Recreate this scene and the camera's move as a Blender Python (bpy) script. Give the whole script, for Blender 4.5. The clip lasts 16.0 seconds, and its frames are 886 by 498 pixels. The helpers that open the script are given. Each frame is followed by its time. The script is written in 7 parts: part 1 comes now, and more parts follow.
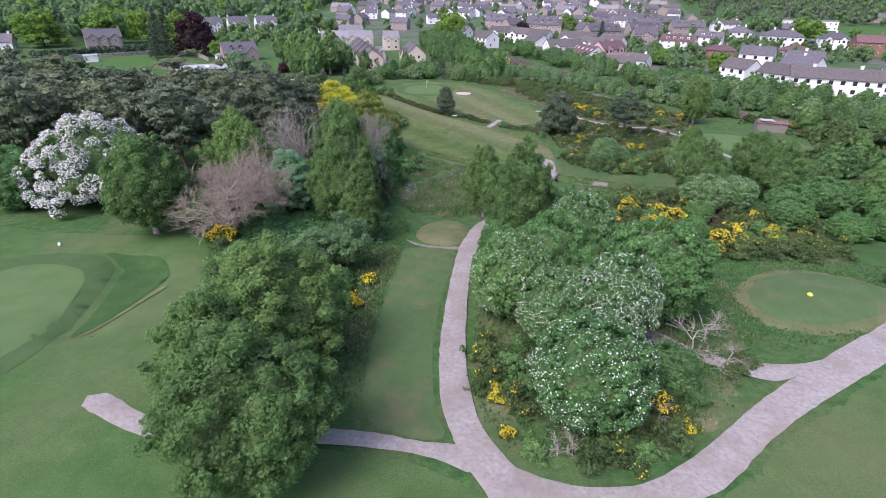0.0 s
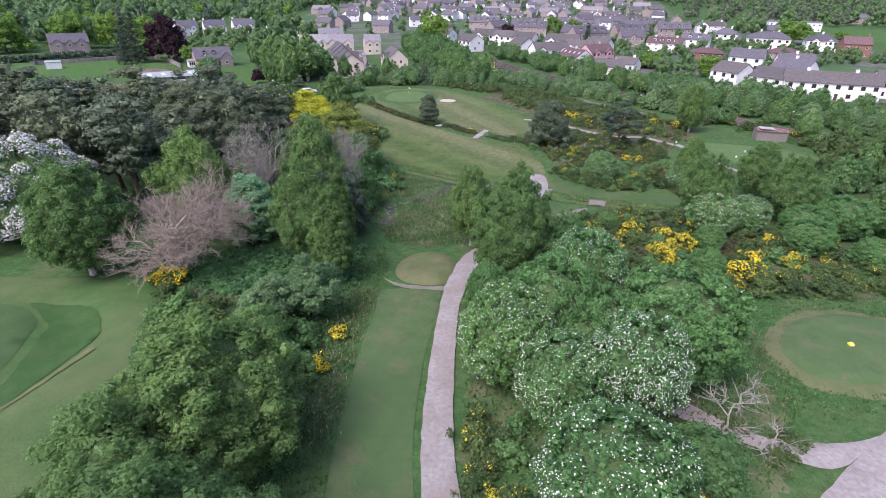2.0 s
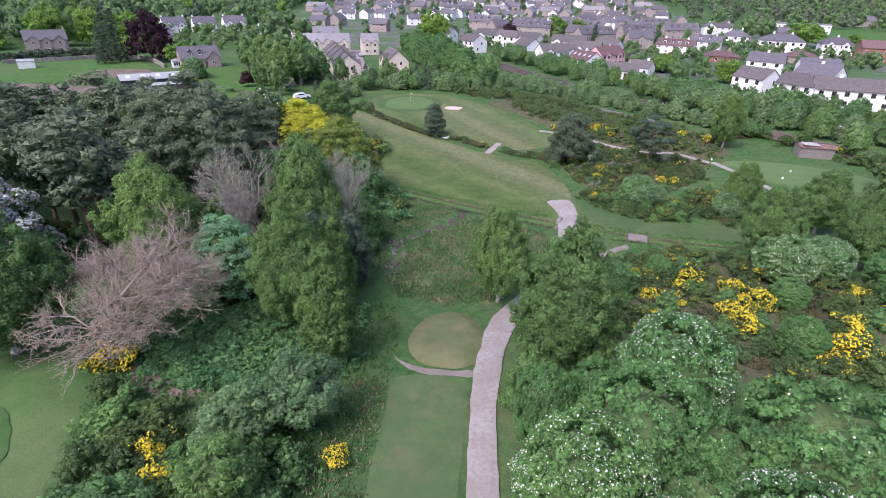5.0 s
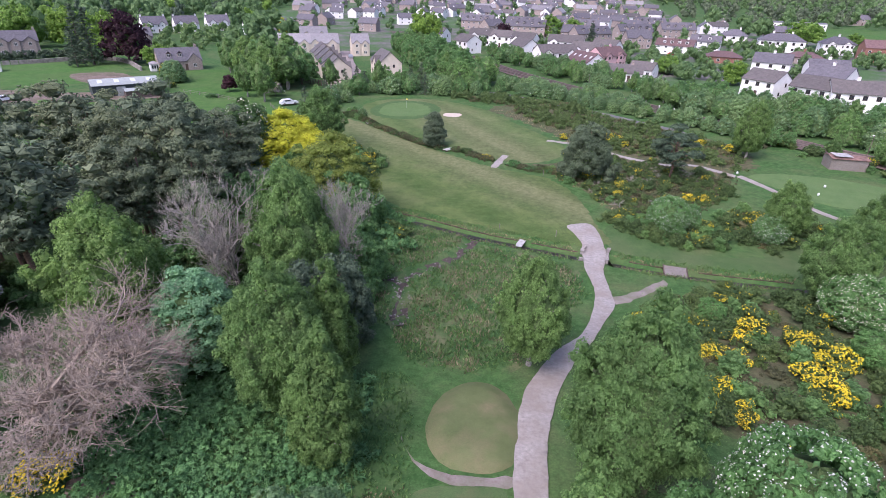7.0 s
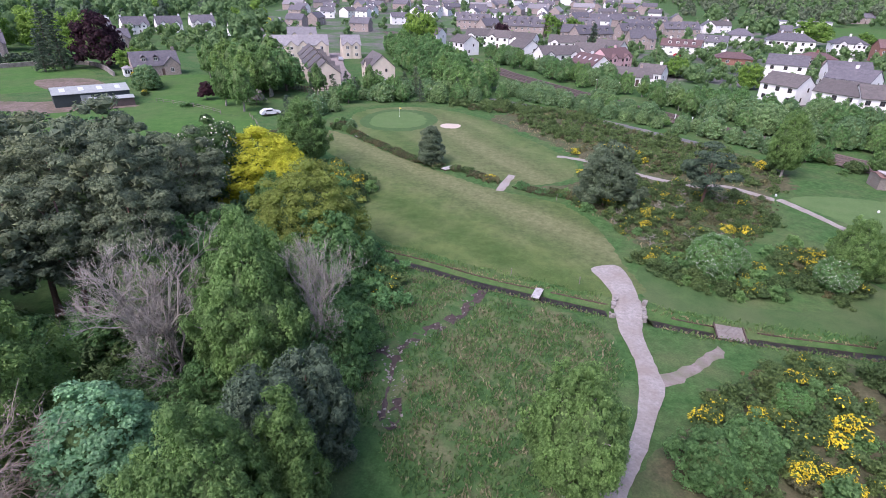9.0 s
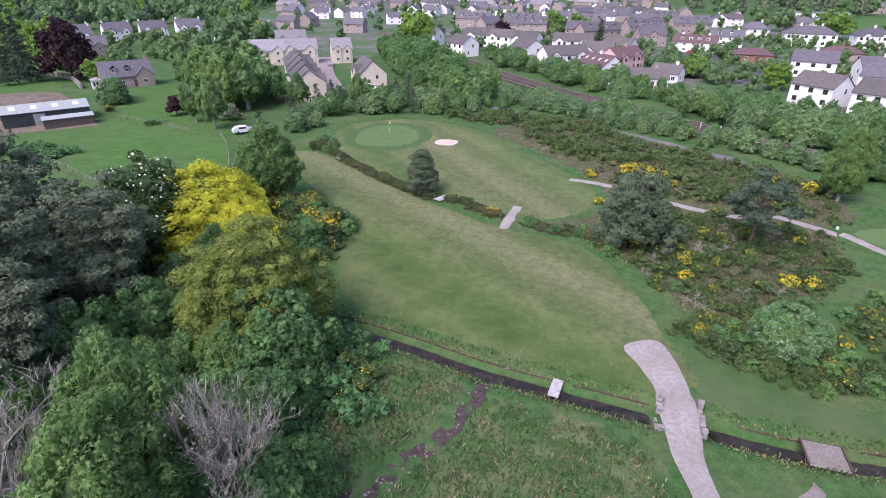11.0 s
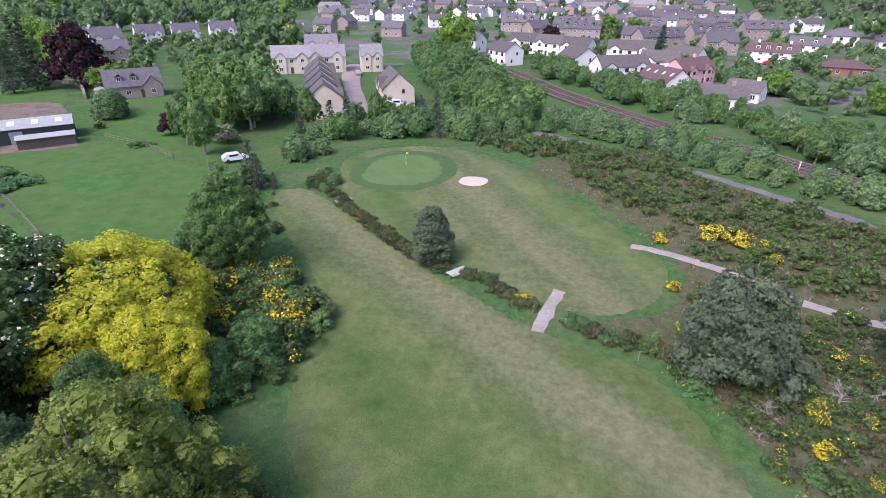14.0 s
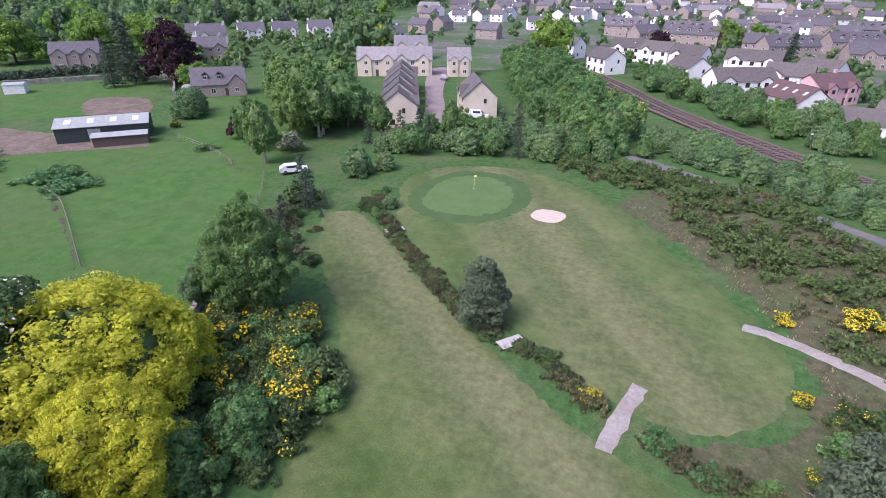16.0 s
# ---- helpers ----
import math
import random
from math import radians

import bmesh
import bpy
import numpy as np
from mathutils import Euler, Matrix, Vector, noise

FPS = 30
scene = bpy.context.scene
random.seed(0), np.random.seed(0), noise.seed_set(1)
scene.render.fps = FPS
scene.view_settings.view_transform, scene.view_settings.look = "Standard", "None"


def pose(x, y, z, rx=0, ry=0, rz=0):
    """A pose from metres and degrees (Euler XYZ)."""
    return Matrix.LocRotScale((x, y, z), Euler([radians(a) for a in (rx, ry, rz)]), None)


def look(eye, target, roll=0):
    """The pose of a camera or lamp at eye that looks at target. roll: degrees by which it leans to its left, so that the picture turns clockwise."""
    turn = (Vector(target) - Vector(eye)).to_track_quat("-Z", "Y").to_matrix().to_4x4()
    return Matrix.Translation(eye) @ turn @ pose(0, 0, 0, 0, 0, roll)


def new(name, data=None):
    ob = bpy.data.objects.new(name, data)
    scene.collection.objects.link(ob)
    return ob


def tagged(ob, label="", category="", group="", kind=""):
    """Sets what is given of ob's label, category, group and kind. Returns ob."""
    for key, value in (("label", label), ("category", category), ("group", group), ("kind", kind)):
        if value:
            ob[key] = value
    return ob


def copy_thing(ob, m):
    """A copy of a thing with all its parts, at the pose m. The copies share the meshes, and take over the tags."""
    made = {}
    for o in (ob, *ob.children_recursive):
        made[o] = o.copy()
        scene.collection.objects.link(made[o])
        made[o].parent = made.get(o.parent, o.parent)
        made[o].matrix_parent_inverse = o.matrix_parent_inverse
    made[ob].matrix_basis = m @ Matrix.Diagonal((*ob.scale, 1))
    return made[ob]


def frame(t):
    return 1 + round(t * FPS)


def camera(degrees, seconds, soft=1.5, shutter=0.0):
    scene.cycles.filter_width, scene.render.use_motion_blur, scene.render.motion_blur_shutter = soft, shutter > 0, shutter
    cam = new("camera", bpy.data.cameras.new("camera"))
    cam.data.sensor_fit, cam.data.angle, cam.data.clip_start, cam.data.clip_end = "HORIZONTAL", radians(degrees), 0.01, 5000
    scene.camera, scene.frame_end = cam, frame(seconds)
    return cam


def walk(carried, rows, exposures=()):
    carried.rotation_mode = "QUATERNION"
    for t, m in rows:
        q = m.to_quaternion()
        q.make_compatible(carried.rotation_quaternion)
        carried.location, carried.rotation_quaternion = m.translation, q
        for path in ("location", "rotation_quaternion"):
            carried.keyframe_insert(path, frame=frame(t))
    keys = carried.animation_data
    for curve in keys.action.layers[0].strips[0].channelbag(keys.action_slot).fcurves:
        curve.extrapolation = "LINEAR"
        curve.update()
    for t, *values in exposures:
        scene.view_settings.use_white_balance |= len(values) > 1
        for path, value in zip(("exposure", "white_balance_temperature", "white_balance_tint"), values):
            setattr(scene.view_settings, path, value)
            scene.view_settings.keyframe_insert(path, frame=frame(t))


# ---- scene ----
cam = camera(80.0, 16.0, 0.8)
PATH = [
    (0, (4.199, -75.313, 30.071), (3.98, -73.533, 29.185), 1.0),
    (0.5, (4.11, -73.003, 30.088), (3.901, -71.222, 29.203), 1.0),
    (1, (3.983, -70.717, 30.107), (3.774, -68.934, 29.225), 0.9),
    (1.5, (3.787, -68.471, 30.123), (3.605, -66.684, 29.242), 1.0),
    (2, (3.479, -66.265, 30.133), (3.309, -64.477, 29.253), 0.9),
    (2.5, (3.042, -64.075, 30.133), (2.865, -62.289, 29.252), 1.0),
    (3, (2.48, -61.862, 30.122), (2.297, -60.077, 29.239), 1.1),
    (3.5, (1.778, -59.571, 30.102), (1.597, -57.786, 29.218), 1.2),
    (6, (-2.519, -47.503, 29.861), (-2.642, -45.715, 28.974), 1.5),
    (6.5, (-3.38, -44.875, 29.839), (-3.495, -43.087, 28.951), 1.5),
    (7, (-4.192, -42.047, 29.811), (-4.301, -40.259, 28.922), 1.5),
    (7.5, (-4.875, -39.025, 29.775), (-4.978, -37.237, 28.886), 1.5),
    (8, (-5.392, -35.792, 29.736), (-5.488, -34.003, 28.846), 1.5),
    (8.5, (-5.706, -32.325, 29.701), (-5.798, -30.537, 28.809), 1.4),
    (9, (-5.791, -28.583, 29.68), (-5.882, -26.795, 28.787), 1.4),
    (11.5, (-4.965, -8.376, 29.721), (-5.077, -6.594, 28.819), -0.0),
    (12, (-4.793, -4.38, 29.726), (-4.914, -2.599, 28.824), -0.0),
    (12.5, (-4.595, -0.474, 29.733), (-4.748, 1.305, 28.833), -0.0),
    (13, (-4.363, 3.304, 29.742), (-4.547, 5.081, 28.841), 0.1),
    (13.5, (-4.101, 6.97, 29.752), (-4.323, 8.742, 28.853), 0.1),
    (14, (-3.853, 10.52, 29.766), (-4.113, 12.288, 28.867), 0.2),
    (14.5, (-3.636, 13.944, 29.782), (-3.959, 15.702, 28.884), 0.3),
    (15, (-3.464, 17.221, 29.79), (-3.875, 18.961, 28.892), 0.4),
    (15.5, (-3.367, 20.394, 29.795), (-3.853, 22.113, 28.897), 0.4),
    (16, (-3.273, 23.496, 29.794), (-3.839, 25.19, 28.894), 0.5),
]
walk(cam, [(t, look(eye, target, roll)) for t, eye, target, roll in PATH], [(0, 0.79, 5900, 27), (6, 0.88, 5900, 28), (16, 0.84, 5920, 30)])

# ---- light: bright overcast, soft sun behind and to the left of the flight ----
world = bpy.data.worlds.new("sky")
scene.world = world
world.use_nodes = True
wn = world.node_tree.nodes
sky = wn.new("ShaderNodeTexSky")
sky.sky_type, sky.sun_disc = "NISHITA", False
sky.sun_elevation, sky.sun_rotation = radians(52), radians(215)
sky.air_density, sky.dust_density, sky.ozone_density = 1.0, 4.0, 1.0
world.node_tree.links.new(sky.outputs[0], wn["Background"].inputs[0])
wn["Background"].inputs[1].default_value = 0.15
sun_data = bpy.data.lights.new("sun", "SUN")
sun_data.energy, sun_data.angle, sun_data.color = 1.25, radians(30), (1.0, 0.97, 0.93)
sun = new("sun", sun_data)
sun.matrix_world = look((-60, -85, 130), (0, 0, 0))

# ---- materials ----


def material(name):
    m = bpy.data.materials.new(name)
    m.use_nodes = True
    nt = m.node_tree
    return m, nt, nt.nodes, nt.nodes["Principled BSDF"]


def noise_node(nt, scale, detail=4.0, rough=0.55, coord="Object"):
    co = nt.nodes.new("ShaderNodeNewGeometry") if coord == "World" else nt.nodes.new("ShaderNodeTexCoord")
    n = nt.nodes.new("ShaderNodeTexNoise")
    n.inputs["Scale"].default_value, n.inputs["Detail"].default_value, n.inputs["Roughness"].default_value = scale, detail, rough
    nt.links.new(co.outputs["Position" if coord == "World" else "Object"], n.inputs["Vector"])
    return n


def ramp(nt, source, stops):
    r = nt.nodes.new("ShaderNodeValToRGB")
    el = r.color_ramp.elements
    while len(el) < len(stops):
        el.new(0.5)
    for e, (p, c) in zip(el, stops):
        e.position, e.color = p, (*c, 1)
    nt.links.new(source, r.inputs[0])
    return r


def mixed(nt, fac, a, b, mode="MIX"):
    m = nt.nodes.new("ShaderNodeMix")
    m.data_type, m.blend_type = "RGBA", mode
    for socket, value in ((m.inputs["Factor"], fac), (m.inputs["A"], a), (m.inputs["B"], b)):
        if isinstance(value, bpy.types.NodeSocket):
            nt.links.new(value, socket)
        elif isinstance(value, tuple):
            socket.default_value = (*value, 1)
        else:
            socket.default_value = value
    return m.outputs["Result"]


def bump(nt, height, bsdf, strength=0.4, distance=0.05):
    b = nt.nodes.new("ShaderNodeBump")
    b.inputs["Strength"].default_value, b.inputs["Distance"].default_value = strength, distance
    nt.links.new(height, b.inputs["Height"])
    nt.links.new(b.outputs[0], bsdf.inputs["Normal"])


def surface(name, stops, fine, broad=0.0, tint=None, rough=0.9, relief=0.4, depth=0.05, spec=0.2):
    """A ground or wall surface: fine grain on a colour ramp, broad stains of a tint over it."""
    m, nt, nodes, bsdf = material(name)
    n = noise_node(nt, fine, 6.0, 0.65, "World")
    col = ramp(nt, n.outputs[0], stops).outputs[0]
    if broad:
        w = noise_node(nt, broad, 3.0, 0.55, "World")
        f = ramp(nt, w.outputs[0], [(0.42, (0, 0, 0)), (0.68, (1, 1, 1))]).outputs[0]
        col = mixed(nt, f, col, mixed(nt, 0.75, col, tint))
    nt.links.new(col, bsdf.inputs["Base Color"])
    bsdf.inputs["Roughness"].default_value = rough
    bsdf.inputs["Specular IOR Level"].default_value = spec
    bump(nt, n.outputs[0], bsdf, relief, depth)
    return m


def turf(name, dark, light, dry, dry_scale=0.09, dry_from=0.45, grain=3.0, speck=14.0, dry_amount=0.8, dry_to=0.72):
    """Grass seen from the air: blades' grain, tufts, and dry patches."""
    m, nt, nodes, bsdf = material(name)
    a = noise_node(nt, grain, 5.0, 0.6, "World")
    b = noise_node(nt, speck, 3.0, 0.7, "World")
    c = noise_node(nt, dry_scale, 5.0, 0.62, "World")
    col = ramp(nt, a.outputs[0], [(0.3, dark), (0.7, light)]).outputs[0]
    fine = ramp(nt, b.outputs[0], [(0.3, (0.62, 0.62, 0.62)), (0.7, (1.25, 1.25, 1.2))]).outputs[0]
    col = mixed(nt, 0.7, col, fine, "MULTIPLY")
    f = ramp(nt, c.outputs[0], [(dry_from, (0, 0, 0)), (dry_to, (dry_amount,) * 3)]).outputs[0]
    col = mixed(nt, f, col, mixed(nt, 0.6, dry, fine, "MULTIPLY"))
    nt.links.new(col, bsdf.inputs["Base Color"])
    bsdf.inputs["Roughness"].default_value = 0.95
    bsdf.inputs["Specular IOR Level"].default_value = 0.1
    bump(nt, b.outputs[0], bsdf, 0.35, 0.04)
    return m


def foliage(name, dark, light, see_through=0.5, rough=0.65, vary=0.2):
    """Leaves: each leaf its own shade, each plant a little different, some light passing through."""
    m, nt, nodes, bsdf = material(name)
    geo = nodes.new("ShaderNodeNewGeometry")
    info = nodes.new("ShaderNodeObjectInfo")
    col = ramp(nt, geo.outputs["Random Per Island"], [(0.0, tuple(c * 0.95 for c in dark)), (0.45, tuple(0.5 * (a + b) for a, b in zip(dark, light))), (1.0, tuple(c * 1.04 for c in light))]).outputs[0]
    n = noise_node(nt, 0.55, 3.0, 0.6, "World")
    patch = ramp(nt, n.outputs[0], [(0.3, (1 - vary,) * 3), (0.7, (1 + vary, 1 + vary, 1 + 0.6 * vary))]).outputs[0]
    col = mixed(nt, 1.0, col, patch, "MULTIPLY")
    each = ramp(nt, info.outputs["Random"], [(0.0, (0.82, 0.86, 0.85)), (0.5, (1.0, 1.0, 1.0)), (1.0, (1.2, 1.12, 1.0))]).outputs[0]
    col = mixed(nt, 1.0, col, each, "MULTIPLY")
    grain = noise_node(nt, 7.0, 2.0, 0.6, "World")
    speck = ramp(nt, grain.outputs[0], [(0.32, (0.7, 0.72, 0.74)), (0.68, (1.42, 1.4, 1.34))]).outputs[0]
    col = mixed(nt, 0.45, col, speck, "MULTIPLY")
    nt.links.new(col, bsdf.inputs["Base Color"])
    bsdf.inputs["Roughness"].default_value = rough
    bsdf.inputs["Specular IOR Level"].default_value = 0.25
    tr = nodes.new("ShaderNodeBsdfTranslucent")
    nt.links.new(col, tr.inputs[0])
    mx = nodes.new("ShaderNodeMixShader")
    mx.inputs[0].default_value = see_through
    nt.links.new(bsdf.outputs[0], mx.inputs[1])
    nt.links.new(tr.outputs[0], mx.inputs[2])
    nt.links.new(mx.outputs[0], nodes["Material Output"].inputs[0])
    return m


ROUGH = turf("rough_grass", (0.032, 0.085, 0.024), (0.075, 0.15, 0.048), (0.12, 0.14, 0.065), 0.14, 0.44, 1.2, 6.0, 0.75)
MEADOW = turf("tussock_grass", (0.034, 0.085, 0.026), (0.08, 0.148, 0.05), (0.19, 0.17, 0.1), 0.3, 0.44, 0.9, 5.0, 0.85)
APRON = turf("mown_semi_rough", (0.048, 0.1, 0.033), (0.078, 0.13, 0.048), (0.145, 0.148, 0.082), 0.05, 0.42, 0.5, 9.0, 0.75)
LAWN = turf("mown_lawn", (0.052, 0.116, 0.034), (0.082, 0.15, 0.05), (0.15, 0.155, 0.078), 0.045, 0.4, 0.5, 9.0, 0.75)
GREEN = turf("putting_turf", (0.09, 0.155, 0.056), (0.112, 0.178, 0.068), (0.14, 0.18, 0.085), 0.3, 0.5, 0.4, 22.0, 0.3)
COLLAR = turf("collar_turf", (0.036, 0.09, 0.026), (0.056, 0.115, 0.036), (0.1, 0.13, 0.06), 0.4, 0.5, 0.6, 16.0, 0.3)
TEE = turf("tee_turf", (0.07, 0.125, 0.047), (0.095, 0.15, 0.06), (0.16, 0.145, 0.085), 0.3, 0.5, 0.5, 16.0, 0.7)
DRYTEE = turf("dry_tee_turf", (0.1, 0.13, 0.053), (0.138, 0.165, 0.073), (0.2, 0.17, 0.1), 0.35, 0.45, 0.5, 16.0, 0.8)
PASTURE = turf("pasture", (0.046, 0.118, 0.027), (0.077, 0.16, 0.041), (0.1, 0.13, 0.058), 0.05, 0.42, 0.5, 6.0, 0.7)
MOOR = turf("heather_moor", (0.055, 0.062, 0.032), (0.13, 0.122, 0.072), (0.075, 0.125, 0.046), 0.22, 0.46, 1.1, 5.0, 0.85)
TOWNGROUND = turf("town_ground", (0.11, 0.105, 0.1), (0.19, 0.18, 0.17), (0.07, 0.13, 0.05), 0.05, 0.4, 0.3, 2.0, 1.0, 0.55)
GRAVEL = surface("pale_gravel", [(0.3, (0.235, 0.217, 0.2)), (0.7, (0.385, 0.356, 0.33))], 3.0, 0.35, (0.24, 0.205, 0.175), 0.95, 0.5, 0.03)


def swathe_turf(name, green_a, green_b, dry, origin, across, half):
    """Fairway turf in mown bands, fading to dry grass along a swathe."""
    m = turf(name, green_a, green_b, dry, 0.07, 0.5, 0.35, 9.0, 0.5)
    nt = m.node_tree
    bsdf = nt.nodes["Principled BSDF"]
    old = bsdf.inputs["Base Color"].links[0].from_socket
    geo = nt.nodes.new("ShaderNodeNewGeometry")
    shift = nt.nodes.new("ShaderNodeVectorMath")
    shift.operation = "SUBTRACT"
    shift.inputs[1].default_value = origin
    nt.links.new(geo.outputs["Position"], shift.inputs[0])
    dot = nt.nodes.new("ShaderNodeVectorMath")
    dot.operation = "DOT_PRODUCT"
    dot.inputs[1].default_value = across
    nt.links.new(shift.outputs[0], dot.inputs[0])
    size = nt.nodes.new("ShaderNodeMath")
    size.operation = "ABSOLUTE"
    nt.links.new(dot.outputs["Value"], size.inputs[0])
    wob = nt.nodes.new("ShaderNodeMath")
    wob.operation = "MULTIPLY_ADD"
    wob.inputs[1].default_value, wob.inputs[2].default_value = half * 1.6, -half * 0.8
    nt.links.new(noise_node(nt, 0.16, 5.0, 0.65, "World").outputs[0], wob.inputs[0])
    total = nt.nodes.new("ShaderNodeMath")
    total.operation = "ADD"
    nt.links.new(size.outputs[0], total.inputs[0])
    nt.links.new(wob.outputs[0], total.inputs[1])
    fade = nt.nodes.new("ShaderNodeMapRange")
    fade.interpolation_type = "SMOOTHSTEP"
    fade.inputs["From Min"].default_value, fade.inputs["From Max"].default_value = half * 0.25, half * 1.3
    fade.inputs["To Min"].default_value, fade.inputs["To Max"].default_value = 0.6, 0.0
    nt.links.new(total.outputs[0], fade.inputs["Value"])
    speck = ramp(nt, noise_node(nt, 1.6, 5.0, 0.7, "World").outputs[0], [(0.35, tuple(c * 0.8 for c in dry)), (0.65, tuple(c * 1.12 for c in dry))]).outputs[0]
    col = mixed(nt, fade.outputs[0], old, speck)
    drift = nt.nodes.new("ShaderNodeMath")
    drift.operation = "MULTIPLY_ADD"
    drift.inputs[1].default_value = 2.4
    nt.links.new(noise_node(nt, 0.09, 2.0, 0.5, "World").outputs[0], drift.inputs[0])
    nt.links.new(dot.outputs["Value"], drift.inputs[2])
    turn = nt.nodes.new("ShaderNodeMath")
    turn.operation = "MULTIPLY"
    turn.inputs[1].default_value = 2 * math.pi / 8.5
    nt.links.new(drift.outputs[0], turn.inputs[0])
    wave = nt.nodes.new("ShaderNodeMath")
    wave.operation = "SINE"
    nt.links.new(turn.outputs[0], wave.inputs[0])
    half_wave = nt.nodes.new("ShaderNodeMath")
    half_wave.operation = "MULTIPLY_ADD"
    half_wave.inputs[1].default_value, half_wave.inputs[2].default_value = 0.5, 0.5
    nt.links.new(wave.outputs[0], half_wave.inputs[0])
    band = ramp(nt, half_wave.outputs[0], [(0.2, (0.85, 0.91, 0.84)), (0.8, (1.1, 1.06, 1.08))]).outputs[0]
    tuft = ramp(nt, noise_node(nt, 0.8, 6.0, 0.7, "World").outputs[0], [(0.34, (0.84, 0.86, 0.82)), (0.66, (1.14, 1.12, 1.12))]).outputs[0]
    nt.links.new(mixed(nt, 1.0, mixed(nt, 1.0, col, band, "MULTIPLY"), tuft, "MULTIPLY"), bsdf.inputs["Base Color"])
    return m


FAIRWAY = swathe_turf("mown_fairway", (0.066, 0.112, 0.035), (0.104, 0.145, 0.05), (0.165, 0.17, 0.09), (-1.2, 46.8, 0), (0.707, 0.707, 0), 6.5)
FAR_TURF = swathe_turf("far_fairway_turf", (0.078, 0.124, 0.044), (0.108, 0.15, 0.056), (0.16, 0.162, 0.086), (-3, 73, 0), (0.86, 0.51, 0), 8.5)
RING = turf("ring_turf", (0.058, 0.112, 0.04), (0.074, 0.13, 0.048), (0.11, 0.14, 0.065), 0.4, 0.5, 0.6, 16.0, 0.3)
EARTH = surface("bare_earth", [(0.3, (0.11, 0.085, 0.07)), (0.7, (0.24, 0.19, 0.16))], 1.5, 0.3, (0.1, 0.09, 0.05), 0.95, 0.6, 0.08)
MUD = surface("stream_mud", [(0.3, (0.04, 0.028, 0.026)), (0.7, (0.095, 0.07, 0.064))], 2.2, 0.0, None, 0.7, 0.5, 0.06)
SAND = surface("bunker_sand", [(0.3, (0.42, 0.36, 0.3)), (0.7, (0.55, 0.48, 0.41))], 2.5, 0.6, (0.55, 0.45, 0.35), 0.95, 0.3, 0.03)
WORN = surface("worn_sandy_ground", [(0.3, (0.17, 0.14, 0.12)), (0.7, (0.3, 0.265, 0.245))], 2.0, 0.5, (0.12, 0.14, 0.07), 0.95, 0.5, 0.04)
STONE = surface("grey_stone", [(0.3, (0.2, 0.185, 0.17)), (0.7, (0.36, 0.33, 0.31))], 4.0, 0.8, (0.14, 0.13, 0.11), 0.9, 0.6, 0.03)
SLAB = surface("concrete_slab", [(0.3, (0.36, 0.35, 0.34)), (0.7, (0.5, 0.49, 0.48))], 3.0, 1.2, (0.25, 0.24, 0.22), 0.9, 0.4, 0.01)
ASPHALT = surface("worn_asphalt", [(0.3, (0.1, 0.1, 0.105)), (0.7, (0.17, 0.165, 0.165))], 2.0, 0.2, (0.2, 0.18, 0.17), 0.9, 0.3, 0.01)
PAVING = surface("pink_paving", [(0.3, (0.22, 0.18, 0.17)), (0.7, (0.32, 0.27, 0.26))], 2.0, 0.2, (0.2, 0.18, 0.17), 0.9, 0.3, 0.01)
BALLAST = surface("brown_ballast", [(0.3, (0.08, 0.062, 0.052)), (0.7, (0.175, 0.138, 0.118))], 5.0, 0.3, (0.15, 0.12, 0.1), 0.95, 0.6, 0.05)
TIMBER = surface("weathered_timber", [(0.3, (0.14, 0.125, 0.11)), (0.7, (0.3, 0.27, 0.245))], 6.0, 1.0, (0.2, 0.17, 0.14), 0.85, 0.5, 0.01)
BARK = surface("bark", [(0.3, (0.07, 0.055, 0.045)), (0.7, (0.17, 0.14, 0.12))], 8.0, 1.0, (0.12, 0.12, 0.1), 0.95, 0.8, 0.03)
BIRCHBARK = surface("birch_bark", [(0.38, (0.1, 0.09, 0.08)), (0.6, (0.42, 0.4, 0.37))], 5.0, 0.8, (0.3, 0.27, 0.24), 0.8, 0.5, 0.02)
PINEBARK = surface("pine_bark", [(0.3, (0.11, 0.07, 0.05)), (0.7, (0.26, 0.17, 0.12))], 7.0, 1.0, (0.13, 0.1, 0.09), 0.95, 0.8, 0.03)
TWIG = surface("bare_twigs", [(0.3, (0.2, 0.165, 0.13)), (0.7, (0.37, 0.31, 0.255))], 4.0, 0.6, (0.36, 0.3, 0.24), 0.95, 0.5, 0.01)
GREYTWIG = surface("grey_twigs", [(0.3, (0.22, 0.2, 0.165)), (0.7, (0.42, 0.39, 0.34))], 4.0, 0.6, (0.28, 0.27, 0.24), 0.95, 0.5, 0.01)

# Leafy twigs inside crowns; the crown's inner shade is put into the colour.
INNER = surface("shaded_inner_twigs", [(0.38, (0.075, 0.125, 0.045)), (0.62, (0.145, 0.225, 0.085))], 5.0, 0.9, (0.1, 0.155, 0.06), 0.95, 0.8, 0.15)
L_BIRCH = foliage("birch_leaves", (0.102, 0.19, 0.06), (0.192, 0.325, 0.112))
L_BRIGHT = foliage("spring_birch_leaves", (0.105, 0.19, 0.052), (0.19, 0.31, 0.1))
L_HAW = foliage("hawthorn_leaves", (0.09, 0.205, 0.068), (0.175, 0.345, 0.125))
L_BLUE = foliage("whitebeam_leaves", (0.17, 0.34, 0.175), (0.29, 0.5, 0.285))
L_PINE = foliage("pine_needles", (0.085, 0.115, 0.07), (0.165, 0.21, 0.13), 0.25)
L_SPRUCE = foliage("spruce_needles", (0.06, 0.095, 0.062), (0.12, 0.17, 0.11), 0.25)
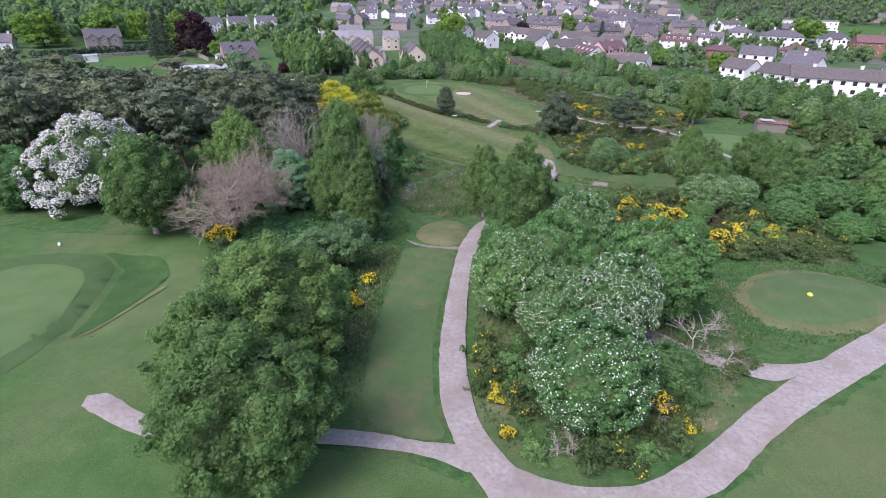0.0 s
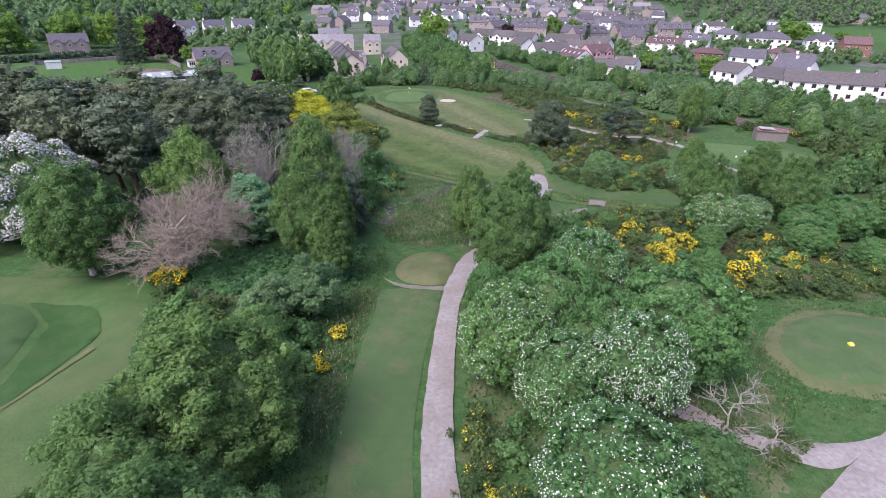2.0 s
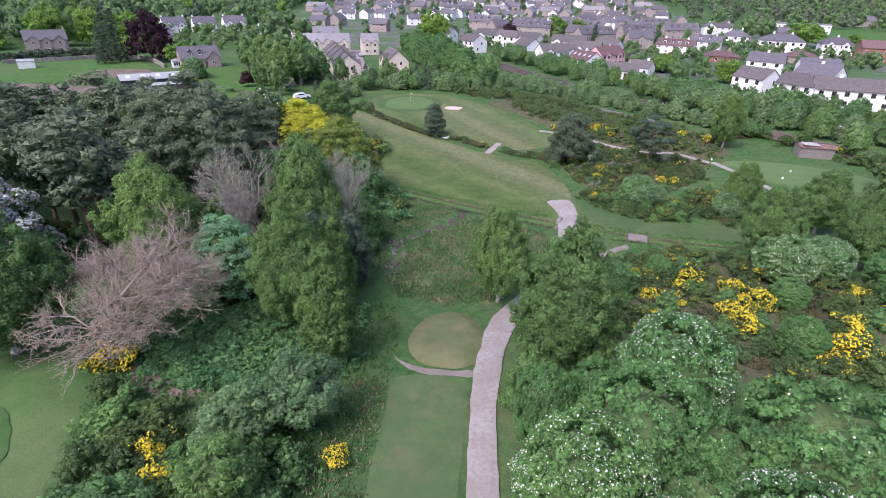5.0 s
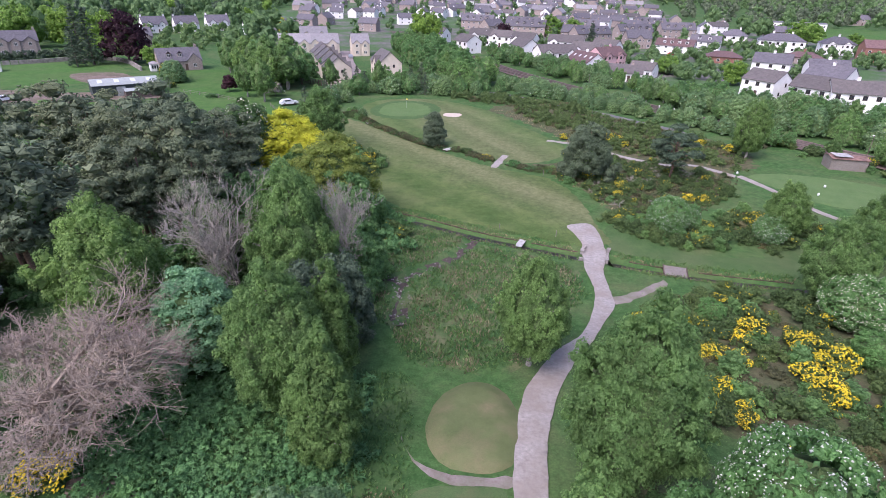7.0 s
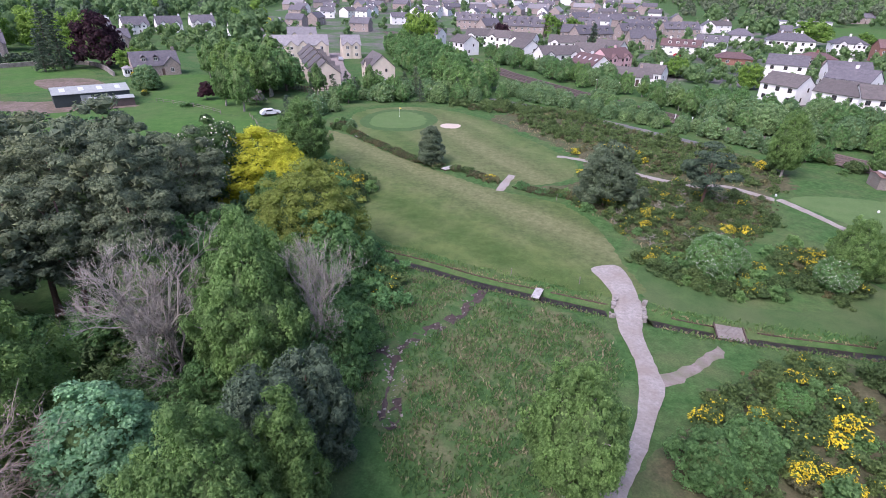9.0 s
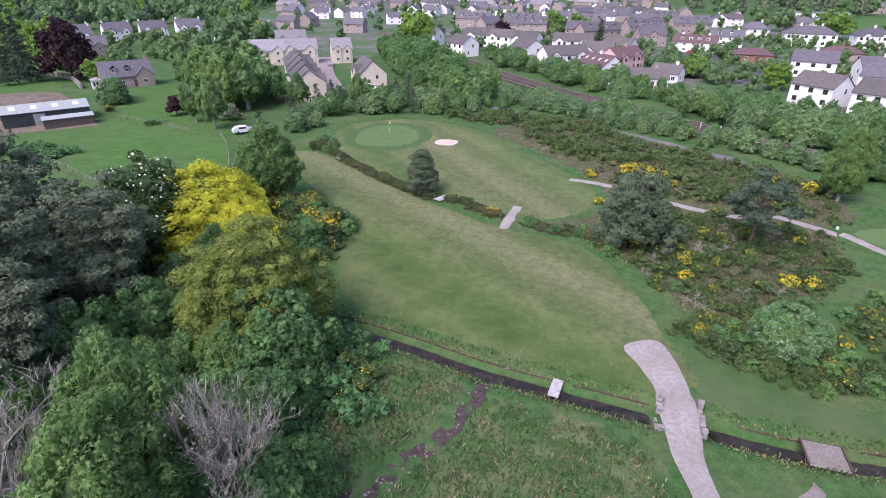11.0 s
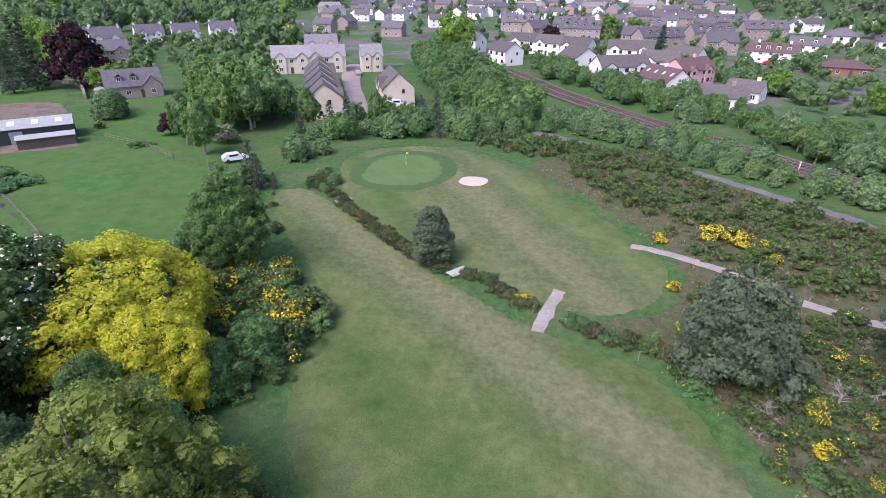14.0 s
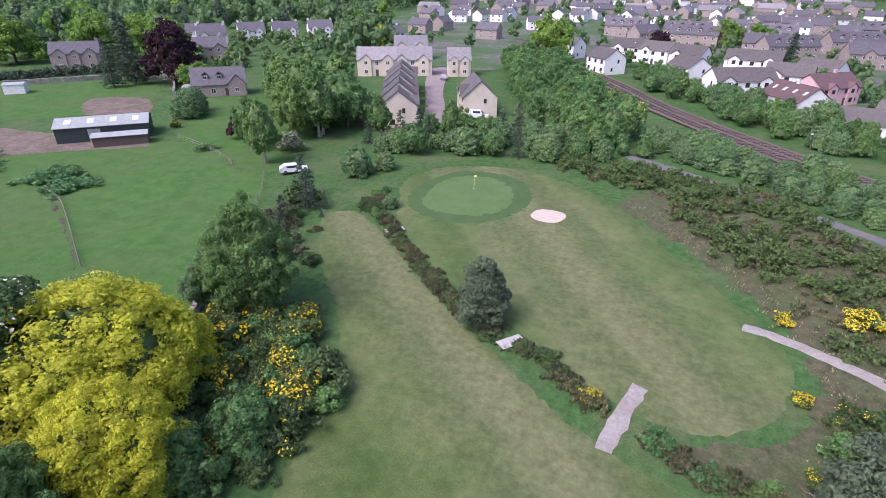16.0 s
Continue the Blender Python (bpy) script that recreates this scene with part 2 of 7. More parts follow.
L_OAK = foliage("golden_oak_leaves", (0.5, 0.5, 0.035), (0.72, 0.72, 0.08), 0.48)
L_OLIVE = foliage("olive_leaves", (0.145, 0.2, 0.047), (0.24, 0.32, 0.09))
L_CHEST = foliage("chestnut_leaves", (0.055, 0.115, 0.045), (0.11, 0.195, 0.08))
L_COPPER = foliage("copper_beech_leaves", (0.032, 0.014, 0.023), (0.075, 0.034, 0.048))
L_WILLOW = foliage("willow_leaves", (0.125, 0.225, 0.1), (0.225, 0.36, 0.175))
L_LIME = foliage("lime_leaves", (0.11, 0.215, 0.04), (0.22, 0.37, 0.08))
L_WOOD = foliage("mixed_leaves", (0.098, 0.205, 0.072), (0.19, 0.345, 0.13))
L_BROOM = foliage("broom_stems", (0.056, 0.1, 0.034), (0.115, 0.18, 0.066), 0.3)
# Leaves of the far trees, less green: distance haze put into the colour.
L_HAZED = foliage("hazed_woodland_leaves", (0.1, 0.18, 0.074), (0.185, 0.3, 0.13))
L_HEATH = foliage("heather_stems", (0.075, 0.085, 0.042), (0.145, 0.148, 0.078), 0.25)
L_GRASS = foliage("grass_blades", (0.075, 0.155, 0.048), (0.15, 0.25, 0.085), 0.4)
L_STRAW = foliage("dry_grass_blades", (0.15, 0.145, 0.08), (0.3, 0.27, 0.17), 0.25)
L_BRACKEN = foliage("nettle_leaves", (0.07, 0.175, 0.065), (0.13, 0.275, 0.11), 0.35)
B_WHITE = foliage("white_blossom", (0.6, 0.62, 0.54), (0.85, 0.85, 0.8), 0.3, 0.8, 0.08)
B_CHERRY = foliage("cherry_blossom", (0.42, 0.42, 0.43), (0.72, 0.7, 0.71), 0.25, 0.8, 0.1)
B_GORSE = foliage("gorse_flowers", (0.55, 0.44, 0.015), (0.82, 0.68, 0.045), 0.2, 0.7, 0.1)
B_PINK = foliage("pink_blossom", (0.3, 0.22, 0.22), (0.5, 0.4, 0.4), 0.2, 0.7, 0.1)


def plain(name, color, rough=0.6, metal=0.0, spread=0.12, scale=2.0):
    """Paint, metal or plastic with slight dirt."""
    m, nt, nodes, bsdf = material(name)
    n = noise_node(nt, scale, 5.0, 0.6, "World")
    lo = tuple(c * (1 - 2 * spread) for c in color)
    nt.links.new(ramp(nt, n.outputs[0], [(0.3, lo), (0.6, color)]).outputs[0], bsdf.inputs["Base Color"])
    bsdf.inputs["Roughness"].default_value, bsdf.inputs["Metallic"].default_value = rough, metal
    return m


def roofing(name, lo, hi):
    """Slates or tiles in courses, too far off to be told apart singly."""
    m, nt, nodes, bsdf = material(name)
    n = noise_node(nt, 1.3, 6.0, 0.7, "Object")
    info = nodes.new("ShaderNodeObjectInfo")
    col = ramp(nt, n.outputs[0], [(0.3, lo), (0.7, hi)]).outputs[0]
    each = ramp(nt, info.outputs["Random"], [(0.0, (0.8, 0.8, 0.8)), (1.0, (1.2, 1.18, 1.15))]).outputs[0]
    nt.links.new(mixed(nt, 1.0, col, each, "MULTIPLY"), bsdf.inputs["Base Color"])
    bsdf.inputs["Roughness"].default_value = 0.7
    co = nodes.new("ShaderNodeTexCoord")
    wave = nodes.new("ShaderNodeTexWave")
    wave.bands_direction, wave.wave_profile = "Z", "SAW"
    wave.inputs["Scale"].default_value, wave.inputs["Distortion"].default_value = 1.3, 0.4
    nt.links.new(co.outputs["Object"], wave.inputs["Vector"])
    bump(nt, wave.outputs[0], bsdf, 0.5, 0.03)
    return m


HARL = plain("white_harling", (0.8, 0.79, 0.77), 0.9, 0, 0.06, 0.7)
CREAM = plain("cream_render", (0.6, 0.53, 0.43), 0.9, 0, 0.06, 0.7)
PINKWALL = plain("pink_render", (0.66, 0.43, 0.44), 0.9, 0, 0.06, 0.7)
ROSESTONE = plain("rose_sandstone", (0.36, 0.3, 0.27), 0.9, 0, 0.2, 2.5)
BRICK = plain("red_brick", (0.3, 0.15, 0.11), 0.9, 0, 0.2, 3.0)
SLATE = roofing("grey_slate", (0.07, 0.067, 0.078), (0.14, 0.133, 0.15))
PALESLATE = roofing("pale_slate", (0.16, 0.155, 0.165), (0.27, 0.26, 0.27))
TILE = roofing("brown_tile", (0.095, 0.055, 0.055), (0.17, 0.105, 0.1))
DARKTILE = roofing("dark_concrete_tile", (0.066, 0.06, 0.058), (0.125, 0.112, 0.108))
FRAMEWHITE = plain("white_frames", (0.75, 0.75, 0.74), 0.5)
DARKWOOD = plain("dark_timber", (0.09, 0.06, 0.045), 0.8)
BOARDING = plain("brown_boarding", (0.11, 0.085, 0.075), 0.8)
BLACKBARN = plain("green_black_cladding", (0.035, 0.05, 0.048), 0.6)
TINROOF = plain("green_grey_sheet_roof", (0.33, 0.36, 0.34), 0.6, 0, 0.1, 1.0)
SKYLIGHT = plain("skylight_sheet", (0.6, 0.64, 0.66), 0.4)
RUST = plain("rusty_sheet", (0.25, 0.15, 0.12), 0.8, 0, 0.35, 1.5)
STEEL = plain("rail_steel", (0.22, 0.17, 0.15), 0.5, 0.6, 0.2, 3.0)
SLEEPER = plain("sleepers", (0.14, 0.11, 0.095), 0.9)
CARWHITE = plain("white_car_paint", (0.7, 0.71, 0.72), 0.3, 0, 0.03)
CARRED = plain("red_car_paint", (0.45, 0.03, 0.03), 0.3)
CARSILVER = plain("silver_car_paint", (0.4, 0.42, 0.45), 0.3, 0.4)
BLUEPAINT = plain("blue_paint", (0.05, 0.2, 0.5), 0.5)
RUBBER = plain("rubber", (0.025, 0.025, 0.025), 0.9)
YELLOW = plain("yellow_paint", (0.75, 0.65, 0.1), 0.5)
WHITEPLASTIC = plain("white_plastic", (0.8, 0.8, 0.78), 0.5)
glass_mat, gnt, gnodes, gbsdf = material("window_glass")
gbsdf.inputs["Base Color"].default_value = (0.03, 0.035, 0.04, 1)
gbsdf.inputs["Roughness"].default_value = 0.08
GLASS = glass_mat
water_mat, gnt, gnodes, gbsdf = material("dark_stream_water")
gnt.links.new(ramp(gnt, noise_node(gnt, 1.4, 5.0, 0.7, "World").outputs[0], [(0.4, (0.014, 0.013, 0.012)), (0.7, (0.065, 0.052, 0.04))]).outputs[0], gbsdf.inputs["Base Color"])
gbsdf.inputs["Specular IOR Level"].default_value = 0.25
gbsdf.inputs["Roughness"].default_value = 0.3
bump(gnt, noise_node(gnt, 3.0, 3.0, 0.5, "World").outputs[0], gbsdf, 0.15, 0.02)
WATER = water_mat

# ---- terrain ----
# A shallow valley: the teeing ground high, the stream low, the far green a little higher, then a long rise to wooded hills.
SLOPE_Y = (-400, -60, -20, -5, 15, 30, 55, 95, 150, 300, 600, 1200, 2500, 4000)
SLOPE_Z = (3, 3, 2.3, 0.8, -0.9, -0.5, -0.1, 0.9, 1.2, 3, 10, 26, 70, 190)
STREAM = [(-62, 44), (-40, 39), (-27, 34.5), (-20.3, 31.4), (-11.5, 28), (-4, 24.7), (1.9, 22.6), (10.3, 19.9), (18.7, 17.2), (23.8, 16.2), (34.4, 14.5), (46, 12), (70, 5)]
BROOK = [(-3.6, 23.6), (-7, 16.6), (-10.1, 13.2), (-12.5, 10.5), (-16.3, 7.9), (-20, 6)]
BROOK_ARM = [(-12.3, 10.6), (-11.5, 7), (-11.3, 4.7), (-10.9, 0.6)]


def dist_to_line(x, y, line):
    best = 1e9
    for (ax, ay), (bx, by) in zip(line, line[1:]):
        dx, dy = bx - ax, by - ay
        k = min(1.0, max(0.0, ((x - ax) * dx + (y - ay) * dy) / (dx * dx + dy * dy)))
        best = min(best, math.hypot(x - ax - k * dx, y - ay - k * dy))
    return best


def smooth(a, b, v):
    k = min(1.0, max(0.0, (v - a) / (b - a)))
    return k * k * (3 - 2 * k)


def base_height(x, y):
    z = 0.25 * sum(float(np.interp(y + o, SLOPE_Y, SLOPE_Z)) for o in (-6, -2, 2, 6))
    if y > 900:
        z += smooth(900, 2600, y) * 70 * noise.noise(Vector((x / 900, y / 1500, 3.3)))
    return z


def height(x, y):
    z = base_height(x, y)
    if -70 < x < 80 and -75 < y < 135:
        z += 0.12 * noise.noise(Vector((x / 9, y / 9, 0.5)))
        if 0 < y < 50:
            d = dist_to_line(x, y, STREAM)
            if d < 2.2 and not 9.9 < x < 13.2:
                z -= 0.85 * (1 - smooth(0.85, 1.9, d))
            d = min(dist_to_line(x, y, BROOK), dist_to_line(x, y, BROOK_ARM))
            if d < 1.6:
                z -= 0.35 * (1 - smooth(0.3, 1.2, d))
        # hollow and bank beside the putting green on the left
        d = dist_to_line(x, y, [(-37, -28), (-32.5, -31), (-33, -40)])
        if d < 5:
            z -= 0.7 * (1 - smooth(0.5, 4, d))
    return z


def spread(stops):
    """Grid lines: (start, step) pairs, ending with the last start."""
    out = []
    for (a, step), (b, _) in zip(stops, stops[1:]):
        n = max(1, round((b - a) / step))
        out += [a + (b - a) * k / n for k in range(n)]
    return out + [stops[-1][0]]


def mesh_of(name, verts, faces, mats, index=None, smooth_shade=False):
    me = bpy.data.meshes.new(name)
    me.from_pydata(verts, [], faces)
    for m in (mats if isinstance(mats, (list, tuple)) else [mats]):
        me.materials.append(m)
    if index is not None:
        me.polygons.foreach_set("material_index", np.asarray(index, dtype=np.int32))
    if smooth_shade:
        me.polygons.foreach_set("use_smooth", np.ones(len(me.polygons), dtype=bool))
    me.update()
    return me


gx = spread([(-3600, 400), (-1200, 120), (-400, 30), (-130, 8), (-66, 1.2), (-26, 0.8), (40, 1.2), (66, 6), (130, 30), (400, 120), (1200, 400), (3600, 0)])
gy = spread([(-900, 100), (-200, 20), (-74, 1.5), (-2, 0.8), (12, 0.4), (34, 0.8), (44, 1.5), (130, 6), (220, 20), (500, 80), (1300, 250), (4000, 0)])
gv = [(x, y, height(x, y)) for y in gy for x in gx]
nx = len(gx)
gf = [(j * nx + i, j * nx + i + 1, (j + 1) * nx + i + 1, (j + 1) * nx + i) for j in range(len(gy) - 1) for i in range(nx - 1)]
ground = tagged(new("ground", mesh_of("ground", gv, gf, ROUGH, smooth_shade=True)), "rough green grass ground running to wooded hills", "ground", kind="structure")


def smooth_line(points, closed=False, step=1.0):
    """Catmull-Rom through the points, resampled."""
    pts = [Vector(p[:2]) for p in points]
    n, out = len(pts), []
    for i in range(n if closed else n - 1):
        p0 = pts[(i - 1) % n] if closed or i > 0 else pts[0]
        p1, p2 = pts[i], pts[(i + 1) % n]
        p3 = pts[(i + 2) % n] if closed or i + 2 < n else pts[-1]
        k = max(1, int((p2 - p1).length / step))
        for s in range(k):
            t = s / k
            out.append(0.5 * (2 * p1 + (p2 - p0) * t + (2 * p0 - 5 * p1 + 4 * p2 - p3) * t * t + (3 * p1 - p0 - 3 * p2 + p3) * t ** 3))
    if not closed:
        out.append(pts[-1])
    return out


def inside(x, y, poly):
    odd = False
    for (ax, ay), (bx, by) in zip(poly, list(poly[1:]) + [poly[0]]):
        if (ay > y) != (by > y) and x < (bx - ax) * (y - ay) / (by - ay) + ax:
            odd = not odd
    return odd


def sheet(name, outline, mat, lift, label, category, grid=1.2, ragged=0.12, rounded=True, mound=0.0, extra=None):
    """A piece of ground cover laid on the terrain, with a slightly ragged edge."""
    line = smooth_line(outline, True, 0.7) if rounded else smooth_line(outline + outline[:1], False, 0.7)[:-1]
    line = [p + Vector((random.uniform(-1, 1), random.uniform(-1, 1))) * ragged for p in line]
    poly = [(p.x, p.y) for p in line]
    xs, ys = [p[0] for p in poly], [p[1] for p in poly]
    pts = [Vector(p) for p in poly]
    n = len(pts)
    y = min(ys)
    while y < max(ys):
        x = min(xs)
        while x < max(xs):
            px, py = x + random.uniform(-0.2, 0.2) * grid, y + random.uniform(-0.2, 0.2) * grid
            if inside(px, py, poly):
                pts.append(Vector((px, py)))
            x += grid
        y += grid
    from_edges = [(i, (i + 1) % n) for i in range(n)]
    from mathutils.geometry import delaunay_2d_cdt
    v2, _, faces, _, _, _ = delaunay_2d_cdt(pts, from_edges, [], 1, 1e-4)
    verts = []
    for i, p in enumerate(v2):
        z = height(p.x, p.y) + lift
        if i < n and grid <= 2:
            z -= random.uniform(0.03, 0.06)
        if mound:
            d = min((p - q).length for q in line)
            z += mound * smooth(0.0, 1.4, d)
        verts.append((p.x, p.y, z))
    ob = new(name, mesh_of(name, verts, [tuple(f) for f in faces], mat, smooth_shade=True))
    return tagged(ob, label, category, kind="structure")


def ribbon(name, left, right, mat, lift, label, category, wobble=0.05, ends=True):
    """A track between two edges, following the terrain."""
    return sheet(name, list(left) + list(reversed(right)), mat, lift, label, category, 0.8, wobble, True)


# mown areas and other ground cover
sheet("tussock_meadow", [(-16, 27), (-9, 25), (-4, 22), (3, 19.5), (8, 17), (8.5, 9), (4, 0), (0.5, -6), (-4, -7.5), (-9, -6), (-12, 0), (-19, 4), (-22, 12), (-21, 22)], MEADOW, 0.03,
      "tussocky meadow of green and straw grass", "meadow", 1.2, 0.5)
sheet("fairway", [(-40.2, 81), (-40.2, 84.2), (-36.2, 84.9), (-28.6, 78.2), (-19.5, 69), (-9.3, 59.8), (-2.4, 54.2), (3, 51.5), (8.2, 48.9), (10.8, 45), (12.4, 40.5), (13.2, 34), (13.4, 29.5), (14.5, 24),
      (10.6, 22.4), (2.3, 24.9), (-6.5, 28.6), (-15.2, 32.4), (-18.9, 36.5), (-21.1, 42.2), (-22.1, 48.5), (-23, 54), (-27.2, 62.1), (-34.1, 70.7)], FAIRWAY, 0.05,
      "mown fairway turf, faded and patchy", "fairway", 1.5, 0.25)
sheet("far_fairway", [(-34.6, 96.5), (-34.6, 103), (-29.6, 109.2), (-19.7, 111), (-9.8, 107), (-1.4, 98.6), (3.5, 89), (8.5, 80.5), (13.4, 71.5), (13.8, 66.5), (12.1, 61.4), (9.1, 58.4), (5.7, 57),
      (2.2, 57.2), (-2.2, 59.4), (-7.4, 63.4), (-12, 67), (-19, 72.2), (-25.7, 78.5), (-30, 84)], FAR_TURF, 0.05, "mown apron and fairway short of the green", "fairway", 1.5, 0.2)
sheet("green_collar", [(-32.3, 93.4), (-30.8, 103), (-26.6, 107.6), (-18, 106.2), (-14.4, 99.6), (-15.3, 92), (-20.6, 86.6), (-28, 87.4)], RING, 0.09, "darker mown collar round the putting green", "green collar", 1.5, 0.08)
sheet("putting_green", [(-30.4, 94), (-29.3, 101.4), (-26, 105), (-20, 104.3), (-16.9, 98.6), (-17.4, 92), (-21.4, 88.7), (-27, 89)], GREEN, 0.12, "smooth pale putting green", "putting green", 1.5, 0.05)
sheet("teeing_strip", [(-6.9, -20), (-7, -24), (-6.9, -30), (-6.3, -38), (-5.4, -45), (-4.4, -48), (-2.4, -49.2), (1.2, -49.2), (0.2, -46), (-0.5, -42.4), (-1.1, -37), (-1.3, -31), (-1.2, -25), (-1.3, -19.5), (-3, -19.2)], TEE, 0.10,
      "long mown teeing strip beside the path", "teeing ground", 1.0, 0.05)
sheet("round_tee", [(-6.8, -14.2), (-5.8, -10.2), (-3.2, -8.2), (-0.9, -9.6), (0.1, -13.4), (-0.9, -17.2), (-3.1, -18.1), (-5.6, -17.4)], DRYTEE, 0.06, "round raised tee of dry mown grass", "tee", 0.6, 0.05, True, 0.45)
sheet("left_fairway", [(-70, -24), (-58, -22.2), (-50, -22.8), (-39, -21.5), (-34, -20), (-29.6, -22.5), (-27.4, -29.5), (-21.6, -41), (-18.4, -48), (-12, -56), (-12, -72), (-70, -72)], LAWN, 0.05,
      "broad mown fairway lawn", "fairway", 1.0, 0.2)
sheet("rough_bank", [(-40, -27), (-34.4, -26.6), (-30.6, -30.6), (-30.8, -36), (-32.3, -42), (-33.4, -38.6), (-34.6, -33.4), (-36.6, -29.4)], COLLAR, 0.16, "bank of longer grass beside the green", "bank", 0.8, 0.15)
sheet("bank_path", [(-29.6, -33), (-30.4, -36.6), (-32.0, -41.8), (-31.5, -41.8), (-29.9, -36.8), (-29.0, -33)], DRYTEE, 0.17, "worn dry edge of the bank", "bank", 0.6, 0.05)
sheet("left_collar", [(-50.5, -31), (-45.6, -28.1), (-39.6, -27.9), (-36.1, -32), (-33.9, -40.3), (-33, -46), (-35, -52), (-45, -55), (-54, -48), (-55, -38)], RING, 0.12, "darker collar round a putting green", "green collar", 1.5, 0.08)
sheet("left_putting_green", [(-48.5, -34), (-45.8, -31), (-41.2, -30.9), (-37.8, -33.5), (-35.4, -39.6), (-34.8, -44), (-37, -50), (-45, -52), (-51, -46), (-52, -39)], GREEN, 0.18, "smooth putting green", "putting green", 1.5, 0.05)
sheet("lower_lawn", [(-7.5, -52), (-4.5, -51.4), (-0.2, -51.6), (3, -52.6), (4.4, -54), (6, -58), (5, -70), (-12, -72), (-9, -60)], LAWN, 0.045, "mown lawn below the path", "lawn", 1.5, 0.1)
sheet("right_lawn", [(6.5, -55.5), (12, -54.5), (16.8, -52.3), (19.8, -50.3), (25.8, -44.8), (37.2, -35.8), (48, -28), (70, -30), (70, -72), (8, -72)], LAWN, 0.045, "mown fairway beside the gravel track", "fairway", 1.8, 0.15)
sheet("right_tee_rim", [(28.4, -24.8), (32, -20.2), (38, -17.8), (43.9, -19.6), (45.8, -24), (42.2, -28.2), (35.2, -31.5), (30, -31.2), (27.8, -28.2)], DRYTEE, 0.05, "dry worn rim of the raised tee", "tee", 0.8, 0.25, True, 0.2)
sheet("right_tee", [(29.2, -25), (32.4, -20.8), (38, -18.6), (43.3, -20.2), (45, -24), (41.8, -27.5), (35.2, -30.6), (30.4, -30.4), (28.7, -28)], TEE, 0.07, "round raised tee of bright mown grass", "tee", 0.7, 0.05, True, 0.5)
sheet("far_right_tee", [(44, -10), (47, -6), (54, -5), (58, -10), (54, -15), (47, -14.5)], COLLAR, 0.07, "mown tee of bright grass", "tee", 0.9, 0.05, True, 0.4)
sheet("tee_by_shed", [(46, 55), (57, 56.5), (70, 50), (71, 42), (58, 40.5), (52.5, 42), (49, 47.5)], GREEN, 0.06, "mown teeing ground of bright grass", "tee", 1.4, 0.1)
sheet("right_semi_rough", [(14, 21.5), (20, 19.4), (34, 16.6), (50, 13), (60, 14), (56, 24), (46, 24), (40, 30), (36, 27), (33, 22), (24, 22), (20, 27), (15.5, 30)], APRON, 0.035, "mown grass along the stream bank", "lawn", 1.4, 0.25)
sheet("moorland", [(14, 43), (11.5, 49), (5.5, 53), (1.5, 55), (12, 59), (15, 66), (14, 74), (9, 83), (3, 93), (-2, 100), (4, 108), (20, 104), (40, 88), (52, 74), (50, 60), (44, 56), (38, 44), (27, 34), (20, 32), (16, 37)], MOOR, 0.03,
      "brown heather moor with dry grass", "moor", 1.8, 0.6)
sheet("gorse_bank_floor", [(12.4, 3.5), (16.5, 8), (25, 12), (40, 10), (52, 0), (46, -14), (30, -15), (22, -18), (15, -13), (9, -10), (5, -4)], MOOR, 0.03, "rough brown ground under gorse", "moor", 1.8, 0.6)
sheet("copse_floor", [(2.6, -46), (2.2, -38), (2.4, -30), (3, -20), (7, -14), (18, -20), (26, -32), (24.5, -38), (20, -45.5), (13, -50), (8, -50.3), (5, -48.5)], MEADOW, 0.03, "rough grassy ground under the hawthorns", "meadow", 1.4, 0.4)
sheet("pasture", [(-39.5, 50), (-41, 57), (-44.5, 66), (-52, 84), (-58, 94), (-66, 95), (-88, 105), (-113, 89), (-150, 70), (-150, 48), (-90, 47), (-60, 50)], PASTURE, 0.04, "bright green grazed pasture", "pasture", 3.0, 0.2)
sheet("paddock", [(-137, 105.5), (-119.5, 127), (-153, 159.5), (-210, 128), (-200, 90), (-160, 84)], PASTURE, 0.05, "bright green paddock below a wall", "paddock", 4.0, 0.2)
sheet("cottage_lawn", [(-88, 106.5), (-66, 96.5), (-58, 96), (-62, 112), (-68, 126), (-90, 146), (-98, 150), (-114, 140), (-108, 128), (-96, 118)], PASTURE, 0.05, "bright green lawn below the cottage", "lawn", 3.0, 0.2)
sheet("paddock_earth", [(-124.4, 116.5), (-111.8, 121.8), (-126, 136), (-139, 130.5)], EARTH, 0.07, "bare brown earth behind the barn", "earth", 3.0, 0.3)
sheet("farm_yard", [(-90, 101.5), (-100, 94), (-118, 84), (-150, 84), (-150, 100), (-118, 101), (-108, 106)], EARTH, 0.08, "bare earth farm yard", "yard", 3.0, 0.4)

# gravel paths
ribbon("gravel_path", [(10.6, 22.6), (10, 19.6), (9.7, 15.2), (9.8, 10.2), (8.6, 5.1), (6.7, 0.4), (4.1, -2.6), (1.8, -6.4), (0.3, -10.2), (-0.6, -16), (-0.9, -20.6), (-0.8, -29.8), (-0.5, -37.7), (0, -42.4), (0.7, -46.1), (2, -49.4), (3.4, -52), (4.7, -54), (6, -57)],
       [(13.2, 22), (12.9, 18.9), (11.8, 15), (11.5, 9.3), (11.2, 6.5), (9.4, 3.0), (7.3, -1.2), (5.7, -3.8), (3.5, -8.4), (1.9, -14), (1.4, -18), (1, -23.2), (1.3, -31.7), (1.8, -39), (2.6, -44), (3.5, -47.2), (4.9, -49.6), (6.5, -52), (9, -57)],
       GRAVEL, 0.2, "pale gravel cart path between the grass", "path")
